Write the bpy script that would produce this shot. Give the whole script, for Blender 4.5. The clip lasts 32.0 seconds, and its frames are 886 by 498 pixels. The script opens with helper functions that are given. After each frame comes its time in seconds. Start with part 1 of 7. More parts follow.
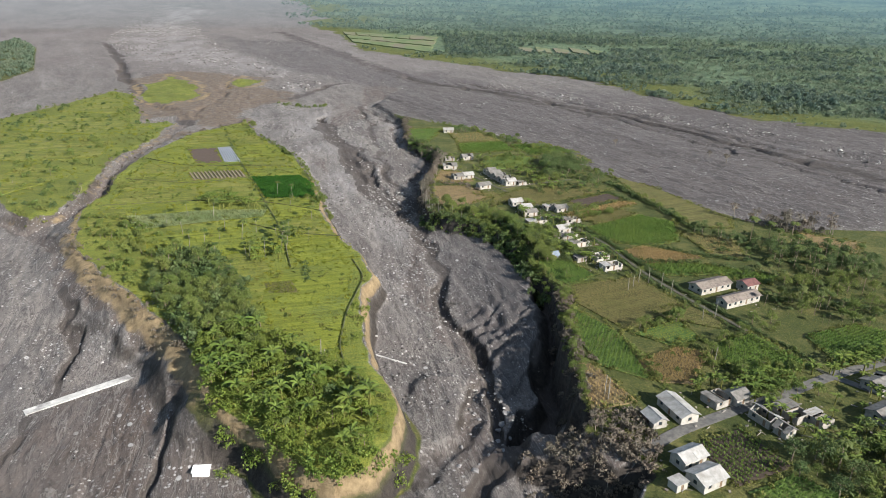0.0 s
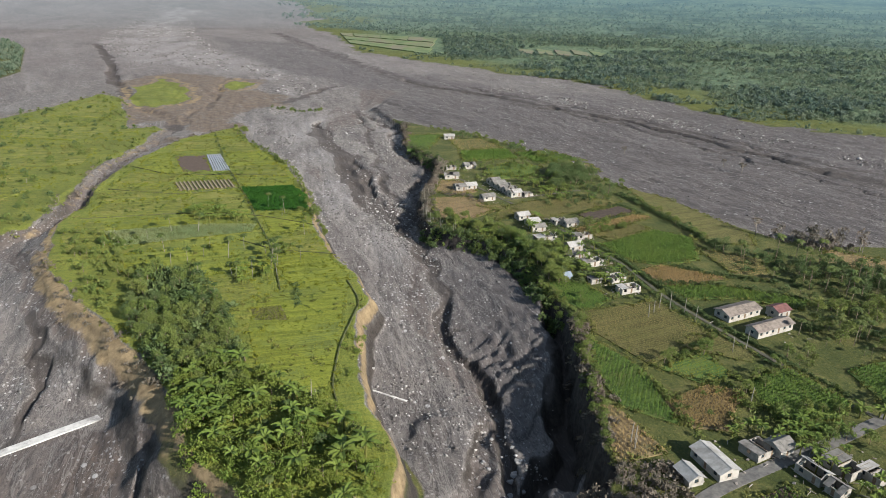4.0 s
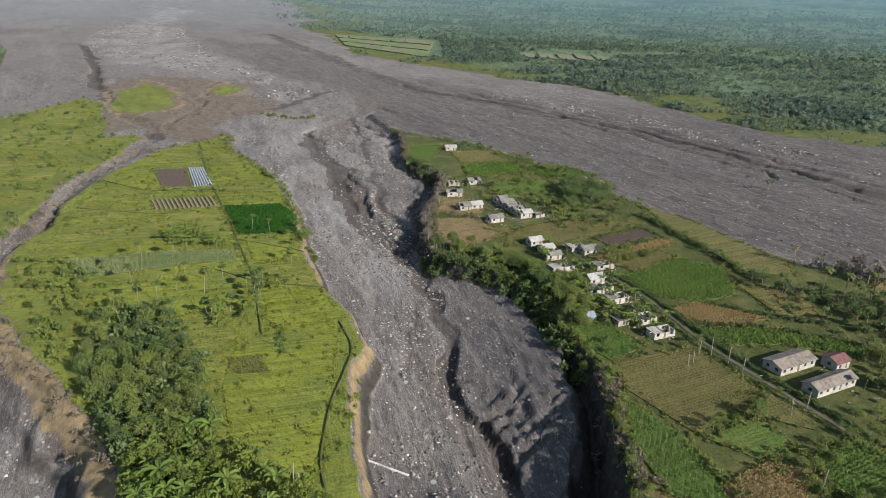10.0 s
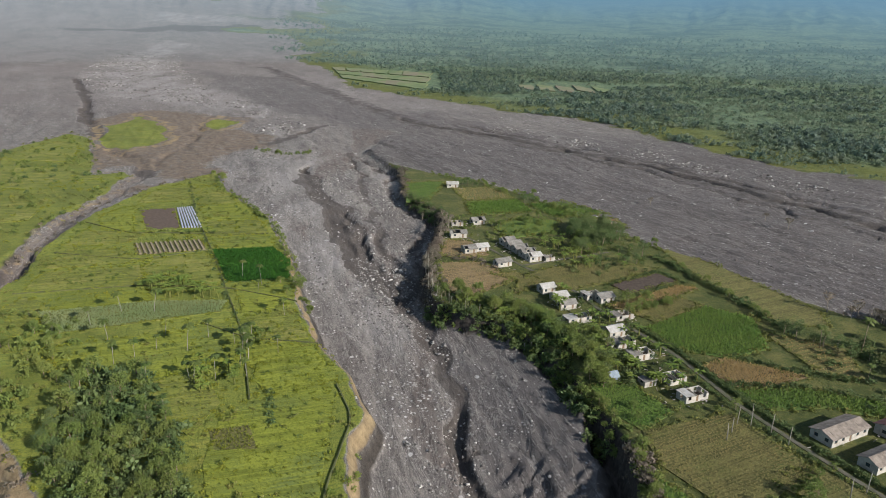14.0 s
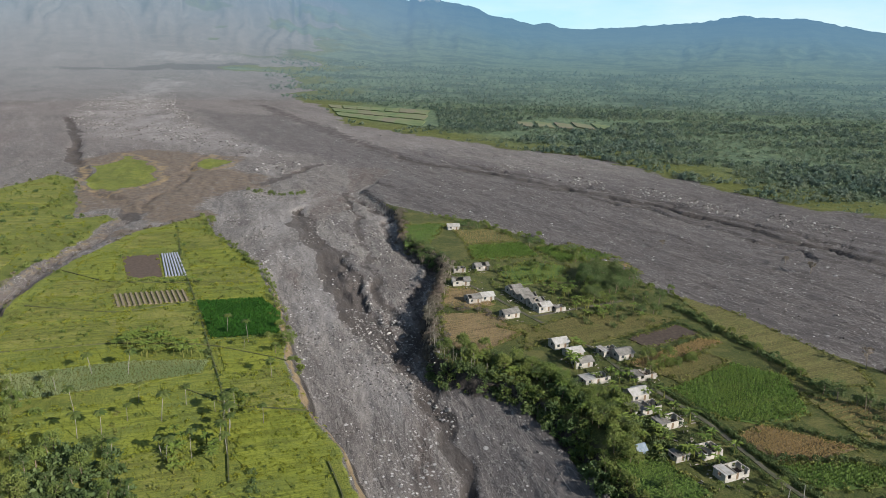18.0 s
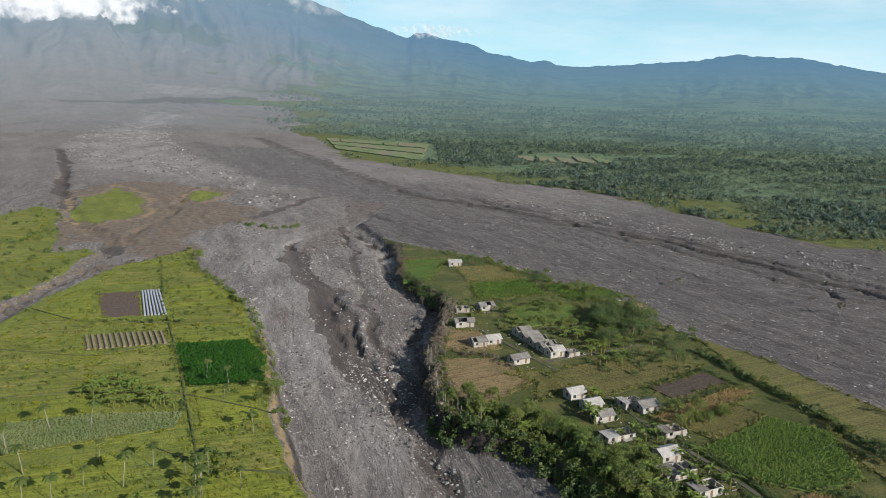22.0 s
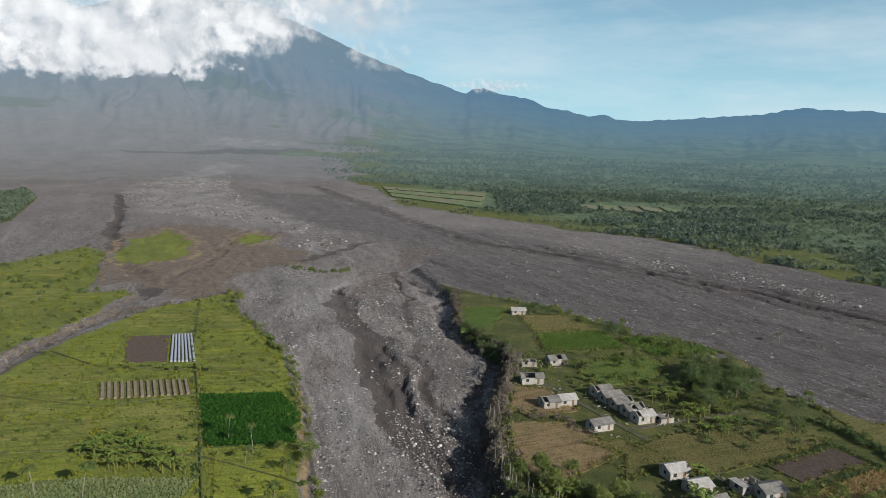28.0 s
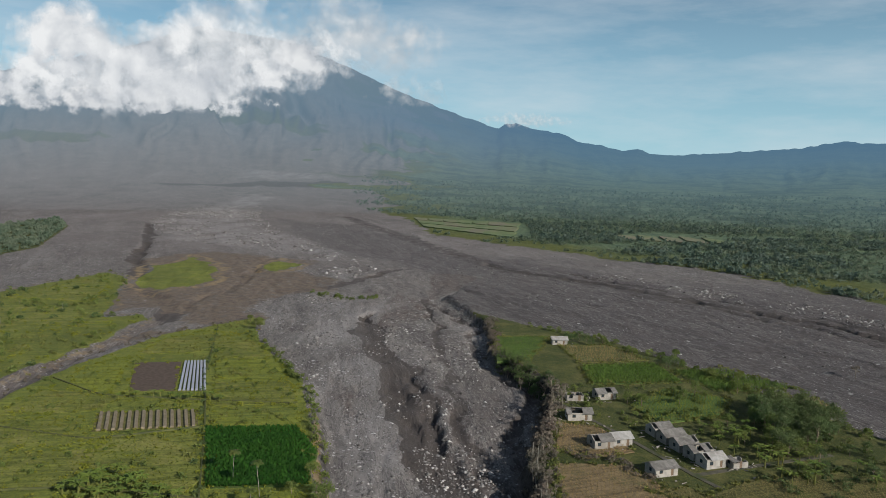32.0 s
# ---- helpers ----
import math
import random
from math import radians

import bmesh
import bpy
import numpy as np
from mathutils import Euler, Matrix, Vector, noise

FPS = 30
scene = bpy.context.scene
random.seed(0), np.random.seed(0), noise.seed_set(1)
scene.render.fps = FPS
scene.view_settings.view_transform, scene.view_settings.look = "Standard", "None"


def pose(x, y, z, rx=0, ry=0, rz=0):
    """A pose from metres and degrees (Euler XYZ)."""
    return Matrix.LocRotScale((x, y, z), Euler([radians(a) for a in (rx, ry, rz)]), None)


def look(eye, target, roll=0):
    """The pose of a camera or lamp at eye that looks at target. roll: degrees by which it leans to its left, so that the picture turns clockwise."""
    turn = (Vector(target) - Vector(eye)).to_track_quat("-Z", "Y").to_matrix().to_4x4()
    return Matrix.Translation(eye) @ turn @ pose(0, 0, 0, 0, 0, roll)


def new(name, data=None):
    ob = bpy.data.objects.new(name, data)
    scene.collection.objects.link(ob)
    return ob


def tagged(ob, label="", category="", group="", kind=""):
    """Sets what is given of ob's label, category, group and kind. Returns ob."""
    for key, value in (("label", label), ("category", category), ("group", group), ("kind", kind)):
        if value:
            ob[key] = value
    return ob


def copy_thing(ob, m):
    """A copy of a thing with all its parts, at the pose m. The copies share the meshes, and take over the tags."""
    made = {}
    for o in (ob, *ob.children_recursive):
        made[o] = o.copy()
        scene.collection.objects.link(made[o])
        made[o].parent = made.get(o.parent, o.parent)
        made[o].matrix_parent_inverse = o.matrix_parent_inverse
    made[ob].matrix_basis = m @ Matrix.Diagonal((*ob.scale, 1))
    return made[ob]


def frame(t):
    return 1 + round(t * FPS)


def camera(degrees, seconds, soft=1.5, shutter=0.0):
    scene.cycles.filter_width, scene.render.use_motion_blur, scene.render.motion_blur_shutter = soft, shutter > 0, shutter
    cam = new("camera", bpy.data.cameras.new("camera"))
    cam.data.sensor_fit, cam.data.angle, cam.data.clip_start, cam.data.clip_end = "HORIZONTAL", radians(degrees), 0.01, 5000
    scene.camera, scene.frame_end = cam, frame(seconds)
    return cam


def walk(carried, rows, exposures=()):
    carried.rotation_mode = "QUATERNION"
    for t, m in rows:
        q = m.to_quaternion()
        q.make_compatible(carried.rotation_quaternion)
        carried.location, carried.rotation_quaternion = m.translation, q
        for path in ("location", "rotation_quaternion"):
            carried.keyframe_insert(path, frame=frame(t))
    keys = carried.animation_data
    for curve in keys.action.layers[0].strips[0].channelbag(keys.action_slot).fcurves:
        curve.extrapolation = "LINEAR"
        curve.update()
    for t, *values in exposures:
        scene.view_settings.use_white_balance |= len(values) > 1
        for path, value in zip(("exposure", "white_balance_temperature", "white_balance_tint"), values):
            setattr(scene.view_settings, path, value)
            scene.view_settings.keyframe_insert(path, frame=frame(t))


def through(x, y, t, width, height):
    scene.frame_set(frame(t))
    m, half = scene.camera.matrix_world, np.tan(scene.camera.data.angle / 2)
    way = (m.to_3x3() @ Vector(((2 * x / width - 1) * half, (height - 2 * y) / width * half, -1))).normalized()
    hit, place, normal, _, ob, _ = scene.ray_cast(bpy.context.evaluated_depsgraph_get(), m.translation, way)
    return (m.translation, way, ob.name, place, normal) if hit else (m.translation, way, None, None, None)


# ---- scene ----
cam = camera(63.3, 32.0, soft=0.75)
PATH = [
    (0, (0.00, -0.00, 115.31), (0.00, 93.12, 78.86), 1.27),
    (1, (-0.59, 6.29, 114.88), (-0.53, 99.43, 78.47), 1.25),
    (2, (-1.25, 12.83, 114.58), (-1.08, 106.00, 78.26), 1.31),
    (3, (-1.85, 18.91, 114.04), (-1.58, 112.09, 77.75), 1.40),
    (6, (-3.32, 36.78, 113.59), (-2.77, 129.92, 77.19), 1.49),
    (7, (-3.93, 42.88, 113.36), (-3.26, 136.04, 77.02), 1.56),
    (8, (-4.57, 49.16, 113.04), (-3.77, 142.33, 76.73), 1.70),
    (9, (-5.40, 55.46, 112.69), (-4.48, 148.66, 76.45), 1.76),
    (10, (-6.27, 61.72, 112.22), (-5.22, 154.96, 76.08), 1.80),
    (11, (-7.06, 67.84, 111.79), (-5.92, 161.35, 76.38), 1.76),
    (12, (-7.87, 73.79, 111.50), (-6.67, 167.71, 77.17), 1.77),
    (13, (-8.73, 79.59, 111.31), (-7.41, 173.86, 77.96), 1.73),
    (14, (-9.56, 85.28, 111.07), (-8.14, 179.92, 78.81), 1.65),
    (17, (-11.31, 103.14, 110.29), (-9.59, 198.87, 81.44), 1.42),
    (18, (-11.65, 109.14, 109.72), (-9.88, 205.24, 82.10), 1.42),
    (19, (-12.03, 115.04, 108.82), (-10.22, 211.44, 82.29), 1.52),
    (20, (-12.51, 121.28, 107.66), (-10.64, 218.00, 82.35), 1.56),
    (21, (-12.93, 127.51, 106.03), (-11.00, 224.53, 81.90), 1.62),
    (22, (-13.49, 133.77, 104.00), (-11.43, 231.10, 81.11), 1.73),
    (23, (-14.07, 140.17, 101.84), (-11.90, 237.77, 80.17), 1.82),
    (24, (-14.60, 146.60, 99.56), (-12.63, 244.46, 79.09), 1.78),
    (25, (-15.05, 153.16, 97.21), (-15.15, 251.27, 77.88), 1.75),
    (28, (-16.12, 172.13, 90.19), (-21.98, 270.73, 74.53), 1.62),
    (29, (-16.71, 178.64, 87.67), (-23.82, 277.40, 73.68), 1.65),
    (30, (-17.29, 184.95, 85.12), (-25.44, 283.85, 72.78), 1.58),
    (31, (-18.04, 191.31, 82.61), (-27.13, 290.27, 71.48), 1.56),
    (32, (-18.77, 197.55, 80.11), (-29.20, 296.41, 69.25), 1.53),
]
walk(cam, [(t, look(eye, target, roll)) for t, eye, target, roll in PATH],
     exposures=[(0, 1.2), (5, 1.04), (10, 0.95), (16, 0.83), (22, 0.7), (27, 0.5), (32, 0.18)])

# ---- world, sun ----
SUN_AZ = Vector((0.77, -0.64, 0)).normalized()
SUN_EL = radians(26)
to_sun = Vector((SUN_AZ.x * math.cos(SUN_EL), SUN_AZ.y * math.cos(SUN_EL), math.sin(SUN_EL)))
world = bpy.data.worlds.new("world")
scene.world = world
world.use_nodes = True
wt = world.node_tree
wt.nodes.clear()
w_sky = wt.nodes.new("ShaderNodeTexSky")
w_sky.sky_type = "NISHITA"
w_sky.sun_disc = False
w_sky.sun_elevation = SUN_EL
w_sky.sun_rotation = math.atan2(to_sun.x, to_sun.y)
w_sky.air_density, w_sky.dust_density, w_sky.ozone_density = 1.0, 0.1, 2.0
w_geo = wt.nodes.new("ShaderNodeTexCoord")
w_map = wt.nodes.new("ShaderNodeMapping")
w_map.inputs["Scale"].default_value = (2.0, 2.0, 9.0)
w_noise = wt.nodes.new("ShaderNodeTexNoise")
w_noise.inputs["Scale"].default_value = 1.7
w_noise.inputs["Detail"].default_value = 6
w_noise.inputs["Roughness"].default_value = 0.6
w_ramp = wt.nodes.new("ShaderNodeValToRGB")
w_ramp.color_ramp.elements[0].position, w_ramp.color_ramp.elements[0].color = 0.42, (0.05, 0.05, 0.05, 1)
w_ramp.color_ramp.elements[1].position, w_ramp.color_ramp.elements[1].color = 0.85, (0.6, 0.6, 0.6, 1)
w_mix = wt.nodes.new("ShaderNodeMix")
w_mix.data_type = "RGBA"
w_mix.inputs["B"].default_value = (12.0, 12.8, 13.4, 1)
w_bg = wt.nodes.new("ShaderNodeBackground")
w_bg.inputs["Strength"].default_value = 0.05
w_out = wt.nodes.new("ShaderNodeOutputWorld")
wt.links.new(w_geo.outputs["Generated"], w_map.inputs["Vector"])
wt.links.new(w_map.outputs["Vector"], w_noise.inputs["Vector"])
wt.links.new(w_noise.outputs["Fac"], w_ramp.inputs["Fac"])
wt.links.new(w_ramp.outputs["Color"], w_mix.inputs["Factor"])
w_tint = wt.nodes.new("ShaderNodeMix")
w_tint.data_type, w_tint.blend_type = "RGBA", "MULTIPLY"
w_tint.inputs["Factor"].default_value = 1.0
w_tint.inputs["B"].default_value = (0.68, 0.985, 1.1, 1)
wt.links.new(w_sky.outputs["Color"], w_tint.inputs["A"])
w_sep = wt.nodes.new("ShaderNodeSeparateXYZ")
wt.links.new(w_geo.outputs["Generated"], w_sep.inputs["Vector"])
w_low = wt.nodes.new("ShaderNodeMapRange")
for key, v in (("From Min", 0.3), ("From Max", 0.0), ("To Min", 0.0), ("To Max", 0.75)):
    w_low.inputs[key].default_value = v
wt.links.new(w_sep.outputs["Z"], w_low.inputs["Value"])
w_pale = wt.nodes.new("ShaderNodeMix")
w_pale.data_type = "RGBA"
w_pale.inputs["B"].default_value = (7.0, 12.0, 14.8, 1)
wt.links.new(w_low.outputs["Result"], w_pale.inputs["Factor"])
wt.links.new(w_tint.outputs["Result"], w_pale.inputs["A"])
wt.links.new(w_pale.outputs["Result"], w_mix.inputs["A"])
wt.links.new(w_mix.outputs["Result"], w_bg.inputs["Color"])
wt.links.new(w_bg.outputs["Background"], w_out.inputs["Surface"])
sun_data = bpy.data.lights.new("sun", "SUN")
sun_data.energy, sun_data.angle, sun_data.color = 5.0, radians(0.6), (1.0, 0.95, 0.878)
sun = new("sun", sun_data)
sun.matrix_world = look((300, -300, 400), Vector((300, -300, 400)) - to_sun)


# ---- materials ----
class Nodes:
    """A small wrapper that strings shader nodes together."""

    def __init__(self, name, rough=0.9, metal=0.0):
        self.mat = bpy.data.materials.new(name)
        self.mat.use_nodes = True
        self.tree = self.mat.node_tree
        self.bsdf = self.tree.nodes["Principled BSDF"]
        self.bsdf.inputs["Roughness"].default_value = rough
        self.bsdf.inputs["Metallic"].default_value = metal
        self.bsdf.inputs["Specular IOR Level"].default_value = 0.25

    def add(self, kind, **inputs):
        node = self.tree.nodes.new("ShaderNode" + kind)
        for key, value in inputs.items():
            self.put(node.inputs[key.replace("_", " ")], value)
        return node

    def put(self, socket, value):
        if isinstance(value, bpy.types.NodeSocket):
            self.tree.links.new(value, socket)
        else:
            socket.default_value = value

    def pos(self, sx=1.0, sy=1.0, sz=1.0, turn=0.0):
        g = self.add("NewGeometry")
        n = self.add("Mapping", Vector=g.outputs["Position"])
        n.vector_type = "TEXTURE"
        n.inputs["Scale"].default_value = (1 / sx, 1 / sy, 1 / sz)
        n.inputs["Rotation"].default_value = (0, 0, turn)
        return n.outputs["Vector"]

    def noise(self, scale, detail=4.0, rough=0.55, vec=None, warp=0.0):
        n = self.add("TexNoise", Vector=vec or self.pos(), Scale=scale, Detail=detail, Roughness=rough, Distortion=warp)
        return n.outputs["Fac"]

    def cells(self, scale, vec=None, out="Distance", kind="F1"):
        n = self.add("TexVoronoi", Vector=vec or self.pos(), Scale=scale)
        n.feature = kind
        return n.outputs[out]

    def step(self, value, lo, hi, a=0.0, b=1.0):
        n = self.add("MapRange", Value=value)
        for key, v in (("From Min", lo), ("From Max", hi), ("To Min", a), ("To Max", b)):
            self.put(n.inputs[key], v)
        return n.outputs["Result"]

    def math(self, op, a, b=0.5):
        n = self.add("Math")
        n.operation = op
        self.put(n.inputs[0], a)
        self.put(n.inputs[1], b)
        return n.outputs[0]

    def mix(self, fac, a, b):
        n = self.add("Mix")
        n.data_type = "RGBA"
        self.put(n.inputs["Factor"], fac)
        for key, v in (("A", a), ("B", b)):
            self.put(n.inputs[key], (*v, 1) if isinstance(v, tuple) else v)
        return n.outputs["Result"]

    def attr(self, name):
        n = self.add("Attribute")
        n.attribute_name = name
        return n.outputs["Fac"]

    def bump(self, height, strength, distance):
        n = self.add("Bump", Height=height, Strength=strength, Distance=distance)
        self.tree.links.new(n.outputs["Normal"], self.bsdf.inputs["Normal"])

    def done(self, colour):
        self.put(self.bsdf.inputs["Base Color"], (*colour, 1) if isinstance(colour, tuple) else colour)
        return self.mat


def plain(name, a, b, scale=2.0, rough=0.85, metal=0.0, bump=0.3, dist=0.05, random_share=0.0, c=None, grain=0.0, rows=None):
    """A surface of two shades in coarse and fine mottling, with an optional third for stains, grain, and rows at an angle."""
    n = Nodes(name, rough, metal)
    col = n.mix(n.step(n.noise(scale, 5), 0.35, 0.65), a, b)
    if c:
        col = n.mix(n.step(n.noise(scale * 0.35, 6, 0.68), 0.48, 0.64), col, c)
    if rows is not None:
        col = n.mix(n.step(n.noise(1.0, 4, 0.6, n.pos(0.03, 0.42, 1.0, rows)), 0.47, 0.58, 0.0, 0.55), col, tuple(x * 0.55 for x in a))
        col = n.mix(n.step(n.noise(1.0, 3, 0.6, n.pos(0.05, 1.1, 1.0, rows)), 0.5, 0.6, 0.0, 0.4), col, tuple(min(1.0, x * 1.3) for x in b))
    if grain:
        col = n.mix(n.step(n.noise(1.3, 5, 0.75), 0.5, 0.62, 0.0, grain), col, tuple(x * 0.35 for x in a))
        col = n.mix(n.step(n.noise(1.9, 4, 0.7), 0.56, 0.68, 0.0, grain * 0.8), col, tuple(min(1.0, x * 1.5) for x in b))
    if random_share:
        info = n.add("ObjectInfo")
        col = n.mix(n.math("MULTIPLY", info.outputs["Random"], random_share), col, tuple(x * 0.45 for x in a))
    if bump:
        n.bump(n.noise(scale * 3, 4), bump, dist)
    return n.done(col)


def leafy(name, a, b, through=0.25, distant=False):
    """Leaves: two greens, varied leaf by leaf and tree by tree, letting some light pass."""
    n = Nodes(name, 0.6)
    g, info = n.add("NewGeometry"), n.add("ObjectInfo")
    col = n.mix(g.outputs["Random Per Island"], a, b)
    col = n.mix(n.math("MULTIPLY", info.outputs["Random"], 0.55), col, tuple(x * 0.5 + y * 0.1 for x, y in zip(a, b)))
    col = n.mix(n.step(n.noise(0.05, 3), 0.35, 0.7, 0.0, 0.6), col, (b[0] * 1.15, b[1] * 0.95, b[2]))
    n.done(col)
    t = n.add("BsdfTranslucent", Color=col)
    m = n.add("MixShader", Fac=through)
    n.tree.links.new(n.bsdf.outputs[0], m.inputs[1])
    n.tree.links.new(t.outputs[0], m.inputs[2])
    n.tree.links.new(m.outputs[0], n.tree.nodes["Material Output"].inputs["Surface"])
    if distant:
        haze_glow(n, m.outputs[0])
    return n.mat


def haze_glow(n, shader):
    """Haze painted into the far backdrop's surfaces as a bluish glow, stronger with distance."""
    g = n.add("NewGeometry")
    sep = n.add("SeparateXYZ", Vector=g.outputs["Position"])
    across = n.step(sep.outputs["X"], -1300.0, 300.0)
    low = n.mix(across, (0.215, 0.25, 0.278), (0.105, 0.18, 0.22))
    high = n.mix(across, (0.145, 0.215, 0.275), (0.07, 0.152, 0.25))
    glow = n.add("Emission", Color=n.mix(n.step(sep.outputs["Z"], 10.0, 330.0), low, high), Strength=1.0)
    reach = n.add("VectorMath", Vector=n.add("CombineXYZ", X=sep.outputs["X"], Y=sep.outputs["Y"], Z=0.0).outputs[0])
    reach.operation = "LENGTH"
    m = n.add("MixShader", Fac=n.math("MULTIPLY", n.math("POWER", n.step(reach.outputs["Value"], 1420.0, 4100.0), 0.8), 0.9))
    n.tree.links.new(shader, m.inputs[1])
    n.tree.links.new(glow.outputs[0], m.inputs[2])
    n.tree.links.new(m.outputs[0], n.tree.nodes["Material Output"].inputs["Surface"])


def ground_material(name="land", distant=False):
    """The land: volcanic ash and stones, grass, bare tan banks, dry stubble, damp dark channels, painted cloud shadow.
    """
    n = Nodes(name, 0.95)
    flow, flow_e = n.pos(0.12, 0.024, 0.1, 0.2), n.pos(0.11, 0.02, 0.1, 0.57)
    big = n.noise(0.016, 6, 0.62)
    east = n.attr("plain")
    streak = n.add("Mix", Factor=east, A=n.noise(1.0, 8, 0.68, flow, 0.9), B=n.noise(1.0, 8, 0.68, flow_e, 0.7)).outputs["Result"]
    mid = n.add("Mix", Factor=east, A=n.noise(1.0, 10, 0.74, n.pos(0.42, 0.1, 0.3, 0.22), 0.6), B=n.noise(1.0, 10, 0.74, n.pos(0.4, 0.085, 0.3, 0.57), 0.5)).outputs["Result"]
    fine = n.noise(1.6, 8, 0.8)
    ash = n.mix(n.step(streak, 0.36, 0.64), (0.084, 0.073, 0.066), (0.2, 0.178, 0.16))
    ash = n.mix(n.step(big, 0.38, 0.66, 0.0, 0.55), ash, (0.15, 0.129, 0.117))
    ash = n.mix(n.step(mid, 0.4, 0.56, 0.8, 0.0), ash, (0.058, 0.05, 0.048))
    ash = n.mix(n.step(fine, 0.5, 0.66, 0.0, 0.7), ash, (0.28, 0.256, 0.235))
    ash = n.mix(n.step(fine, 0.47, 0.36, 0.0, 0.65), ash, (0.052, 0.045, 0.043))
    band = n.noise(1.0, 6, 0.62, n.pos(0.04, 0.0065, 0.1, 0.5), 0.5)
    ash = n.mix(n.step(band, 0.5, 0.64, 0.0, 0.6), ash, (0.072, 0.062, 0.06))
    ash = n.mix(n.step(band, 0.44, 0.32, 0.0, 0.4), ash, (0.27, 0.248, 0.235))
    rill = n.math("ABSOLUTE", n.math("SUBTRACT", n.noise(0.8, 6, 0.6, flow_e, 1.6), 0.5))
    ash = n.mix(n.step(rill, 0.014, 0.0, 0.0, 0.55), ash, (0.06, 0.053, 0.052))
    brown = n.mix(n.step(n.noise(0.012, 6, 0.62, n.pos(1.0, 0.45, 1.0, 0.3)), 0.35, 0.65), (0.12, 0.098, 0.093), (0.195, 0.168, 0.16))
    ash = n.mix(n.math("MULTIPLY", n.attr("mauve"), n.step(n.noise(0.007, 6, 0.6), 0.36, 0.58, 0.1, 0.65)), ash, brown)
    ash = n.mix(n.math("MULTIPLY", n.attr("slate"), n.step(mid, 0.34, 0.62, 0.85, 0.5)), ash, (0.056, 0.049, 0.05))
    ash = n.mix(n.step(n.math("ADD", n.attr("mud"), n.math("MULTIPLY", n.math("SUBTRACT", n.noise(0.2, 6, 0.65), 0.5), 0.8)), 0.35, 0.75, 0.0, 0.85), ash, n.mix(n.step(n.noise(0.9, 6, 0.7, n.pos(1, 0.3, 1)), 0.35, 0.65), (0.062, 0.047, 0.04), (0.12, 0.094, 0.08)))
    # Damp channels share this mask with painted cloud shadow and ravine shade.
    wet_and_shaded = n.step(n.math("ADD", n.attr("dark"), n.math("MULTIPLY", n.math("SUBTRACT", n.noise(0.1, 6, 0.6), 0.5), 0.9)), 0.46, 0.56)
    dry_stones = n.math("SUBTRACT", 1.0, wet_and_shaded)
    stony = n.math("MULTIPLY", n.attr("stony"), n.step(n.noise(0.03, 6, 0.65, n.pos(1.4, 0.5, 1)), 0.36, 0.56))
    ash = n.mix(n.math("MULTIPLY", n.math("MULTIPLY", stony, 0.5), dry_stones), ash, (0.3, 0.282, 0.272))
    thread = n.math("ABSOLUTE", n.math("SUBTRACT", n.add("Mix", Factor=east, A=n.noise(1.0, 5, 0.6, n.pos(0.2, 0.03, 0.1, 0.25), 1.2), B=n.noise(1.0, 5, 0.6, n.pos(0.2, 0.026, 0.1, 0.57), 1.2)).outputs["Result"], 0.5))
    ash = n.mix(n.step(thread, 0.022, 0.004, 0.0, 0.6), ash, (0.2, 0.184, 0.172))
    # Dark flanks along the threads paint the shaded sides of the rills.
    ash = n.mix(n.math("MULTIPLY", n.step(thread, 0.02, 0.03), n.step(thread, 0.06, 0.035, 0.0, 0.5)), ash, (0.05, 0.044, 0.043))
    for size, share, tone in ((0.34, 0.92, (0.44, 0.425, 0.41)), (0.8, 0.78, (0.42, 0.4, 0.385)), (1.9, 0.7, (0.3, 0.28, 0.265))):
        lot = n.add("TexVoronoi", Vector=n.pos(1.0, 0.75, 1.0, 0.4), Scale=size)
        pick = n.add("SeparateColor", Color=lot.outputs["Color"])
        spot = n.math("MULTIPLY", n.step(lot.outputs["Distance"], 0.3, 0.2), n.step(pick.outputs[0], share, share + 0.03))
        ash = n.mix(n.math("MULTIPLY", spot, n.step(n.noise(0.05, 4, 0.6), 0.38, 0.6, 0.15, 0.85)), ash, tone)
        # Dark specks paint the small shadows among the pale stones.
        shade_speck = n.math("MULTIPLY", n.step(lot.outputs["Distance"], 0.34, 0.22), n.step(pick.outputs[1], 0.8, 0.83, 0.0, 0.6))
        ash = n.mix(shade_speck, ash, (0.055, 0.048, 0.046))
    grit = n.math("MULTIPLY", n.step(n.cells(0.55), 0.31, 0.16), n.math("MULTIPLY", n.step(n.noise(0.024, 5, 0.62), 0.44, 0.6, 0.1, 1.0), n.step(n.attr("slate"), 0.2, 0.9, 1.0, 0.3)))
    grit = n.math("MULTIPLY", grit, dry_stones)
    ash = n.mix(n.math("MULTIPLY", grit, n.step(n.noise(0.25, 3), 0.4, 0.58, 0.0, 0.85)), ash, (0.49, 0.475, 0.465))
    ash = n.mix(n.math("MULTIPLY", wet_and_shaded, n.step(n.noise(0.35, 6, 0.7), 0.2, 0.7, 0.9, 0.6)), ash, (0.058, 0.05, 0.046))
    ragged = n.math("MULTIPLY", n.math("SUBTRACT", n.noise(0.16, 6, 0.65), 0.5), 1.4)
    # grass and crops
    g1 = n.mix(n.step(n.noise(0.035, 5, 0.6), 0.36, 0.64), (0.125, 0.142, 0.022), (0.195, 0.212, 0.034))
    g1 = n.mix(n.step(n.noise(0.5, 8, 0.76), 0.5, 0.66, 0.0, 0.5), g1, (0.065, 0.095, 0.02))
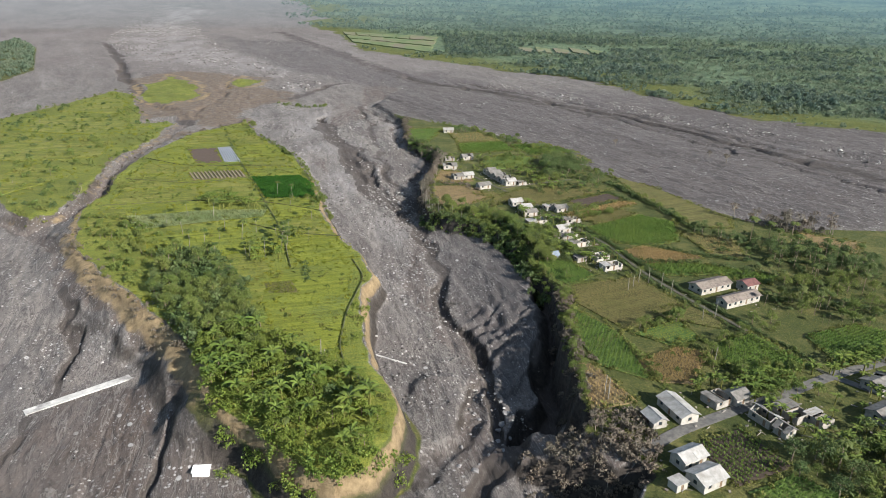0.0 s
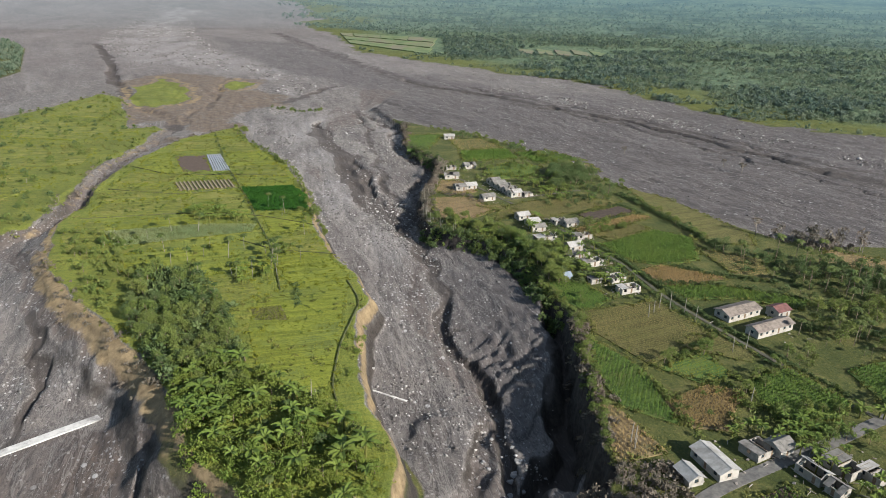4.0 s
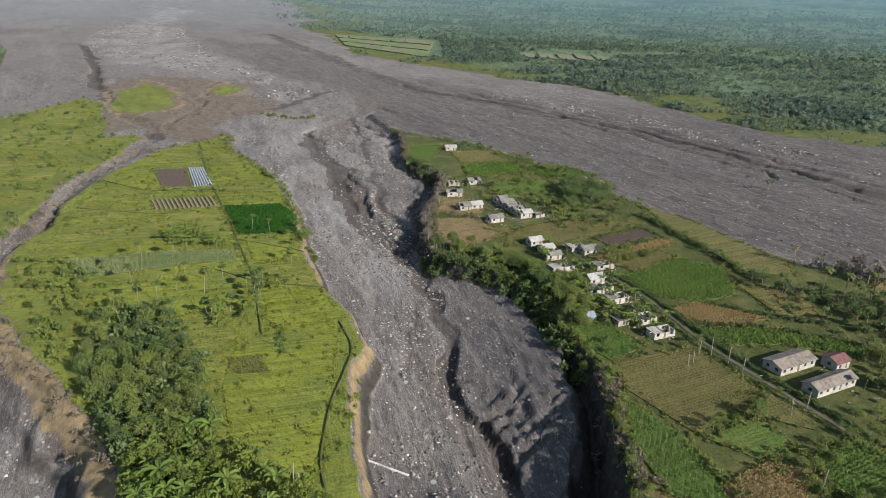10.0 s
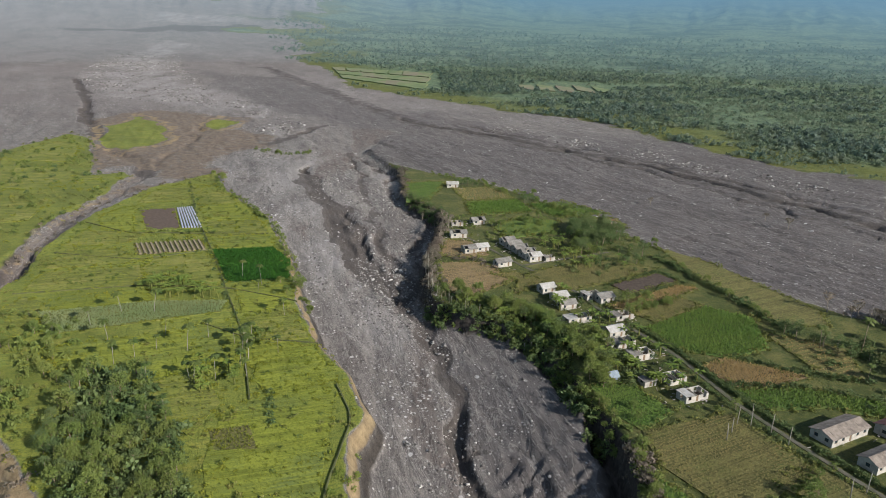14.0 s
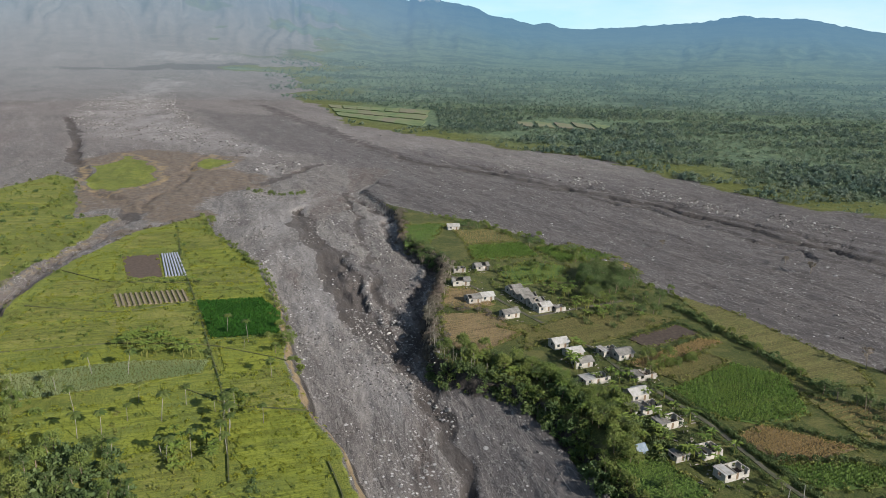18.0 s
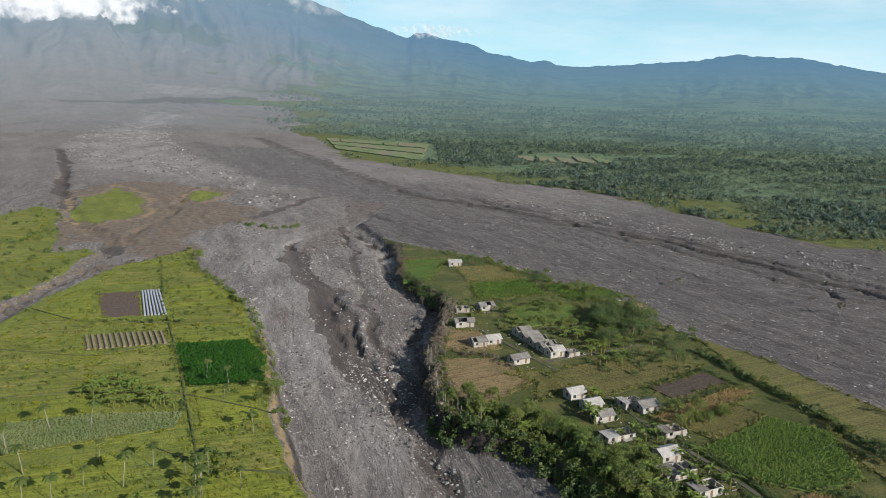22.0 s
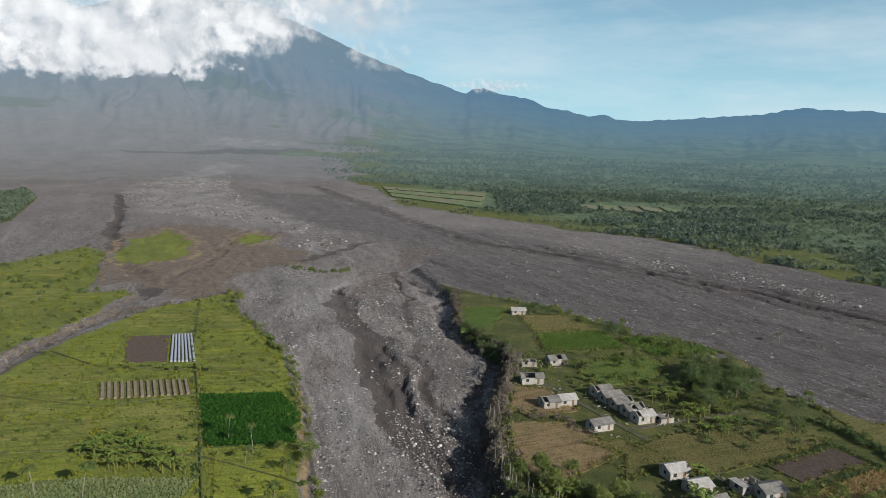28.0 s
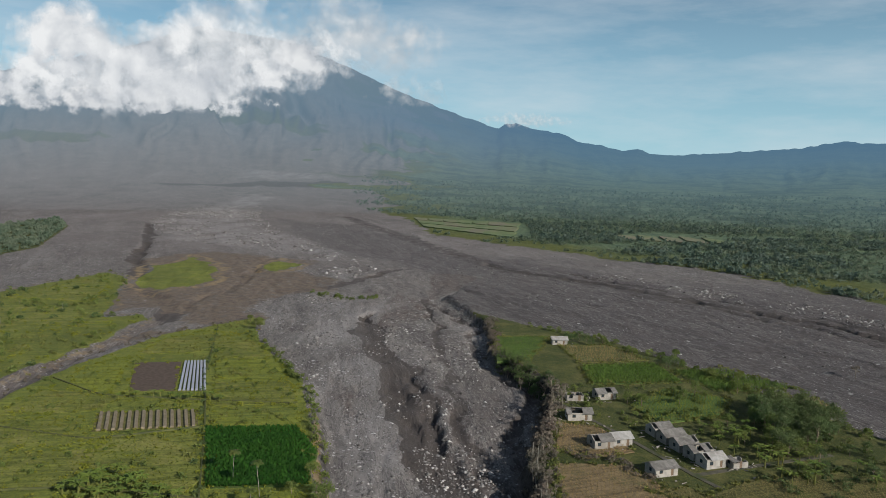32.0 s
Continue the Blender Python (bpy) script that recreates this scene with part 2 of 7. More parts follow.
    g1 = n.mix(n.step(n.noise(1.0, 5, 0.65, n.pos(0.05, 0.6, 1.0, 0.3)), 0.48, 0.6, 0.0, 0.55), g1, (0.085, 0.115, 0.022))
    g1 = n.mix(n.step(n.noise(0.11, 4, 0.6), 0.56, 0.7, 0.0, 0.55), g1, (0.25, 0.23, 0.05))
    g2 = n.mix(n.step(n.noise(0.05, 5, 0.6), 0.36, 0.64), (0.046, 0.057, 0.014), (0.088, 0.091, 0.025))
    g2 = n.mix(n.step(n.noise(0.6, 8, 0.78), 0.48, 0.6, 0.0, 0.8), g2, (0.028, 0.042, 0.012))
    g2 = n.mix(n.step(n.noise(0.09, 6, 0.65), 0.5, 0.62, 0.0, 0.6), g2, (0.14, 0.124, 0.045))
    tuft = n.noise(1.5, 6, 0.78)
    grass = n.mix(n.attr("lush"), g2, g1)
    grass = n.mix(n.step(tuft, 0.5, 0.6, 0.0, 0.6), grass, (0.04, 0.058, 0.014))
    grass = n.mix(n.step(tuft, 0.44, 0.36, 0.0, 0.5), grass, (0.22, 0.225, 0.05))
    floor = n.mix(n.step(n.noise(0.045, 7, 0.68), 0.36, 0.62), (0.075, 0.12, 0.07), (0.14, 0.18, 0.095))
    if distant:
        floor = n.mix(n.step(n.noise(0.009, 8, 0.72, n.pos(0.6, 1.0, 1.0)), 0.47, 0.56), (0.12, 0.165, 0.1), (0.04, 0.068, 0.05))
        floor = n.mix(n.step(n.noise(0.03, 6, 0.75, n.pos(0.5, 1.0, 1.0)), 0.56, 0.64), floor, (0.17, 0.2, 0.11))
    # Gaps between crown cells are darkened to paint the canopy's shade.
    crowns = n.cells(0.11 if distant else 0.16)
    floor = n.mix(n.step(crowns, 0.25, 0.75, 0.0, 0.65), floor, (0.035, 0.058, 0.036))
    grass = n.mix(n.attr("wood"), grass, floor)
    dry = n.mix(n.step(n.noise(0.25, 6, 0.7), 0.35, 0.65), (0.095, 0.073, 0.06), (0.165, 0.128, 0.094))
    bank = n.mix(n.step(n.noise(0.4, 6, 0.7), 0.35, 0.65), (0.15, 0.108, 0.06), (0.29, 0.215, 0.122))
    col = n.mix(n.step(n.math("ADD", n.attr("dry"), ragged), 0.4, 0.65), ash, dry)
    col = n.mix(n.step(n.math("ADD", n.attr("veg"), n.math("MULTIPLY", ragged, 0.6)), 0.42, 0.6), col, grass)
    col = n.mix(n.step(n.math("ADD", n.attr("bank"), ragged), 0.42, 0.7), col, bank)
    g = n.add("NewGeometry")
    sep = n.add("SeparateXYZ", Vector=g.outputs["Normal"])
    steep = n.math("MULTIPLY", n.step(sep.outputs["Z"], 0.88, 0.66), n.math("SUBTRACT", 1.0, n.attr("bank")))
    # Bare soil on steep walls, darkened to paint in the cliff's shade.
    shaded_earth = n.mix(n.step(n.noise(0.6, 5, 0.7), 0.35, 0.65), (0.022, 0.019, 0.017), (0.055, 0.046, 0.039))
    col = n.mix(steep, col, shaded_earth)
    n.bump(n.math("ADD", n.math("MULTIPLY", fine, 0.6), n.math("MULTIPLY", mid, 1.5)), 0.8, 0.8)
    n.done(col)
    # The far sheet carries its haze as painted glow.
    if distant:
        haze_glow(n, n.bsdf.outputs[0])
    return n.mat


M_LAND = ground_material()
M_BARK = plain("bark", (0.16, 0.12, 0.085), (0.25, 0.2, 0.15), 6, c=(0.09, 0.07, 0.05))
M_PALE = plain("pale_trunk", (0.16, 0.148, 0.125), (0.25, 0.23, 0.2), 4, c=(0.2, 0.18, 0.145))
M_DEAD = plain("dead_wood", (0.17, 0.14, 0.11), (0.29, 0.25, 0.21), 5)
M_LEAF = leafy("broad_leaf", (0.072, 0.115, 0.026), (0.145, 0.185, 0.044), through=0.2)
M_LEAF_DARK = leafy("dark_leaf", (0.046, 0.082, 0.028), (0.096, 0.138, 0.044), through=0.18)
M_LEAF_LUSH = leafy("lush_leaf", (0.07, 0.118, 0.02), (0.15, 0.2, 0.032), through=0.2)
M_PALM = leafy("palm_leaf", (0.038, 0.07, 0.016), (0.092, 0.118, 0.028))
M_BANANA = leafy("banana_leaf", (0.06, 0.11, 0.018), (0.13, 0.18, 0.034), through=0.2)
M_ASHY = leafy("ash_covered_leaf", (0.095, 0.086, 0.064), (0.165, 0.145, 0.108), through=0.1)
M_CANE = leafy("cane_leaf", (0.2, 0.27, 0.11), (0.3, 0.36, 0.17), through=0.4)
M_MAIZE = leafy("maize_leaf", (0.024, 0.095, 0.012), (0.05, 0.155, 0.018), through=0.4)
M_CROP = leafy("crop_leaf", (0.07, 0.138, 0.022), (0.125, 0.195, 0.036), through=0.25)
M_STUBBLE = leafy("stubble", (0.115, 0.108, 0.035), (0.2, 0.18, 0.068), through=0.15)
M_RIPE = leafy("ripe_crop", (0.22, 0.165, 0.062), (0.32, 0.245, 0.1), through=0.15)
M_GRASSY = leafy("grass_blade", (0.14, 0.172, 0.02), (0.215, 0.24, 0.03), through=0.4)
M_WEED = leafy("weed_leaf", (0.086, 0.108, 0.026), (0.16, 0.172, 0.045), through=0.2)
M_SOIL = plain("tilled_soil", (0.042, 0.03, 0.023), (0.07, 0.052, 0.04), 0.8, bump=0.6)
M_FIELD = plain("field_green", (0.054, 0.096, 0.02), (0.09, 0.135, 0.03), 0.35, c=(0.11, 0.12, 0.035), bump=0.5, grain=0.6, rows=0.45)
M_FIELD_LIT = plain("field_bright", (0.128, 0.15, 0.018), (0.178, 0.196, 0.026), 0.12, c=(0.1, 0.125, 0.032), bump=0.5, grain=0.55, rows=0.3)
M_FIELD_WEEDY = plain("field_weedy", (0.1, 0.118, 0.022), (0.158, 0.17, 0.032), 0.22, c=(0.21, 0.195, 0.055), bump=0.5, grain=0.65, rows=0.3)
M_FIELD_DRY = plain("field_stubble", (0.09, 0.086, 0.027), (0.142, 0.128, 0.046), 0.35, c=(0.075, 0.09, 0.022), bump=0.5, grain=0.7, rows=0.45)
M_FIELD_TAN = plain("field_tan", (0.15, 0.108, 0.056), (0.22, 0.16, 0.085), 0.3, c=(0.09, 0.088, 0.036), bump=0.5, grain=0.6, rows=0.5)
M_ROCK = plain("stone", (0.19, 0.182, 0.178), (0.32, 0.31, 0.302), 0.9, c=(0.2, 0.19, 0.19), bump=0.6, dist=0.2, random_share=0.6)


def pebble_material():
    n = Nodes("small_stone", 0.9)
    g = n.add("NewGeometry")
    tone = n.math("POWER", g.outputs["Random Per Island"], 2.6)
    return n.done(n.mix(tone, (0.08, 0.072, 0.068), (0.43, 0.412, 0.39)))


M_PEBBLE = pebble_material()
M_WALL = plain("plaster", (0.22, 0.207, 0.185), (0.34, 0.322, 0.29), 0.7, c=(0.35, 0.32, 0.28), bump=0.1)
M_WALL_RAW = plain("ash_stained_plaster", (0.2, 0.185, 0.165), (0.31, 0.29, 0.26), 0.8, c=(0.22, 0.2, 0.17), bump=0.2)
M_ROOF = plain("ash_dusted_roof", (0.135, 0.127, 0.116), (0.205, 0.194, 0.178), 0.9, c=(0.09, 0.083, 0.075), bump=0.2, random_share=0.3)
M_ROOF_WHITE = plain("pale_metal_roof", (0.27, 0.26, 0.243), (0.37, 0.358, 0.338), 0.8, rough=0.55, c=(0.22, 0.205, 0.185), bump=0.15, random_share=0.15)
M_ROOF_TAN = plain("clay_roof", (0.16, 0.132, 0.112), (0.23, 0.195, 0.165), 0.9, c=(0.11, 0.09, 0.078), bump=0.3, random_share=0.2)
M_ROOF_RED = plain("red_roof", (0.105, 0.052, 0.048), (0.165, 0.078, 0.07), 0.9, bump=0.3, random_share=0.2)
M_BORDER = plain("border_weeds", (0.05, 0.058, 0.024), (0.1, 0.105, 0.035), 0.4)
M_RUBBLE = plain("rubble", (0.15, 0.13, 0.11), (0.33, 0.3, 0.27), 0.6, bump=0)
M_TIMBER = plain("roof_timber", (0.16, 0.12, 0.085), (0.25, 0.2, 0.15), 3)
M_DOOR = plain("door_wood", (0.11, 0.075, 0.05), (0.17, 0.12, 0.08), 4)
M_BLUE = plain("blue_sheet", (0.12, 0.15, 0.18), (0.18, 0.21, 0.24), 2)
M_ASPHALT = plain("asphalt", (0.075, 0.073, 0.07), (0.12, 0.116, 0.11), 0.6, c=(0.16, 0.15, 0.135), bump=0.2)
M_TRACK = plain("ash_track", (0.06, 0.056, 0.042), (0.1, 0.092, 0.07), 0.5, c=(0.045, 0.055, 0.02), bump=0.4)
M_CONCRETE = plain("concrete", (0.42, 0.41, 0.385), (0.56, 0.545, 0.515), 0.5, c=(0.24, 0.23, 0.22), bump=0.3)
M_CHALK = plain("white_block", (0.6, 0.59, 0.57), (0.72, 0.71, 0.69), 0.8, c=(0.5, 0.48, 0.45), bump=0.1)
M_PLASTIC = plain("silver_mulch_film", (0.24, 0.25, 0.29), (0.36, 0.37, 0.41), 1.5, rough=0.35, bump=0.2)
M_MULCH = plain("dark_mulch", (0.062, 0.044, 0.034), (0.1, 0.072, 0.056), 0.8, bump=0.4)
M_BED = plain("raised_bed_soil", (0.15, 0.122, 0.08), (0.215, 0.178, 0.12), 0.8, bump=0.4)
M_GLASS = Nodes("window_glass", 0.08).done((0.03, 0.04, 0.045))


# ---- numbers of the plan (metres; the camera starts over the origin and flies north) ----
WEST = [(-25, 142), (-17, 147), (-12, 159), (-11, 172), (-17, 190), (-23, 207), (-27, 228), (-30, 252), (-28, 266), (-34, 283), (-47, 310), (-59, 338), (-70, 376), (-84, 421), (-100, 463), (-134, 511), (-156, 560), (-166, 545), (-184, 515), (-187, 479), (-194, 447), (-192, 413), (-185, 378), (-180, 348), (-176, 321), (-160, 288), (-135, 257), (-122, 245), (-105, 229), (-88, 210), (-75, 192), (-67, 177), (-54, 164), (-41, 151), (-31, 144)]
WEST2 = [(-260, 330), (-229, 344), (-200, 322), (-188, 331), (-190, 357), (-194, 388), (-202, 425), (-203, 462), (-201, 496), (-206, 544), (-216, 556), (-231, 545), (-251, 596), (-294, 677), (-318, 691), (-330, 615), (-345, 540), (-420, 440)]
ISLE = [(-308, 727), (-303, 798), (-246, 737), (-228, 670), (-240, 624), (-264, 635)]
ISLE2 = [(-233, 758), (-224, 801), (-197, 763), (-203, 724), (-222, 733)]
BROWN = [(-326, 764), (-297, 836), (-241, 798), (-195, 784), (-157, 696), (-150, 570), (-166, 545), (-184, 520), (-210, 554), (-248, 584), (-292, 661)]
FAR_WOOD = [(-643, 1010), (-657, 1132), (-570, 1026), (-457, 809), (-446, 726), (-520, 690)]
EDGE = [(-64, 650), (-51, 620), (-36, 585), (-31, 552), (-29, 515), (-22, 494), (-8, 482), (-5, 464), (-9, 428), (-13, 391), (-10, 350), (1, 338), (23, 323), (33, 301), (36, 272), (44, 250), (43, 222), (41, 199), (41, 180), (38, 163), (48, 156), (54, 148), (46, 132), (30, 100)]
FARM_TOP = [(-40, 600), (-13, 576), (18, 557), (46, 520), (79, 464), (101, 424), (124, 385), (148, 348), (170, 332), (216, 331), (420, 300)]
EAST = FARM_TOP[::-1] + EDGE[1:] + [(30, -200), (420, -200)]
EAST_HIGH = [(5200, 740), (-45, 760), (-52, 700)] + EDGE + [(30, -600), (5200, -600)]
FOREST = [(-520, 5400), (-620, 3200), (-560, 2453), (-330, 1560), (-215, 1392), (-130, 1094), (-57, 1013), (11, 946), (92, 871), (146, 841), (186, 764), (224, 667), (262, 613), (297, 591), (420, 520), (2600, 300), (5400, 300), (5400, 5400)]
MOUND = [(-10, 345), (-2, 323), (3, 286), (7, 260), (10, 240), (14, 222), (22, 196), (28, 203), (34, 220), (38, 236), (40, 252), (36, 272), (34, 296), (30, 318), (14, 336), (2, 345)]
SPUR = [(54, 150), (44, 149), (34, 155), (22, 158), (12, 164), (22, 174), (32, 170), (42, 164), (50, 161)]
MUD = [[(-21, 329), (-11, 263), (0, 236), (6, 221), (8, 201), (6, 160), (17, 160), (19, 194), (18, 210), (14, 228), (7, 240), (-1, 261), (-8, 282), (-8, 330)],
       [(-98, 549), (-74, 502), (-59, 437), (-54, 405), (-42, 383), (-38, 390), (-48, 427), (-57, 468), (-73, 510), (-89, 551)],
       [(-55, 475), (-46, 451), (-37, 429), (-31, 385), (-24, 350), (-16, 360), (-24, 390), (-37, 446)],
       [(-100, 606), (-96, 656), (-75, 646), (-87, 748), (-62, 753), (-44, 739), (-59, 682), (-73, 646), (-70, 599), (-79, 567), (-88, 546)],
       [(-93, 468), (-86, 465), (-70, 430), (-69, 414), (-84, 446)],
       [(-130, 150), (-118, 196), (-88, 204), (-70, 176), (-40, 146), (-30, 120), (-120, 110)]]
BAR = [(-9, 203), (-4, 212), (6, 211), (8, 194), (6, 174), (-3, 171), (-12, 163)]
WEIR_Z = -13.4
WEIRS = [[(-126.1, 184.1), (-97, 211.2)], [(-23.7, 224.3), (-11.7, 218.2)]]
STONY = [(-158, 575), (-118, 640), (-70, 640), (-95, 560), (-66, 470), (-50, 420), (-30, 360), (-6, 330), (-12, 300), (-40, 316), (-62, 360), (-74, 410), (-100, 470)]
TONGUE = [(-538, 1154), (-621, 1477), (-690, 1850), (-610, 1900), (-579, 1770), (-432, 1303), (-294, 1031), (-206, 885), (-129, 759), (-141, 689), (-192, 750), (-262, 875), (-320, 892), (-390, 908)]
SLATE = [(-432, 1303), (-343, 1264), (-219, 1134), (-115, 994), (8, 821), (150, 690), (140, 640), (5, 724), (-86, 747), (-129, 759), (-206, 885), (-294, 1031)]
# Bands of cloud shadow, painted dark into the far plain.
CLOUD_SHADOW = [[(-905, 1880), (-690, 1960), (-700, 2050), (-940, 1960)], [(-688, 1985), (-505, 2080), (-530, 2190), (-690, 2080)]]
PALE_SAND = [(-800, 2130), (-560, 2240), (-570, 2380), (-820, 2290)]
GULLIES = [
    ([(-102, 590), (-86, 533), (-67, 495), (-57, 468), (-44, 427), (-33, 393), (-24, 362), (-12, 338), (-3, 318), (0, 290), (1, 272), (4, 253), (10, 240), (15, 226), (17, 212), (19, 198), (21, 182), (20, 166), (8, 140), (0, 60)], 3.2, 1.9, 0.7),
    ([(-4, 322), (-1, 300), (1, 275), (3, 256), (8, 243), (14, 232)], 2.0, 1.1, 0.7),
    ([(-60, 455), (-45, 420), (-36, 390), (-20, 355), (-8, 330)], 3.0, 1.6, 0.7),
    ([(-150, 520), (-118, 470), (-96, 430), (-80, 400)], 5.0, 0.7, 0.8),
    ([(-172, 640), (-141, 671), (-131, 710), (-120, 745), (-105, 768)], 6.0, 1.3, 0.7),
    ([(-98, 557), (-83, 515), (-67, 483), (-58, 432), (-44, 397), (-30, 376)], 6.0, 1.3, 0.95),
    ([(-74, 650), (-45, 472), (-30, 416), (-23, 386), (-13, 341)], 3.5, 1.0, 0.6),
    ([(-300, 1350), (-208, 1149), (-89, 904), (-24, 780), (40, 730), (93, 674), (134, 627), (159, 602), (182, 565), (211, 515), (230, 483), (300, 380)], 4.2, 3.0, 0.8),
    ([(-60, 900), (0, 800), (60, 735), (112, 682), (152, 634), (178, 596), (206, 553), (236, 508), (262, 470), (330, 390)], 3.0, 1.7, 0.7),
    ([(60, 690), (108, 640), (140, 596), (166, 552), (196, 500), (216, 462), (260, 390)], 2.6, 1.4, 0.6),
    ([(20, 700), (70, 640), (104, 590), (126, 540), (150, 490), (180, 430)], 1.8, 0.8, 0.5),
    ([(-201, 570), (-201, 495), (-199, 433), (-191, 384), (-186, 335), (-196, 316), (-225, 330)], 7.0, 2.5, 0.3),
    ([(-510, 1109), (-397, 897), (-345, 775), (-296, 697), (-259, 626), (-232, 606), (-200, 550)], 7.0, 2.8, 0.75),
    ([(-236, 842), (-224, 740), (-205, 640), (-206, 600), (-196, 548)], 5.0, 1.8, 0.6),
    ([(-148, 260), (-128, 216), (-121, 198), (-118, 150)], 2.2, 1.1, 0.6),
    ([(-79, 185), (-72, 156), (-70, 120)], 1.8, 1.0, 0.6),
    ([(-209, 335), (-172, 292), (-148, 262), (-118, 230), (-100, 222), (-85, 202), (-79, 185)], 6.0, 1.1, 0.35),
    # Ravine at the cliff foot: mud, darkened further to paint the cliff's shade.
    ([(24, 330), (31, 308), (37, 282), (40, 262), (41, 246), (39, 226), (36, 206), (33, 190), (29, 177), (22, 168), (12, 150), (4, 120)], 6.0, 4.6, 0.9),
    ([(-66, 640), (-57, 612), (-42, 580), (-37, 550), (-35, 515), (-27, 490), (-14, 476), (-12, 450), (-15, 420), (-19, 391), (-16, 356)], 4.0, 1.6, 0.5),
    ([(12, 205), (10, 185), (-6, 160), (-30, 128), (-60, 90)], 6.0, 1.8, 0.5),
]


def sm(v, lo, hi):
    t = np.clip((v - lo) / (hi - lo), 0, 1)
    return t * t * (3 - 2 * t)


def vnoise(x, y, seed=0.0):
    i, j = np.floor(x), np.floor(y)
    fx, fy = x - i, y - j
    fx, fy = fx * fx * (3 - 2 * fx), fy * fy * (3 - 2 * fy)

    def h(a, b):
        v = np.sin(a * 127.1 + b * 311.7 + seed * 74.7) * 43758.5453
        return v - np.floor(v)
    top = h(i, j) * (1 - fx) + h(i + 1, j) * fx
    low = h(i, j + 1) * (1 - fx) + h(i + 1, j + 1) * fx
    return top * (1 - fy) + low * fy - 0.5


def fbm(x, y, size, octaves=4, seed=0.0, rough=0.5):
    out, amp, f = 0.0, 1.0, 1.0 / size
    for k in range(octaves):
        out = out + amp * vnoise(x * f + 17.3 * k, y * f - 9.1 * k, seed + k)
        amp, f = amp * rough, f * 2
    return out


def inside(x, y, poly, reach=40.0):
    """Signed distance to a polygon's edge, positive within; points far outside get -reach."""
    x, y = np.asarray(x, float), np.asarray(y, float)
    p = np.array(poly, float)
    near = (x > p[:, 0].min() - reach) & (x < p[:, 0].max() + reach) & (y > p[:, 1].min() - reach) & (y < p[:, 1].max() + reach)
    px, py = x[near], y[near]
    d, odd = np.full(px.shape, 1e9), np.zeros(px.shape, bool)
    for (ax, ay), (bx, by) in zip(p, np.roll(p, -1, 0)):
        ex, ey = bx - ax, by - ay
        t = np.clip(((px - ax) * ex + (py - ay) * ey) / (ex * ex + ey * ey), 0, 1)
        d = np.minimum(d, (px - ax - t * ex) ** 2 + (py - ay - t * ey) ** 2)
        if ay != by:
            odd ^= ((ay > py) != (by > py)) & (px < ex * (py - ay) / ey + ax)
    out = np.full(x.shape, -reach)
    out[near] = np.where(odd, 1, -1) * np.sqrt(d)
    return out


def along(x, y, line, reach=30.0):
    """Distance to a polyline; reach where it is farther."""
    out = np.full(x.shape, reach)
    for (ax, ay), (bx, by) in zip(line, line[1:]):
        near = (x > min(ax, bx) - reach) & (x < max(ax, bx) + reach) & (y > min(ay, by) - reach) & (y < max(ay, by) + reach)
        px, py = x[near], y[near]
        ex, ey = bx - ax, by - ay
        t = np.clip(((px - ax) * ex + (py - ay) * ey) / (ex * ex + ey * ey), 0, 1)
        out[near] = np.minimum(out[near], np.hypot(px - ax - t * ex, py - ay - t * ey))
    return out


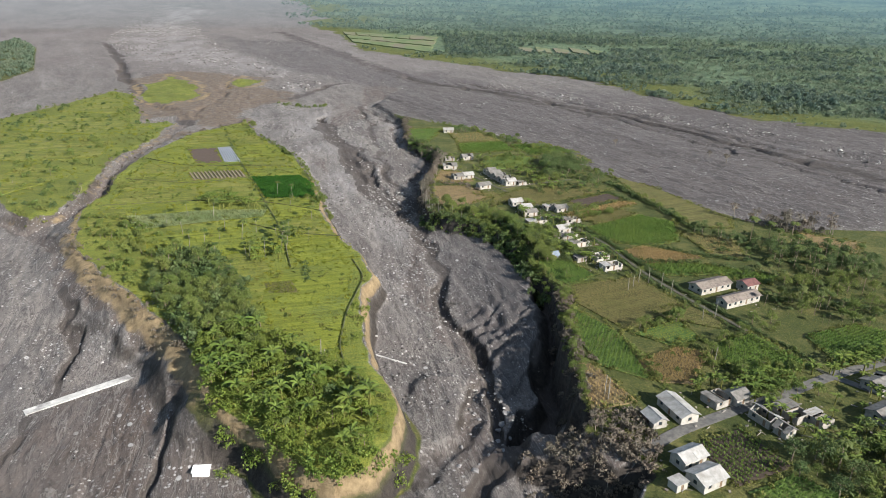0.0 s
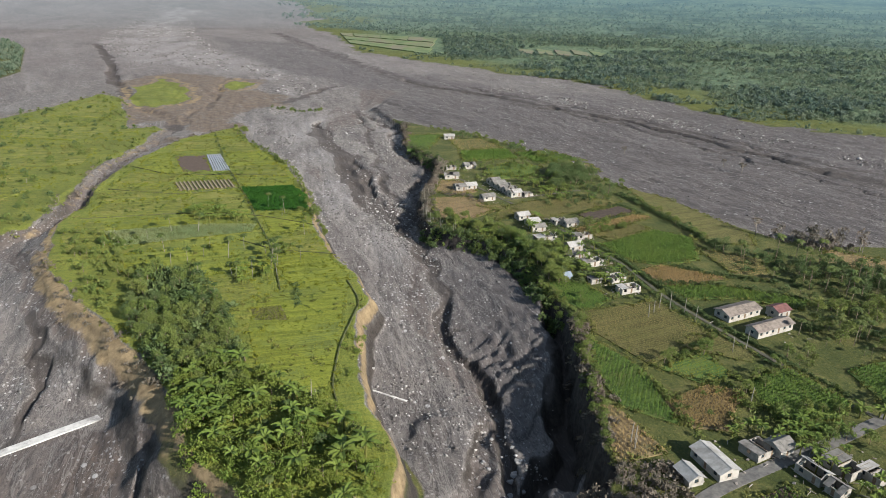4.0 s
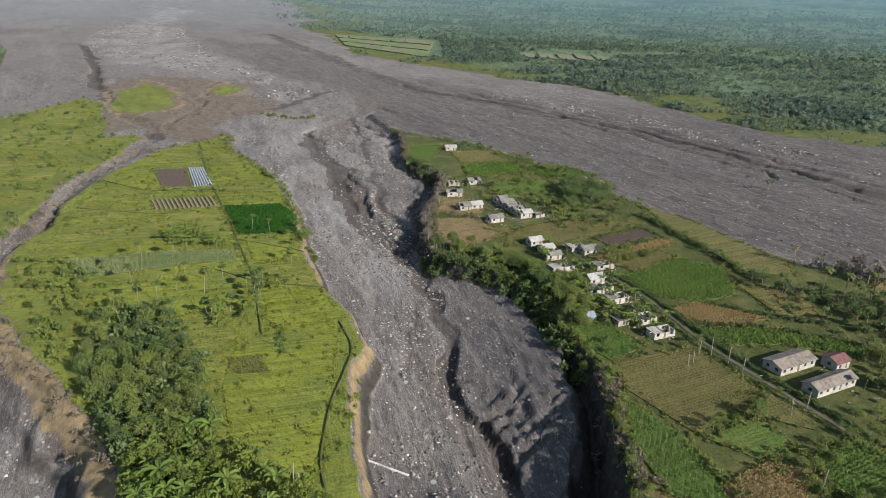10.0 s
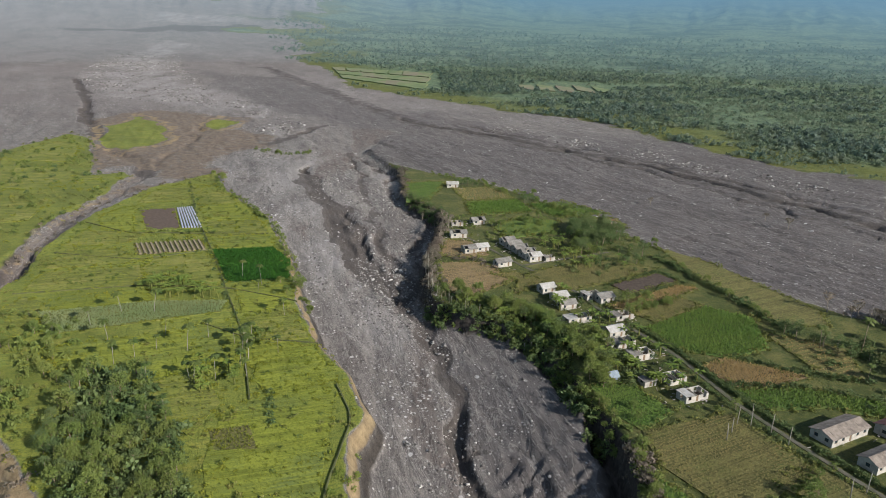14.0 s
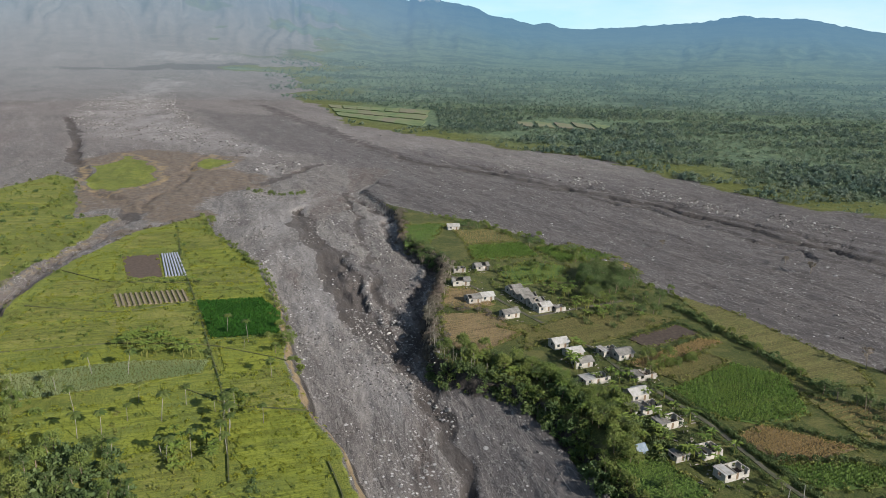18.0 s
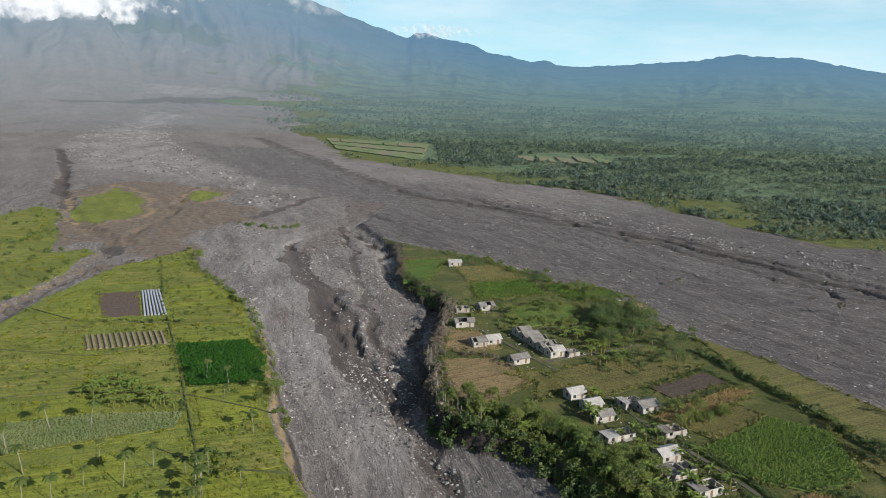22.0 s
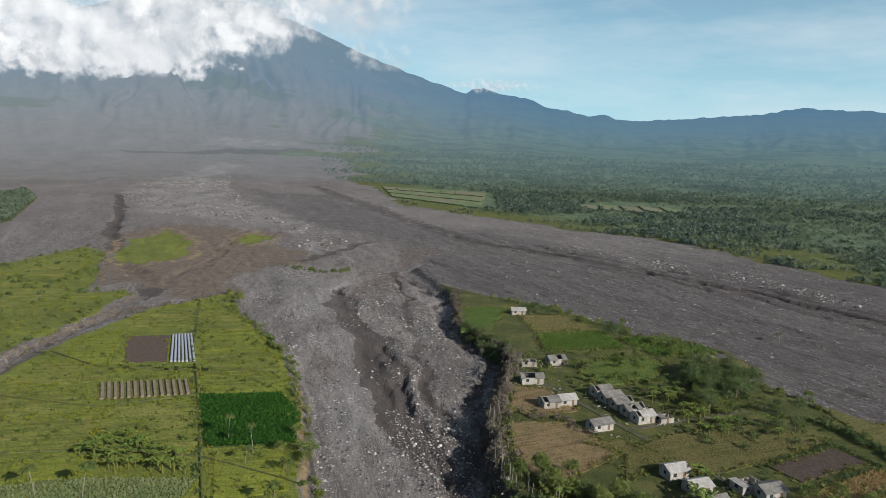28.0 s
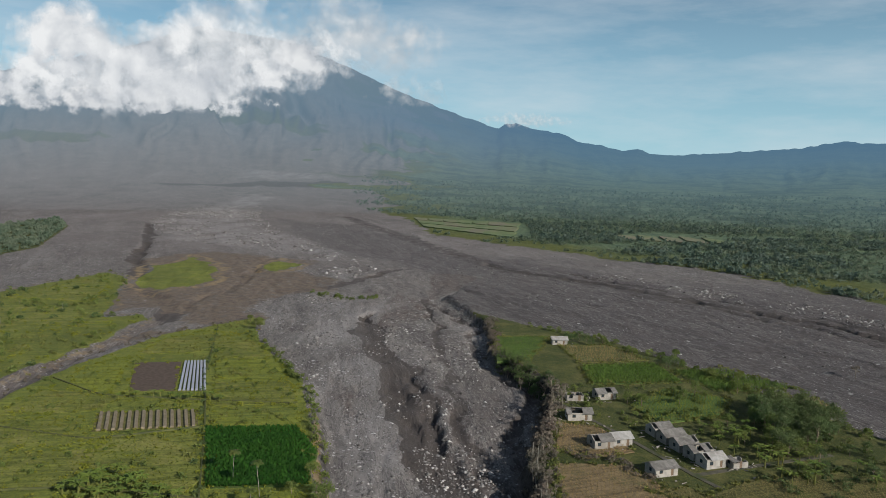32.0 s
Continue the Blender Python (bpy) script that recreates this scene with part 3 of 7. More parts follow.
def land(x, y, full=False):
    """Height of the land, and what covers it."""
    x, y = np.asarray(x, float), np.asarray(y, float)
    wob = fbm(x, y, 14, 4, 3) * 5
    west, west2 = inside(x, y, WEST) + wob * 0.6, inside(x, y, WEST2) + wob * 0.7
    high, farm = inside(x, y, EAST_HIGH) + wob * 0.6 + fbm(x, y, 5, 3, 27) * 2.4, inside(x, y, EAST)
    depth = np.interp(y, [215, 245, 280, 310, 345, 390, 450, 520, 640, 740], [13.0, 11.6, 10.4, 9.6, 8.4, 7.2, 6.2, 5.8, 5.2, 0.0])
    depth = np.where(x < -45, np.maximum(depth, 13.0 * sm(330 - y, 0, 40)), depth)
    depth = depth * (1 - 0.8 * sm(along(x, y, EDGE, 90), 15, 75) * sm(y, 400, 500))
    depth = depth * (1 - 0.45 * sm(-x, 80, 140) * sm(y, 205, 265)) * (1 - 0.4 * sm(-x, 10, 70) * sm(y, 300, 360)) * (1 - sm(-x, 90, 150) * sm(y, 480, 560))
    southwest = sm(-x, 50, 75) * sm(350 - y, 0, 60)
    top_w = np.maximum(sm(west, -5.0 - 14.0 * southwest, 1.6), sm(west2, -5, 4) * 0.97)
    top_e = sm(high, -2.6, 1.6)
    top = np.maximum(top_w, top_e)
    tame = np.maximum(sm(west, 0, 6), sm(farm, -2, 6))
    tx, ty = x + fbm(x, y, 12, 3, 17) * 7, y + fbm(x, y, 12, 3, 18) * 7
    rills = np.abs(fbm((ty * 0.74 - tx * 0.67) / 3.4, (tx * 0.74 + ty * 0.67) / 20.0, 1.0, 3, 11)) * 3.4 + np.abs(fbm((ty * 0.8 - tx * 0.6) / 1.5, (tx * 0.8 + ty * 0.6) / 9.0, 1.0, 2, 13)) * 1.5
    bed = -depth + sm(inside(x, y, BAR) + wob, -3, 3) * 1.6
    bed = bed + fbm(x, y * 0.45, 24, 5, 5, 0.55) * 0.9 * sm(900 - y, 0, 300)
    toe = np.clip(-high, 0, 40)
    bed = bed - 1.5 * (1 - sm(toe, 6, 20)) * sm(345 - y, 0, 40)
    crest = np.interp(y, [190, 208, 228, 240, 260, 286, 323, 345], [22, 19, 12, 10, 7, 3, -2, -10])
    heap = 0.9 - depth + (depth - 5.4) * sm(x - crest, 0, 30) - 2.0 * sm(228 - y, 0, 30)
    on_heap = sm(inside(x, y, MOUND) + wob * 0.7, -4.5, 2.5)
    bed = bed + (heap + fbm(x, y, 9, 4, 15) * 0.5 - rills * sm(268 - y, 0, 26) - bed) * on_heap
    spur = np.interp(x, [8, 20, 34, 46, 54], [-13.0, -8.5, -3.6, -0.8, 0.0])
    bed = bed + np.maximum(spur - rills * 0.45 - bed, 0) * sm(inside(x, y, SPUR) + wob * 0.8, -4, 3)
    flow = fbm((x * 0.97 + y * 0.25) / 7.0, (y * 0.97 - x * 0.25) / 55.0, 1.0, 4, 61)
    flow_e = fbm((x * 0.84 + y * 0.54) / 10.0, (y * 0.84 - x * 0.54) / 90.0, 1.0, 4, 67)
    flow_f = fbm((x * 0.84 + y * 0.54) / 3.6, (y * 0.84 - x * 0.54) / 26.0, 1.0, 4, 69)
    plain = top_e * (1 - sm(farm, -6, 0))
    lines = np.exp(-(flow / 0.05) ** 2) * 0.5 * (1 - top) + np.exp(-(flow_e / 0.05) ** 2) * 0.45 * np.maximum(plain, sm(y, 600, 660))
    steps = (np.abs(flow) * 0.5 * (1 - top) + np.abs(flow_e) * 0.4 * plain)
    z = bed * (1 - top) + fbm(x, y, 40, 4, 8) * np.where(tame > 0.5, 0.1, 0.9) * top
    z = z + (steps - lines) * sm(1600 - y, 0, 600) + (np.abs(flow_f) * 1.2 - np.exp(-(flow_f / 0.06) ** 2) * 0.3) * np.maximum(plain, 0.6 * (1 - top)) * sm(1200 - y, 0, 500)
    dark = lines * 0.35
    wx, wy = x + fbm(x, y, 18, 3, 21) * 9, y + fbm(x, y, 18, 3, 22) * 9
    carve = np.zeros(x.shape)
    patchy = (0.4 + 0.9 * sm(fbm(x, y, 38, 3, 23), -0.12, 0.2)) * (1 - 0.75 * sm(y, 740, 880) * sm(x, -330, -250))
    for line, width, deep, stain_and_shade in GULLIES:
        d = along(wx, wy, line)
        cut = (1 - sm(d, width * 0.35, width)) * (1 - tame)
        carve = np.maximum(carve, deep * cut * patchy)
        dark = np.maximum(dark, stain_and_shade * (1 - sm(d, width * 0.6, width * 1.3)) * (1 - 0.6 * sm(y, 740, 880) * sm(x, -330, -250)))
    dark = np.maximum(dark, 0.55 * (1 - sm(along(wx, wy, GULLIES[7][0], 40), 6, 30)))
    # Cloud shadow on the far plain goes into the dark mask.
    for poly in CLOUD_SHADOW:
        dark = np.maximum(dark, 0.75 * sm(inside(x, y, poly, 120) + fbm(x * 0.4, y, 70, 4, 91) * 90, -30, 40))
    z = z - carve + sm(y, 1500, 2600) * 20
    for line in WEIRS:
        z = z + (WEIR_Z - z) * (1 - sm(along(x, y, line), 5, 13)) * (1 - top)
    if not full:
        return z
    isles = np.maximum(inside(x, y, ISLE), inside(x, y, ISLE2)) + wob + fbm(x, y, 45, 3, 76) * 22
    wood, far = inside(x, y, FOREST, 500) + (fbm(x, y, 260, 5, 79) * 420 - 60) * sm(y, 1350, 2100) * (x < 400), inside(x, y, FAR_WOOD)
    veg = np.maximum.reduce([sm(west, -1, 4), sm(west, -8, -3) * sm(200 - y, 0, 20), sm(west2, 0, 6), sm(isles, 1, 8), sm(farm + wob * 0.4, -1, 2), sm(wood + wob * 4, -8, 14), sm(far, -6, 6)])
    lush = np.maximum.reduce([sm(west, -2, 2), sm(west2, -2, 2) * 0.75, sm(isles, -2, 2) * 0.8, 0.25 * sm(wood, -5, 5)])
    bank = np.maximum.reduce([(1 - sm(np.abs(west + 0.3), 0.4, 2.2)) * sm(300 - y, -260, 0) * 1.0, (1 - sm(np.abs(west2), 1, 4)) * 0.42, (1 - sm(np.abs(isles + 1), 1, 7)) * 0.62, 0.75 * (1 - sm(np.abs(west + 2.5), 1, 7)) * sm(-x, 55, 80) * sm(345 - y, 0, 60)])
    dry = sm(inside(x, y, BROWN) + wob + fbm(x, y, 50, 4, 78) * 45, -14, 16) * 0.68
    stony = np.maximum.reduce([sm(inside(x, y, STONY) + wob * 2, -10, 14), 0.8 * sm(fbm(x, y * 0.6, 170, 3, 71), 0.05, 0.3) * sm(y, 640, 760), 0.35 * (1 - top)])
    rough_edge = fbm(x, y * 0.7, 90, 4, 77) * 70
    stony = np.maximum(stony * (1 - 0.7 * sm(y, 620, 700)), sm(np.maximum(inside(x, y, TONGUE, 90), inside(x, y, PALE_SAND, 90)) + rough_edge, -16, 24) * 1.15)
    slate = np.maximum.reduce([plain * (1 - sm(y, 620, 900)), sm(inside(x, y, SLATE, 90) + rough_edge, -12, 20) * 0.9, on_heap])
    mauve = sm(y, 640, 900) * (1 - sm(x, -150, 150))
    mud = np.zeros(x.shape)
    for poly in MUD:
        mud = np.maximum(mud, sm(inside(x, y, poly) + wob, -3, 4))
    mud = np.maximum(mud, 0.9 * sm(inside(x, y, SPUR) + wob, -4, 2))
    mud = np.maximum(mud * (1 - top), 0.8 * np.minimum(carve, 1) * (1 - tame) * (1 - plain))
    slopes = sm(fbm(x * 0.5, y, 300, 5, 95), 0.0, 0.4) * sm(y, 2100, 2500)
    veg = np.maximum(veg, slopes * 0.75)
    deep = sm(wood + rough_edge, 30, 130)
    return z, dict(mud=mud, mauve=mauve, wood=deep, slate=slate, plain=np.maximum(plain, sm(y, 620, 700)), stony=stony, veg=veg, lush=lush, bank=bank, dry=dry, dark=dark)


def ground_z(x, y):
    return float(land(np.array([x]), np.array([y]))[0])


# ---- building helpers ----
def mesh_of(name, verts, faces, material, smooth=False):
    me = bpy.data.meshes.new(name)
    me.from_pydata([tuple(v) for v in verts], [], faces)
    me.materials.append(material)
    if smooth:
        me.polygons.foreach_set("use_smooth", [True] * len(me.polygons))
    return me


class Build:
    """Gathers the pieces of one mesh."""

    def __init__(self):
        self.v, self.f = [], []

    def add(self, verts, faces):
        k = len(self.v)
        self.v += [tuple(p) for p in verts]
        self.f += [tuple(i + k for i in f) for f in faces]
        return self

    def box(self, x0, y0, z0, x1, y1, z1, m=None):
        v = [Vector((x, y, z)) for z in (z0, z1) for x, y in ((x0, y0), (x1, y0), (x1, y1), (x0, y1))]
        return self.add([m @ p for p in v] if m else v, [(3, 2, 1, 0), (4, 5, 6, 7), (0, 1, 5, 4), (1, 2, 6, 5), (2, 3, 7, 6), (3, 0, 4, 7)])

    def tube(self, path, radii, sides=6):
        rings = []
        for i, p in enumerate(path):
            p = Vector(p)
            d = (Vector(path[min(i + 1, len(path) - 1)]) - Vector(path[max(i - 1, 0)])).normalized()
            a = d.orthogonal().normalized()
            b = d.cross(a)
            rings += [p + radii[i] * (a * math.cos(t) + b * math.sin(t)) for t in (2 * math.pi * k / sides for k in range(sides))]
        n = len(path)
        faces = [(i * sides + k, i * sides + (k + 1) % sides, (i + 1) * sides + (k + 1) % sides, (i + 1) * sides + k) for i in range(n - 1) for k in range(sides)]
        faces += [tuple(range(sides))[::-1], tuple((n - 1) * sides + k for k in range(sides))]
        return self.add(rings, faces)

    def make(self, name, material, smooth=False):
        return mesh_of(name, self.v, self.f, material, smooth)


def part(name, build, material, parent, label="", smooth=False):
    ob = new(name, build if isinstance(build, bpy.types.Mesh) else build.make(name, material, smooth))
    ob.parent = parent
    if label:
        tagged(ob, label)
    return ob


def at(x, y, turn=0.0, size=1.0, lean=0.0, drop=0.0):
    return pose(x, y, ground_z(x, y) - drop, lean, 0, turn) @ Matrix.Diagonal((size, size, size, 1))


# ---- the land ----
def rings(lo, hi, grow):
    out = [lo]
    while out[-1] < hi:
        out.append(out[-1] * grow)
    return np.array(out)


def fan(angles, radii):
    """A sheet of points on rings round a place south of the start, fine towards the north."""
    A, R = np.meshgrid(np.radians(angles), radii)
    return (R * np.sin(A)).ravel(), (R * np.cos(A)).ravel() - 60.0


def sheet(name, x, y, z, cover, cols, rows, closed, material):
    me = bpy.data.meshes.new(name)
    me.vertices.add(cols * rows)
    me.vertices.foreach_set("co", np.stack([x, y, z], 1).astype(np.float32).ravel())
    k = np.arange(cols if closed else cols - 1)[None, :]
    row = np.arange(rows - 1)[:, None] * cols
    a, b = (row + k).ravel(), (row + (k + 1) % cols).ravel()
    loops = np.stack([a, a + cols, b + cols, b], 1).ravel()
    me.loops.add(len(loops))
    me.loops.foreach_set("vertex_index", loops)
    me.polygons.add(len(a))
    me.polygons.foreach_set("loop_start", np.arange(len(a)) * 4)
    me.polygons.foreach_set("use_smooth", np.ones(len(a), bool))
    me.update(calc_edges=True)
    for key, values in cover.items():
        layer = me.attributes.new(key, "FLOAT", "POINT")
        layer.data.foreach_set("value", values.astype(np.float32))
    me.materials.append(material)
    return new(name, me)


ROUND = np.concatenate([np.linspace(-180, -46, 32)[:-1], np.linspace(-46, -42, 8)[:-1], np.linspace(-42, 42, 560), np.linspace(42, 46, 8)[1:], np.linspace(46, 180, 32)[1:-1]])
OUT = np.concatenate([rings(4, 178, 1.3)[:-1], rings(185, 1560, 1.0047), rings(1600, 5000, 1.03)])
gx, gy = fan(ROUND, OUT)
gz, cover = land(gx, gy, True)
gz = gz - sm(np.hypot(gx, gy + 60), 1565, 1760) * 12
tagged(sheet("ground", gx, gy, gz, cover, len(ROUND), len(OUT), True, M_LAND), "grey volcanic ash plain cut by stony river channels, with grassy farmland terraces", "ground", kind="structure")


# ---- mountains and clouds, far behind everything ----
SKYLINE = [(-60, 0.02), (-45, 0.05), (-37, 0.10), (-30, 0.135), (-24.5, 0.172), (-19, 0.163), (-14.9, 0.141), (-10, 0.104), (-5.6, 0.076), (-2.0, 0.056), (-1.4, 0.0625), (-0.6, 0.0635), (0.6, 0.0555), (2.0, 0.054), (3.27, 0.0488), (4.2, 0.041), (6.0, 0.036), (7.5, 0.030), (8.6, 0.0325), (9.6, 0.0265), (12, 0.0255), (16, 0.031), (19.5, 0.0355), (22.4, 0.045), (24.5, 0.0415), (26.5, 0.0415), (31.4, 0.0255), (40, 0.02), (60, 0.015)]


def slope(x, y):
    """How far the volcano and its foothills rise over the plain."""
    a, r = np.degrees(np.arctan2(x + 14, y - 150)), np.hypot(x + 14, y - 150)
    crest = np.interp(a, [p[0] for p in SKYLINE], [p[1] for p in SKYLINE]) * 4600 + 72
    R = np.clip((r - 1450) / 3150, 0, 1)
    bend = a + fbm(a * 4, R * 30, 9, 3, 30) * 2.5
    ridge = np.abs(fbm(bend * 5, R * 16, 10, 4, 31)) * 0.55 + fbm(bend * 14, R * 60, 9, 4, 33) * 0.2
    return crest * R ** 2.1 * (1 - ridge * 0.55 * np.sin(np.pi * R)) + fbm(a * 20, R * 20, 9, 4, 35) * 10 * (R > 0.97)


def mountains():
    ang, rad = np.linspace(-56, 56, 520), rings(1540, 4880, 1.006)
    x, y = fan(ang, rad)
    z, cover = land(x, y, True)
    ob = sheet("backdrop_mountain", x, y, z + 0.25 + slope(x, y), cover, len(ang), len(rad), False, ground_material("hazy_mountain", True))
    tagged(ob, "hazy blue volcano and lower wooded ridges on the horizon", "mountain", kind="structure")


mountains()


def cloud_material(seed, dense, shade, stretch):
    """Soft vapour: a noisy veil, thinner towards the outline of the bank."""
    n = Nodes("cloud_vapour", 1.0)
    c = n.add("TexCoord")
    sep = n.add("SeparateXYZ", Vector=c.outputs["Object"])
    r2 = n.math("ADD", n.math("POWER", n.math("ABSOLUTE", sep.outputs["X"]), 2.0), n.math("POWER", n.math("ABSOLUTE", sep.outputs["Z"]), 2.0))
    off = n.add("Mapping", Vector=c.outputs["Object"])
    off.inputs["Location"].default_value = (seed, seed * 0.7, seed * 1.3)
    off.inputs["Scale"].default_value = (stretch, 1, 1.0)
    body = n.noise(1.25, 10, 0.58, off.outputs["Vector"], 0.15)
    mask = n.step(n.math("ADD", n.math("SUBTRACT", 0.72, r2), n.math("MULTIPLY", n.math("SUBTRACT", body, 0.5), 3.2)), 0.0, dense + 0.1)
    off2 = n.add("Mapping", Vector=off.outputs["Vector"])
    off2.inputs["Location"].default_value = (-0.22, 0, -0.2)
    # Sunlit tops and grey undersides are painted into the cloud's glow.
    soft = n.noise(1.25, 4, 0.5, off.outputs["Vector"], 0.15)
    lit = n.step(n.math("SUBTRACT", soft, n.noise(1.25, 4, 0.5, off2.outputs["Vector"], 0.15)), -0.2, 0.12)
    lit = n.math("MULTIPLY", lit, n.step(sep.outputs["Z"], -1.0, 0.1, 0.45, 1.0))
    e = n.add("Emission", Color=n.mix(lit, tuple(v * shade for v in (0.42, 0.455, 0.5)), tuple(v * shade for v in (0.74, 0.755, 0.765))), Strength=1.0)
    t = n.add("BsdfTransparent")
    m = n.add("MixShader", Fac=mask)
    n.tree.links.new(t.outputs[0], m.inputs[1])
    n.tree.links.new(e.outputs[0], m.inputs[2])
    n.tree.links.new(m.outputs[0], n.tree.nodes["Material Output"].inputs["Surface"])
    return n.mat


def cloud(az, up, half_w, half_h, seed, dense=0.3, shade=1.0, dist=4150):
    a = radians(az)
    v = [(x / 16, 0.0, z / 10) for z in range(-14, 15, 4) for x in range(-24, 25, 4)]
    v = [(x, 0.12 * (x * x), z) for x, _, z in v]
    f = [(j * 13 + i, j * 13 + i + 1, (j + 1) * 13 + i + 1, (j + 1) * 13 + i) for j in range(7) for i in range(12)]
    ob = new("cloud", mesh_of("cloud", v, f, cloud_material(seed, dense, shade, half_w / half_h), True))
    ob.matrix_world = Matrix.Translation((-14 + dist * math.sin(a), 150 + dist * math.cos(a), up)) @ pose(0, 0, 0, 0, 0, -az) @ Matrix.Diagonal((half_w, 300, half_h, 1))
    ob.visible_shadow = False
    tagged(ob, "white cumulus cloud bank clinging to the volcano", "cloud", group="clouds", kind="structure")


for puff in (
    (-36.3, 391, 303, 137, 1.3, 0.55, 1.00, 3250),
    (-32.9, 517, 272, 200, 5.0, 0.55, 1.00, 3273),
    (-28.8, 476, 388, 254, 8.7, 0.55, 1.00, 3296),
    (-24.9, 538, 324, 247, 12.4, 0.60, 1.00, 3319),
    (-21.8, 636, 300, 268, 16.1, 0.80, 1.00, 3342),
    (-19.9, 467, 192, 128, 19.8, 0.50, 0.97, 3365),
    (-26.8, 370, 467, 99, 23.5, 0.40, 0.93, 3388),
    (-34.3, 343, 443, 76, 27.2, 0.50, 0.90, 3411),
    (-16.6, 559, 265, 165, 30.9, 0.60, 0.95, 3434),
    (-14.2, 699, 403, 185, 34.6, 1.20, 0.85, 3457),
    (-10.2, 640, 307, 136, 38.3, 2.20, 0.82, 3480),
    (-8.9, 454, 206, 82, 42.0, 2.00, 0.85, 3503),
    (0.1, 327, 241, 41, 45.7, 1.60, 0.85, 3526),
):
    cloud(*puff)


# ---- kinds of plants ----
def tri_mesh(name, verts, tris, material, smooth=False):
    verts, tris = np.asarray(verts, np.float32), np.asarray(tris, np.int32)
    me = bpy.data.meshes.new(name)
    me.vertices.add(len(verts))
    me.vertices.foreach_set("co", verts.ravel())
    me.loops.add(tris.size)
    me.loops.foreach_set("vertex_index", tris.ravel())
    me.polygons.add(len(tris))
    me.polygons.foreach_set("loop_start", np.arange(len(tris)) * 3)
    if smooth:
        me.polygons.foreach_set("use_smooth", np.ones(len(tris), bool))
    me.update(calc_edges=True)
    me.materials.append(material)
    return me


def unit(rng, n):
    v = rng.normal(size=(n, 3))
    return v / np.linalg.norm(v, axis=1)[:, None]


def leaf_cards(rng, centres, size, droop=0.0):
    """One bent four-sided leaf spray per centre."""
    n = len(centres)
    a, b = unit(rng, n), unit(rng, n)
    b = np.cross(a, b)
    b /= np.linalg.norm(b, axis=1)[:, None]
    s = size * rng.uniform(0.6, 1.35, (n, 1))
    a, b = a * s, b * s * 0.62
    fold = np.cross(a, b) / s * 0.35
    v = np.stack([centres - a, centres - b + fold, centres + a, centres + b + fold], 1).reshape(-1, 3)
    k = np.arange(n)[:, None] * 4
    return v, np.concatenate([k + [0, 1, 2], k + [0, 2, 3]])


def crown_mesh(name, rng, radius, high, base, clumps, per, leaf, material):
    """Clumps of leaf sprays on an uneven shell, with gaps between them."""
    c = unit(rng, clumps)
    c[:, 2] = np.abs(c[:, 2]) * 1.25 - 0.35
    c *= rng.uniform(0.55, 1.08, (clumps, 1))
    c *= [radius, radius, high]
    c[:, 2] += base
    pts = np.repeat(c, per, 0) + rng.normal(size=(clumps * per, 3)) * [radius * 0.17, radius * 0.17, high * 0.13]
    v, f = leaf_cards(rng, pts, leaf)
    return tri_mesh(name, v, f, material)


def broad_tree(rng, high, radius, material, bark, bare=False, name="tree", clumps=34, per=13):
    root = new(name)
    b = Build()
    lean = Vector((rng.uniform(-0.4, 0.4), rng.uniform(-0.4, 0.4), 0))
    top = high * 0.62
    path = [Vector((0, 0, -0.5)), lean * 0.3 + Vector((0, 0, top * 0.4)), lean + Vector((0, 0, top))]
    b.tube(path, [high * 0.032, high * 0.025, high * 0.014])
    for k in range(7 if bare else 5):
        t = rng.uniform(0, 6.28)
        r = radius * rng.uniform(0.5, 0.85)
        start = path[1].lerp(path[2], rng.uniform(0.1, 0.9))
        end = start + Vector((r * math.cos(t), r * math.sin(t), high * rng.uniform(0.15, 0.35)))
        b.tube([start, start.lerp(end, 0.5) + Vector((0, 0, 0.3)), end], [high * 0.012, high * 0.009, high * 0.004], 5)
    part("trunk", b, bark, root, smooth=True)
    if bare:
        part("crown", crown_mesh("crown", rng, radius * 0.9, high * 0.3, high * 0.68, 16, 5, 0.4, material), None, root, "sparse withered leaves under ash")
    else:
        part("crown", crown_mesh("crown", rng, radius, high * 0.4, high * 0.6, clumps + 6, per + 4, 0.27, material), None, root)
    return root


def palm_tree(rng, high, bark, material, fronds=15, length=2.6):
    root = new("palm_tree")
    bend = Vector((rng.uniform(-0.6, 0.6), rng.uniform(-0.6, 0.6), 0))
    path = [Vector((0, 0, -0.4)), bend * 0.2 + Vector((0, 0, high * 0.35)), bend * 0.6 + Vector((0, 0, high * 0.7)), bend + Vector((0, 0, high))]
    part("trunk", Build().tube(path, [0.13, 0.1, 0.085, 0.07], 7), bark, root, smooth=True)
    b, hub = Build(), path[-1]
    for k in range(fronds):
        t = 2 * math.pi * k / fronds + rng.uniform(-0.2, 0.2)
        out, up = Vector((math.cos(t), math.sin(t), 0)), rng.uniform(-0.1, 1.0)
        side = Vector((-out.y, out.x, 0))
        size = length * rng.uniform(0.75, 1.1)
        spine = [hub + out * size * q + Vector((0, 0, size * (up * q - (0.55 + 0.5 * up) * q * q))) for q in (0, 0.25, 0.5, 0.75, 1)]
        wide = [0.05, 0.4, 0.5, 0.4, 0.03]
        v = [p + side * w * e + Vector((0, 0, -0.35 * w * abs(e))) for p, w in zip(spine, wide) for e in (-1, 0, 1)]
        b.add(v, [(i * 3 + j, i * 3 + j + 1, i * 3 + j + 4, i * 3 + j + 3) for i in range(4) for j in (0, 1)])
    part("crown", b, material, root)
    return root


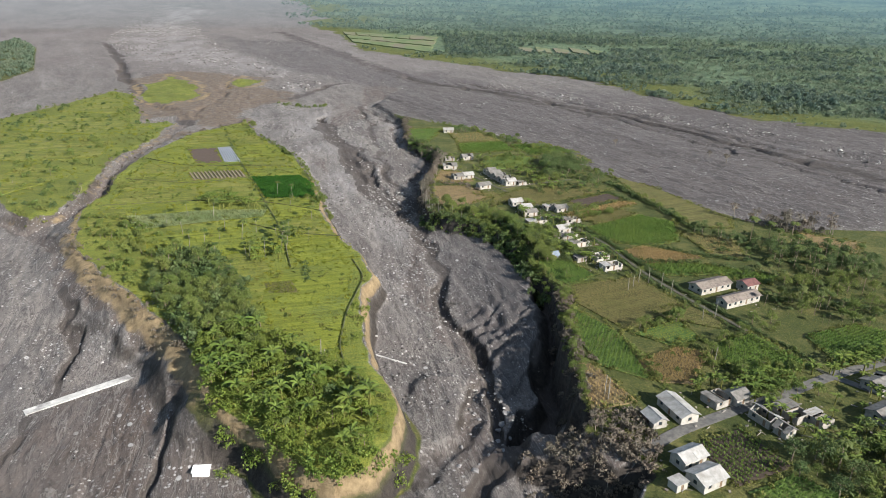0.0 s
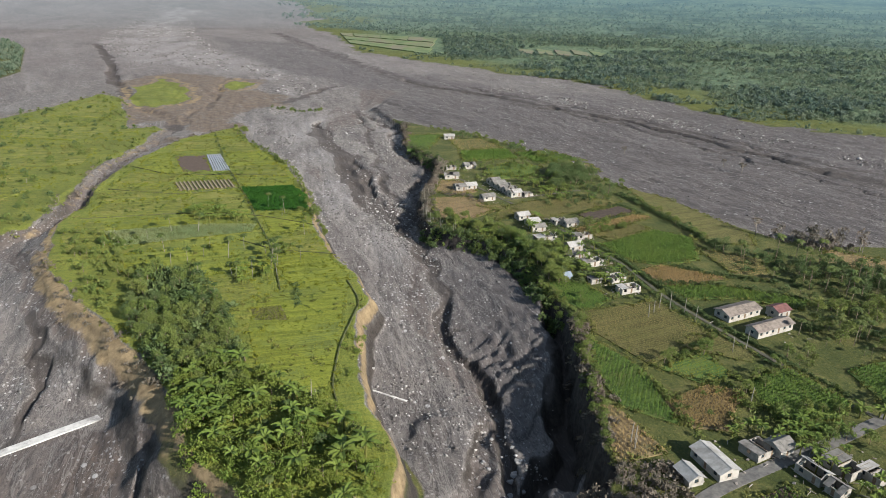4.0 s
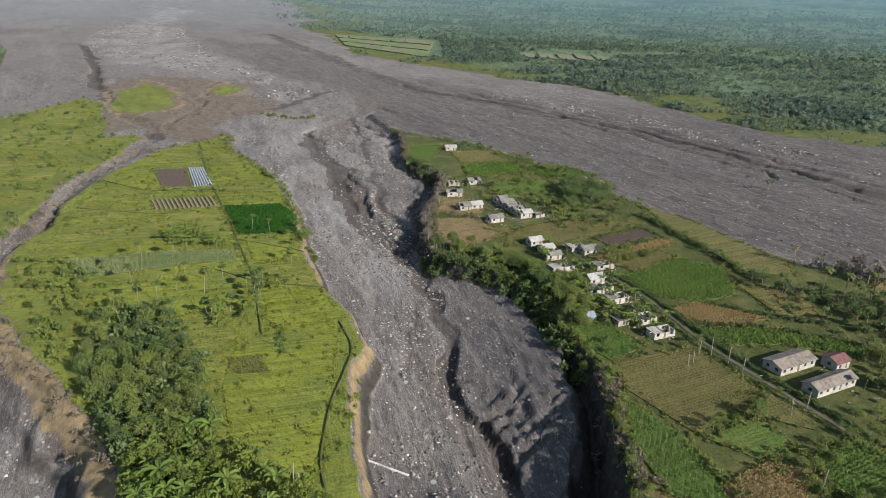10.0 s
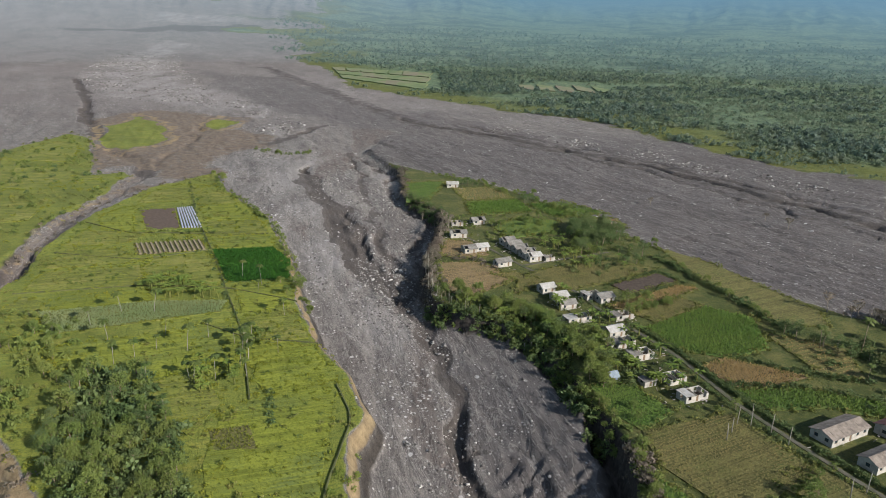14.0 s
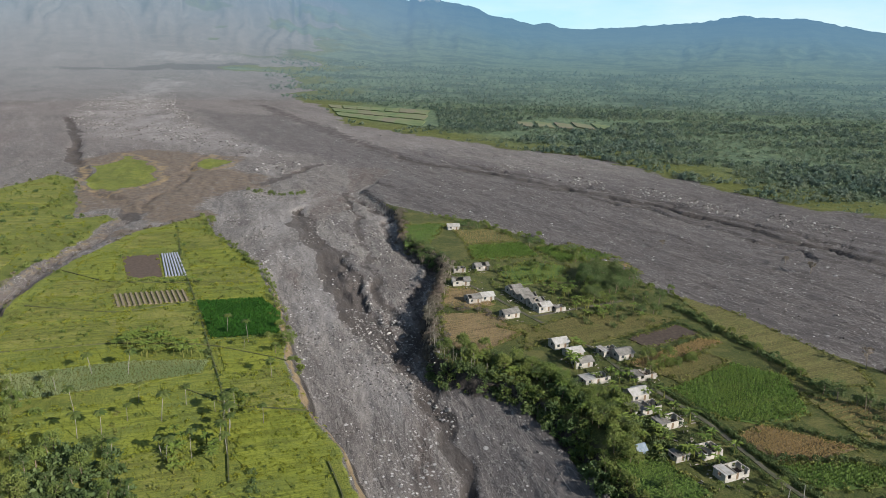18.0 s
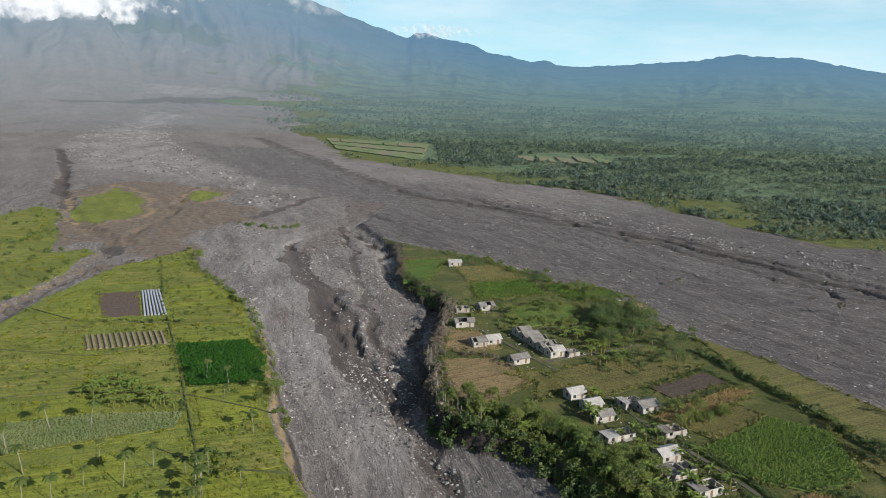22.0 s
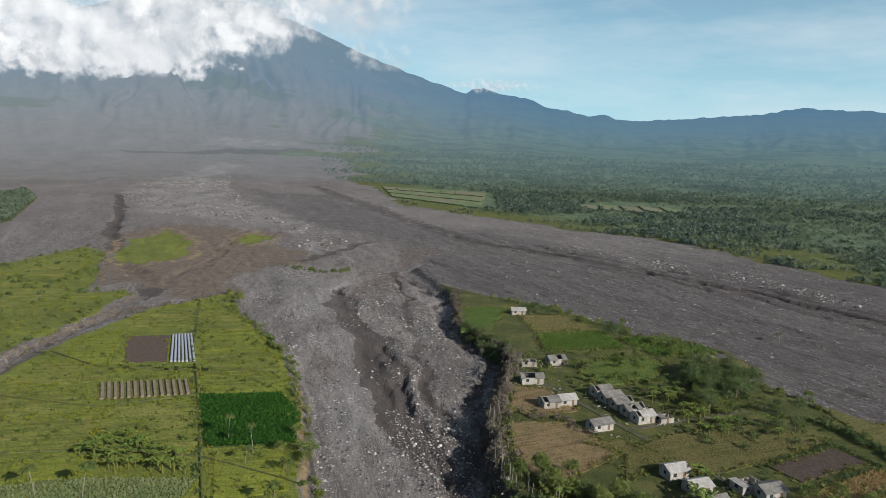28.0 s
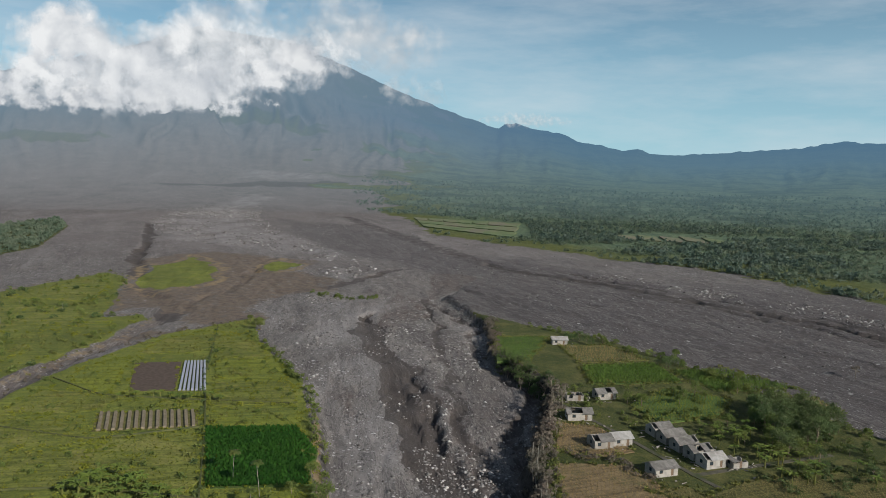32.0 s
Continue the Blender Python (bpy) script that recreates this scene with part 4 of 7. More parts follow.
def banana_plant(rng, material):
    root = new("banana_plant")
    part("stem", Build().tube([(0, 0, -0.2), (0, 0, 1.1), (0.05, 0, 2.0)], [0.15, 0.11, 0.06], 6), M_WEED, root)
    b = Build()
    for k in range(9):
        t = 2 * math.pi * k / 9 + rng.uniform(-0.3, 0.3)
        out = Vector((math.cos(t), math.sin(t), 0))
        side = Vector((-out.y, out.x, 0))
        size, up = rng.uniform(1.0, 1.7), rng.uniform(0.5, 1.4)
        spine = [Vector((0, 0, 1.8)) + out * size * q + Vector((0, 0, size * (up * q - (up * 0.75 + 0.1) * q * q))) for q in (0.05, 0.35, 0.7, 1)]
        v = [p + side * w * e + Vector((0, 0, 0.1 * abs(e))) for p, w in zip(spine, (0.05, 0.22, 0.24, 0.03)) for e in (-1, 0, 1)]
        b.add(v, [(i * 3 + j, i * 3 + j + 1, i * 3 + j + 4, i * 3 + j + 3) for i in range(3) for j in (0, 1)])
    part("leaves", b, material, root)
    return root


def bush_mesh(name, rng, radius, high, material, clumps=16, per=7, leaf=0.4):
    return crown_mesh(name, rng, radius, high, high * 0.35, clumps, per, leaf, material)


RNG = np.random.default_rng(7)


class Kind:
    """A few models of one kind, copied to their places; past the share kept, the rest is joined into one mesh."""

    def __init__(self, models, label, category, group, keep=400):
        self.models, self.used, self.keep, self.label, self.category = models, [False] * len(models), keep, label, category
        self.rest = {}
        for ob in models:
            tagged(ob, label, category, group)

    def plant(self, places, lo=0.8, hi=1.25, sink=0.0, joined=False):
        if not len(places):
            return
        p = np.array(places, float)
        zs = land(p[:, 0], p[:, 1])
        for (x, y), z in zip(p[:, :2], zs):
            k = int(RNG.integers(len(self.models)))
            size = RNG.uniform(lo, hi)
            m = pose(x, y, z - sink, RNG.uniform(-4, 4), RNG.uniform(-4, 4), RNG.uniform(0, 360)) @ Matrix.Diagonal((size, size, size * RNG.uniform(0.88, 1.15), 1))
            if not self.used[k]:
                self.models[k].matrix_basis, self.used[k] = m, True
            elif self.keep > 0 and not joined:
                copy_thing(self.models[k], m)
                self.keep -= 1
            else:
                self.rest.setdefault(k, []).append(m)

    def join(self, name):
        """The joined rest: one mesh for each material."""
        bag = {}
        for k, poses in self.rest.items():
            for ob in (self.models[k], *self.models[k].children):
                if ob.type == "MESH":
                    me = ob.data
                    me.calc_loop_triangles()
                    v = np.empty(len(me.vertices) * 3, np.float32)
                    me.vertices.foreach_get("co", v)
                    t = np.empty(len(me.loop_triangles) * 3, np.int32)
                    me.loop_triangles.foreach_get("vertices", t)
                    v, t = v.reshape(-1, 3), t.reshape(-1, 3)
                    for m in poses:
                        a = np.array(m)
                        vs, fs, n = bag.setdefault(me.materials[0].name, ([], [], [0]))
                        vs.append(v @ a[:3, :3].T + a[:3, 3])
                        fs.append(t + n[0])
                        n[0] += len(v)
        for mat, (vs, fs, _) in bag.items():
            ob = new(name, tri_mesh(name, np.concatenate(vs), np.concatenate(fs), bpy.data.materials[mat]))
            tagged(ob, self.label, self.category, kind="stuff")


def in_poly(poly, n, rng=RNG):
    p = np.array(poly, float)
    got = np.zeros((0, 2))
    while len(got) < n:
        q = rng.uniform(p.min(0), p.max(0), (n * 3, 2))
        got = np.concatenate([got, q[inside(q[:, 0], q[:, 1], poly) > 0]])
    return got[:n]


KEPT_CLEAR = [[(-170, 467), (-143, 475), (-126, 434), (-154, 428)], [(-153, 410), (-120, 418), (-112, 400), (-144, 390)], [(-113, 402), (-84, 409), (-71, 389), (-67, 366), (-95, 359)], [(-155, 329), (-115, 343), (-87, 345), (-87, 331), (-141, 307)]]


def open_ground(q):
    """Leaves out the places that lie in tended plots."""
    keep = np.ones(len(q), bool)
    for poly in KEPT_CLEAR:
        keep &= inside(q[:, 0], q[:, 1], poly) < 0
    return q[keep]


def on_line(line, gap, wide=1.0):
    out = []
    for (ax, ay), (bx, by) in zip(line, line[1:]):
        n = max(1, int(math.hypot(bx - ax, by - ay) / gap))
        for k in range(n):
            t = (k + RNG.uniform(0, 1)) / n
            out.append((ax + (bx - ax) * t + RNG.normal() * wide, ay + (by - ay) * t + RNG.normal() * wide))
    return out


def spaced(pts, gap):
    keep = []
    for p in pts:
        if all((p[0] - q[0]) ** 2 + (p[1] - q[1]) ** 2 > gap * gap for q in keep):
            keep.append(p)
    return keep


# ---- roads ----
def ribbon(name, line, width, material, label, category, lift=0.16):
    pts = []
    for (ax, ay), (bx, by) in zip(line, line[1:]):
        n = max(2, int(math.hypot(bx - ax, by - ay) / 3))
        pts += [(ax + (bx - ax) * k / n, ay + (by - ay) * k / n) for k in range(n)]
    pts.append(line[-1])
    p = np.array(pts, float)
    for _ in range(3):
        p[1:-1] = (p[:-2] + p[1:-1] * 2 + p[2:]) / 4
    d = np.gradient(p, axis=0)
    d /= np.linalg.norm(d, axis=1)[:, None]
    side = np.stack([-d[:, 1], d[:, 0]], 1) * width / 2
    l, r = p + side, p - side
    v = [(*q, z + lift) for q, z in zip(l, land(l[:, 0], l[:, 1]))] + [(*q, z + lift) for q, z in zip(r, land(r[:, 0], r[:, 1]))]
    v += [(x, y, z - 0.5) for x, y, z in v]
    n = len(p)
    f = []
    for i in range(n - 1):
        f += [(i + 1, i, n + i, n + i + 1), (i, i + 1, 2 * n + i + 1, 2 * n + i), (n + i + 1, n + i, 3 * n + i, 3 * n + i + 1)]
    return tagged(new(name, mesh_of(name, v, f, material)), label, category, kind="structure")


ribbon("road_village", [(46, 150), (53, 154), (64, 163), (84, 174), (104, 184), (121, 194), (144, 204), (190, 228)], 3.6, M_ASPHALT, "grey asphalt village street dusted with ash", "road")
ribbon("road_track", [(-7, 452), (15, 418), (31, 390), (50, 361), (57, 339), (66, 322), (74, 305), (83, 272), (95, 245), (107, 221), (114, 205), (121, 194)], 1.5, M_TRACK, "narrow ash-covered lane through the fields", "road")
ribbon("road_lane", [(30, 390), (52, 401), (75, 412)], 1.6, M_TRACK, "foot path beside the school yard", "road")
ribbon("road_path", [(121, 194), (140, 176), (165, 150)], 3.0, M_ASPHALT, "grey side street", "road")


ribbon("trim_ditch", [(-165, 533), (-137, 457), (-111, 399), (-93, 356), (-79, 323), (-71, 300), (-62, 270)], 0.4, M_BORDER, "dark irrigation ditch between the terrace plots", "ditch", 0.5)
for line in ([(-188, 440), (-160, 424), (-124, 426), (-92, 428)], [(-180, 392), (-140, 386), (-112, 402)], [(-172, 344), (-128, 356), (-93, 356), (-62, 344)], [(-92, 322), (-72, 310), (-48, 308)], [(-38, 280), (-31, 262), (-34, 230), (-33, 205), (-28, 190)]):
    ribbon("trim_path", line, 0.4, M_BORDER, "narrow dark footpath along a field border", "path", 0.48)


# ---- fields ----
def rows_in(poly, ang, row, gap, cap, jitter):
    c, s = math.cos(radians(ang)), math.sin(radians(ang))
    p = np.array(poly, float)
    u, w = p @ [c, s], p @ [-s, c]
    area = (u.max() - u.min()) * (w.max() - w.min())
    k = max(1.0, math.sqrt(area / (row * gap) / cap))
    U, V = np.meshgrid(np.arange(u.min(), u.max(), gap * k * k), np.arange(w.min(), w.max(), row))
    U, V = U.ravel() + RNG.normal(size=U.size) * jitter * 2, V.ravel() + RNG.normal(size=V.size) * jitter
    q = np.stack([U * c - V * s, U * s + V * c], 1)
    return q[inside(q[:, 0], q[:, 1], poly) > 0.4]


def crop_mesh(places, base, high, reach, blades, material):
    n = len(places)
    root = np.repeat(np.concatenate([places, np.full((n, 1), base)], 1), blades, 0)
    m = len(root)
    t = RNG.uniform(0, 2 * np.pi, m)
    out = np.stack([np.cos(t), np.sin(t), np.zeros(m)], 1)
    side = np.stack([-np.sin(t), np.cos(t), np.zeros(m)], 1)
    h = high * RNG.uniform(0.7, 1.2, (m, 1))
    r = reach * RNG.uniform(0.7, 1.2, (m, 1))
    up = np.array([0, 0, 1.0])
    v = np.stack([root - side * reach * 0.1, root + side * reach * 0.1, root + out * r * 0.55 + up * h + side * reach * 0.22, root + out * r + up * h * 0.72, root + out * r * 0.55 + up * h - side * reach * 0.22], 1).reshape(-1, 3)
    k = np.arange(m)[:, None] * 5
    return tri_mesh("crop", v, np.concatenate([k + [0, 1, 2], k + [0, 2, 4], k + [4, 2, 3]]), material)


FIELDS, BORDERS = [], []


def field(poly, soil, label, crop=None, ang=25.0, row=1.5, gap=0.8, high=0.7, reach=0.5, blades=3, cap=1300, jitter=0.12, top=0.13):
    root = new("field")
    FIELDS.append(root)
    top += 0.0035 * len(FIELDS)
    cx, cy = np.mean(poly, axis=0)
    root.location = (cx, cy, 0)
    n = len(poly)
    v = [(x - cx, y - cy, z) for z in (top, -0.6) for x, y in poly]
    area = sum(poly[i][0] * poly[(i + 1) % n][1] - poly[(i + 1) % n][0] * poly[i][1] for i in range(n))
    order = list(range(n)) if area > 0 else list(range(n))[::-1]
    f = [tuple(order)] + [(b, a, a + n, b + n) for a, b in zip(order, order[1:] + order[:1])]
    part("soil", mesh_of("soil", v, f, soil), None, root)
    if crop:
        q = rows_in(poly, ang, row, gap, cap, jitter)
        ob = part("crop", crop_mesh(q - [cx, cy], top, high, reach, blades, crop), None, root)
        tagged(ob, kind="stuff")
    tagged(root, label, "field", "farm fields")
    BORDERS.append(poly + poly[:1])
    return root


GREEN_LABEL = "green vegetable field planted in rows"
DRY_LABEL = "harvested field of pale stubble and weeds"
BRIGHT_LABEL = "bright green rice-grass paddock"
field([(-112, 401), (-85, 407), (-73, 389), (-69, 367), (-94, 361)], M_FIELD, "dark green maize field in dense rows", M_MAIZE, 14, 1.1, 0.6, 0.9, 0.9, 5, 2600)
field([(-170, 465), (-153, 470), (-138, 434), (-153, 430)], M_MULCH, "bare field of dark brown tilled beds")
field([(-151, 408), (-121, 416), (-114, 401), (-143, 392)], M_FIELD_DRY, "brown raised beds with pale furrows")
field([(-154, 328), (-115, 341), (-88, 343), (-88, 332), (-141, 309)], M_FIELD_WEEDY, "grey-green sugar cane strip", M_CANE, 22, 1.0, 0.6, 0.5, 0.7, 4, 3000)
field([(-138, 298), (-87, 321), (-74, 333), (-60, 317), (-48, 294), (-78, 290), (-110, 274)], M_FIELD_LIT, BRIGHT_LABEL, M_GRASSY, 20, 1.3, 1.0, 0.4, 0.4, 3, 1500, 0.3)
field([(-68, 262), (-45, 290), (-38, 274), (-34, 211), (-35, 196), (-56, 212), (-66, 239)], M_FIELD_LIT, BRIGHT_LABEL, M_GRASSY, 80, 1.3, 1.0, 0.4, 0.4, 3, 1500, 0.3)
field([(-158, 338), (-124, 353), (-116, 342), (-148, 330)], M_FIELD_LIT, BRIGHT_LABEL, M_GRASSY, 20, 1.3, 1.0, 0.4, 0.4, 3, 900, 0.3)
field([(-69, 254), (-59, 257), (-54, 246), (-65, 245)], M_FIELD_DRY, "small weedy vegetable patch", M_GRASSY, 20, 1.6, 1.2, 0.6, 0.6, 4, 120)
for poly, soil in (([(-108, 398), (-82, 403), (-90, 425), (-118, 418)], M_FIELD_LIT), ([(-119, 421), (-91, 428), (-102, 452), (-128, 446)], M_FIELD_WEEDY), ([(-130, 450), (-104, 455), (-118, 482), (-140, 474)], M_FIELD_LIT), ([(-142, 478), (-121, 485), (-140, 512), (-153, 506)], M_FIELD_WEEDY),
                   ([(-176, 478), (-156, 484), (-146, 504), (-160, 524), (-178, 505)], M_FIELD_WEEDY), ([(-186, 452), (-176, 430), (-158, 428), (-172, 462), (-178, 474)], M_FIELD_LIT), ([(-182, 425), (-180, 400), (-154, 408), (-150, 426), (-165, 427)], M_FIELD_WEEDY), ([(-177, 395), (-174, 372), (-140, 382), (-146, 391), (-153, 404)], M_FIELD_WEEDY),
                   ([(-136, 388), (-132, 370), (-98, 358), (-96, 376), (-113, 397)], M_FIELD_WEEDY), ([(-172, 368), (-170, 346), (-128, 356), (-134, 380)], M_FIELD_WEEDY), ([(-90, 358), (-72, 364), (-64, 340), (-80, 332)], M_FIELD_LIT), ([(-78, 328), (-62, 336), (-52, 312), (-66, 306)], M_FIELD_WEEDY), ([(-66, 300), (-50, 306), (-38, 284), (-55, 272), (-64, 282)], M_FIELD_LIT), ([(-110, 270), (-80, 287), (-70, 268), (-72, 258), (-90, 262)], M_FIELD_WEEDY), ([(-166, 342), (-158, 338), (-146, 312), (-158, 302), (-170, 322)], M_FIELD_WEEDY)):
    field(poly, soil, "grassy terrace plot in yellow-green tones", M_GRASSY, 17, 2.2, 1.4, 0.4, 0.45, 3, 500, 0.5)
for poly in ([(-262, 360), (-232, 356), (-212, 400), (-245, 420)], [(-300, 430), (-250, 425), (-218, 440), (-225, 480), (-290, 490)], [(-318, 510), (-240, 500), (-222, 535), (-262, 560), (-310, 560)], [(-312, 580), (-262, 580), (-290, 650), (-310, 650)]):
    field(poly, M_FIELD_WEEDY, "grassy terrace plot in yellow-green tones", M_GRASSY, 17, 2.6, 1.6, 0.5, 0.5, 3, 500, 0.5, 0.3)
field([(-28, 543), (-2, 548), (-12, 502), (-26, 496)], M_FIELD, GREEN_LABEL, M_CROP, 10, 1.6, 0.9, 0.6)
field([(2, 532), (25, 537), (39, 512), (9, 501)], M_FIELD_DRY, DRY_LABEL, M_RIPE, 15, 2.4, 1.0, 0.5, cap=500)
field([(9, 496), (41, 507), (47, 480), (11, 470)], M_FIELD, GREEN_LABEL, M_CROP, 15, 1.4, 0.8, 1.0, 0.7, 4)
field([(46, 496), (69, 503), (91, 478), (57, 471)], M_FIELD, GREEN_LABEL, M_CROP, 15, 1.4, 0.8, 1.0, 0.7, 4)
field([(74, 467), (92, 471), (95, 451), (73, 454)], M_FIELD_TAN, "tan field of ripe crop in rows", M_RIPE, 15, 2.0, 0.9, 0.6, cap=500)
field([(-7, 392), (13, 394), (26, 372), (6, 352), (-4, 358)], M_FIELD_TAN, "tan ash-dusted field of dry stubble", M_RIPE, 25, 1.7, 1.0, 0.5, cap=700)
field([(-3, 425), (9, 424), (17, 404), (3, 397), (-6, 402)], M_FIELD_TAN, "tan ash-dusted field of dry stubble", M_RIPE, 25, 1.7, 1.0, 0.5, cap=500)
field([(30, 376), (46, 390), (72, 399), (92, 390), (70, 374), (50, 362), (32, 366)], M_FIELD_DRY, DRY_LABEL, M_STUBBLE, 25, 1.1, 0.6, 0.32, 0.5, 3, 2200)
field([(59, 345), (95, 370), (103, 367), (68, 342)], M_FIELD_TAN, "tan strip of ripe maize beside a tilled plot", M_RIPE, 30, 0.9, 0.5, 0.7, 0.45, 4, 1200)
field([(68, 339), (92, 356), (100, 350), (84, 338), (76, 330)], M_FIELD_DRY, DRY_LABEL, M_STUBBLE, 25, 1.1, 0.6, 0.32, 0.5, 3, 1200)
field([(15, 378), (27, 382), (40, 371), (24, 356), (27, 372)], M_FIELD_DRY, DRY_LABEL, M_STUBBLE, 25, 1.1, 0.6, 0.32, 0.5, 3, 900)
field([(40, 283), (53, 286), (62, 268), (50, 258), (43, 268)], M_FIELD, "weedy green vegetable patch over the gorge", M_CROP, 27, 1.2, 0.7, 0.6, 0.6, 4, 900)
field([(76, 236), (90, 244), (100, 232), (97, 224), (80, 232)], M_FIELD_DRY, "weedy olive-green pasture", M_STUBBLE, 27, 1.2, 0.8, 0.32, 0.5, 3, 700)
field([(66, 369), (90, 384), (97, 376), (72, 360)], M_SOIL, "bare dark brown tilled plot")
field([(69, 326), (99, 347), (114, 337), (109, 311), (92, 303), (77, 308)], M_FIELD, GREEN_LABEL, M_CROP, 25, 1.2, 0.7, 0.9, 0.7, 4, 1800)
field([(79, 297), (90, 303), (113, 291), (97, 284), (86, 284)], M_FIELD_TAN, "orange-tan field of ripe maize", M_RIPE, 25, 0.9, 0.5, 0.7, 0.45, 4, 2200)
field([(102, 420), (120, 400), (144, 345), (140, 330), (122, 332), (106, 385)], M_FIELD_DRY, DRY_LABEL, M_STUBBLE, 60, 1.2, 0.8, 0.35, 0.5, 3, 2200)
field([(84, 281), (108, 283), (138, 271), (131, 264), (109, 272), (91, 270)], M_FIELD, GREEN_LABEL, M_CROP, 27, 1.2, 0.7, 1.0, 0.7, 4, 1500)
field([(50, 258), (79, 268), (90, 242), (64, 221), (50, 243)], M_FIELD_DRY, DRY_LABEL, M_STUBBLE, 27, 1.1, 0.55, 0.35, 0.5, 3, 3000)
field([(48, 238), (61, 219), (64, 189), (50, 197), (46, 214)], M_FIELD, GREEN_LABEL, M_CROP, 70, 1.3, 0.8, 0.8, 0.6, 4, 1200)
field([(66, 219), (84, 230), (88, 216), (76, 211)], M_FIELD, "mown green pasture beside a tree", M_GRASSY, 27, 1.4, 1.0, 0.4, cap=500)
field([(62, 200), (78, 210), (88, 207), (76, 187), (67, 188)], M_FIELD_TAN, "orange-tan field of ripe maize", M_RIPE, 30, 0.9, 0.5, 0.7, 0.45, 4, 2200)
field([(90, 212), (107, 221), (117, 201), (102, 188), (91, 196)], M_FIELD, GREEN_LABEL, M_CROP, 30, 1.3, 0.8, 0.9, 0.7, 4, 1200)
field([(67, 157), (82, 165), (89, 149), (72, 141)], M_SOIL, "rows of low olive-green chilli bushes", M_CROP, -60, 1.5, 0.8, 0.8, 0.6, 5, 900)
field([(43, 201), (49, 196), (57, 177), (43, 172)], M_FIELD_TAN, "half-bare field with dry maize stalks in rows", M_RIPE, 115, 1.6, 0.8, 0.8, 0.5, 3, 700)
field([(171, 326), (194, 313), (184, 298), (162, 311)], M_FIELD_TAN, "tan field of ripe crop in rows", M_RIPE, 25, 1.8, 0.9, 0.6, cap=600)
field([(125, 220), (147, 229), (160, 222), (146, 207), (127, 200)], M_FIELD, GREEN_LABEL, M_CROP, 30, 1.4, 0.8, 0.9, 0.7, 4, 900)
field([(74, 139), (88, 146), (97, 138), (84, 127)], M_FIELD, GREEN_LABEL, M_CROP, 30, 1.4, 0.8, 0.7, 0.6, 4, 700)
field([(112, 325), (136, 312), (131, 290), (118, 294)], M_FIELD_DRY, DRY_LABEL, M_RIPE, 25, 2.0, 1.0, 0.5, cap=500)
field([(30, 430), (50, 440), (60, 462), (38, 470), (22, 448)], M_FIELD, "weedy green paddock", M_GRASSY, 25, 1.6, 1.2, 0.6, cap=600)


def mulch_beds():
    """Plastic-covered planting beds, one long rounded ridge each."""
    quad = [Vector(p) for p in ((-152, 470, 0), (-144, 473, 0), (-127, 436, 0), (-137, 434, 0))]
    for k in range(7):
        a, b = quad[0].lerp(quad[1], (k + 0.5) / 7), quad[3].lerp(quad[2], (k + 0.5) / 7)
        d = (b - a).normalized()
        side = Vector((-d.y, d.x, 0))
        v = [p + side * o + Vector((0, 0, z)) for p in (a, b) for o, z in ((-0.45, 0.1), (-0.36, 0.62), (0, 0.72), (0.36, 0.62), (0.45, 0.1))]
        ob = new("plastic_bed", mesh_of("plastic_bed", v, [(i, i + 1, i + 6, i + 5) for i in range(4)] + [(4, 3, 2, 1, 0), (5, 6, 7, 8, 9)], M_PLASTIC))
        tagged(ob, "long planting bed under silver plastic film", "planting bed", "plastic-covered beds")
    for k in range(14):
        a, b = Vector((-150.5, 407.5, 0)).lerp(Vector((-121.5, 415.4, 0)), (k + 0.5) / 14), Vector((-142.5, 392.6, 0)).lerp(Vector((-114.6, 401.5, 0)), (k + 0.5) / 14)
        d = (b - a).normalized()
        side = Vector((-d.y, d.x, 0))
        v = [p + side * o + Vector((0, 0, z)) for p in (a, b) for o, z in ((-0.6, 0.1), (-0.4, 0.7), (0.4, 0.7), (0.6, 0.1))]
        ob = new("soil_bed", mesh_of("soil_bed", v, [(i, i + 1, i + 5, i + 4) for i in range(3)] + [(3, 2, 1, 0), (4, 5, 6, 7)], M_BED))
        tagged(ob, "raised tan soil bed in a row", "planting bed", "raised soil beds")


mulch_beds()


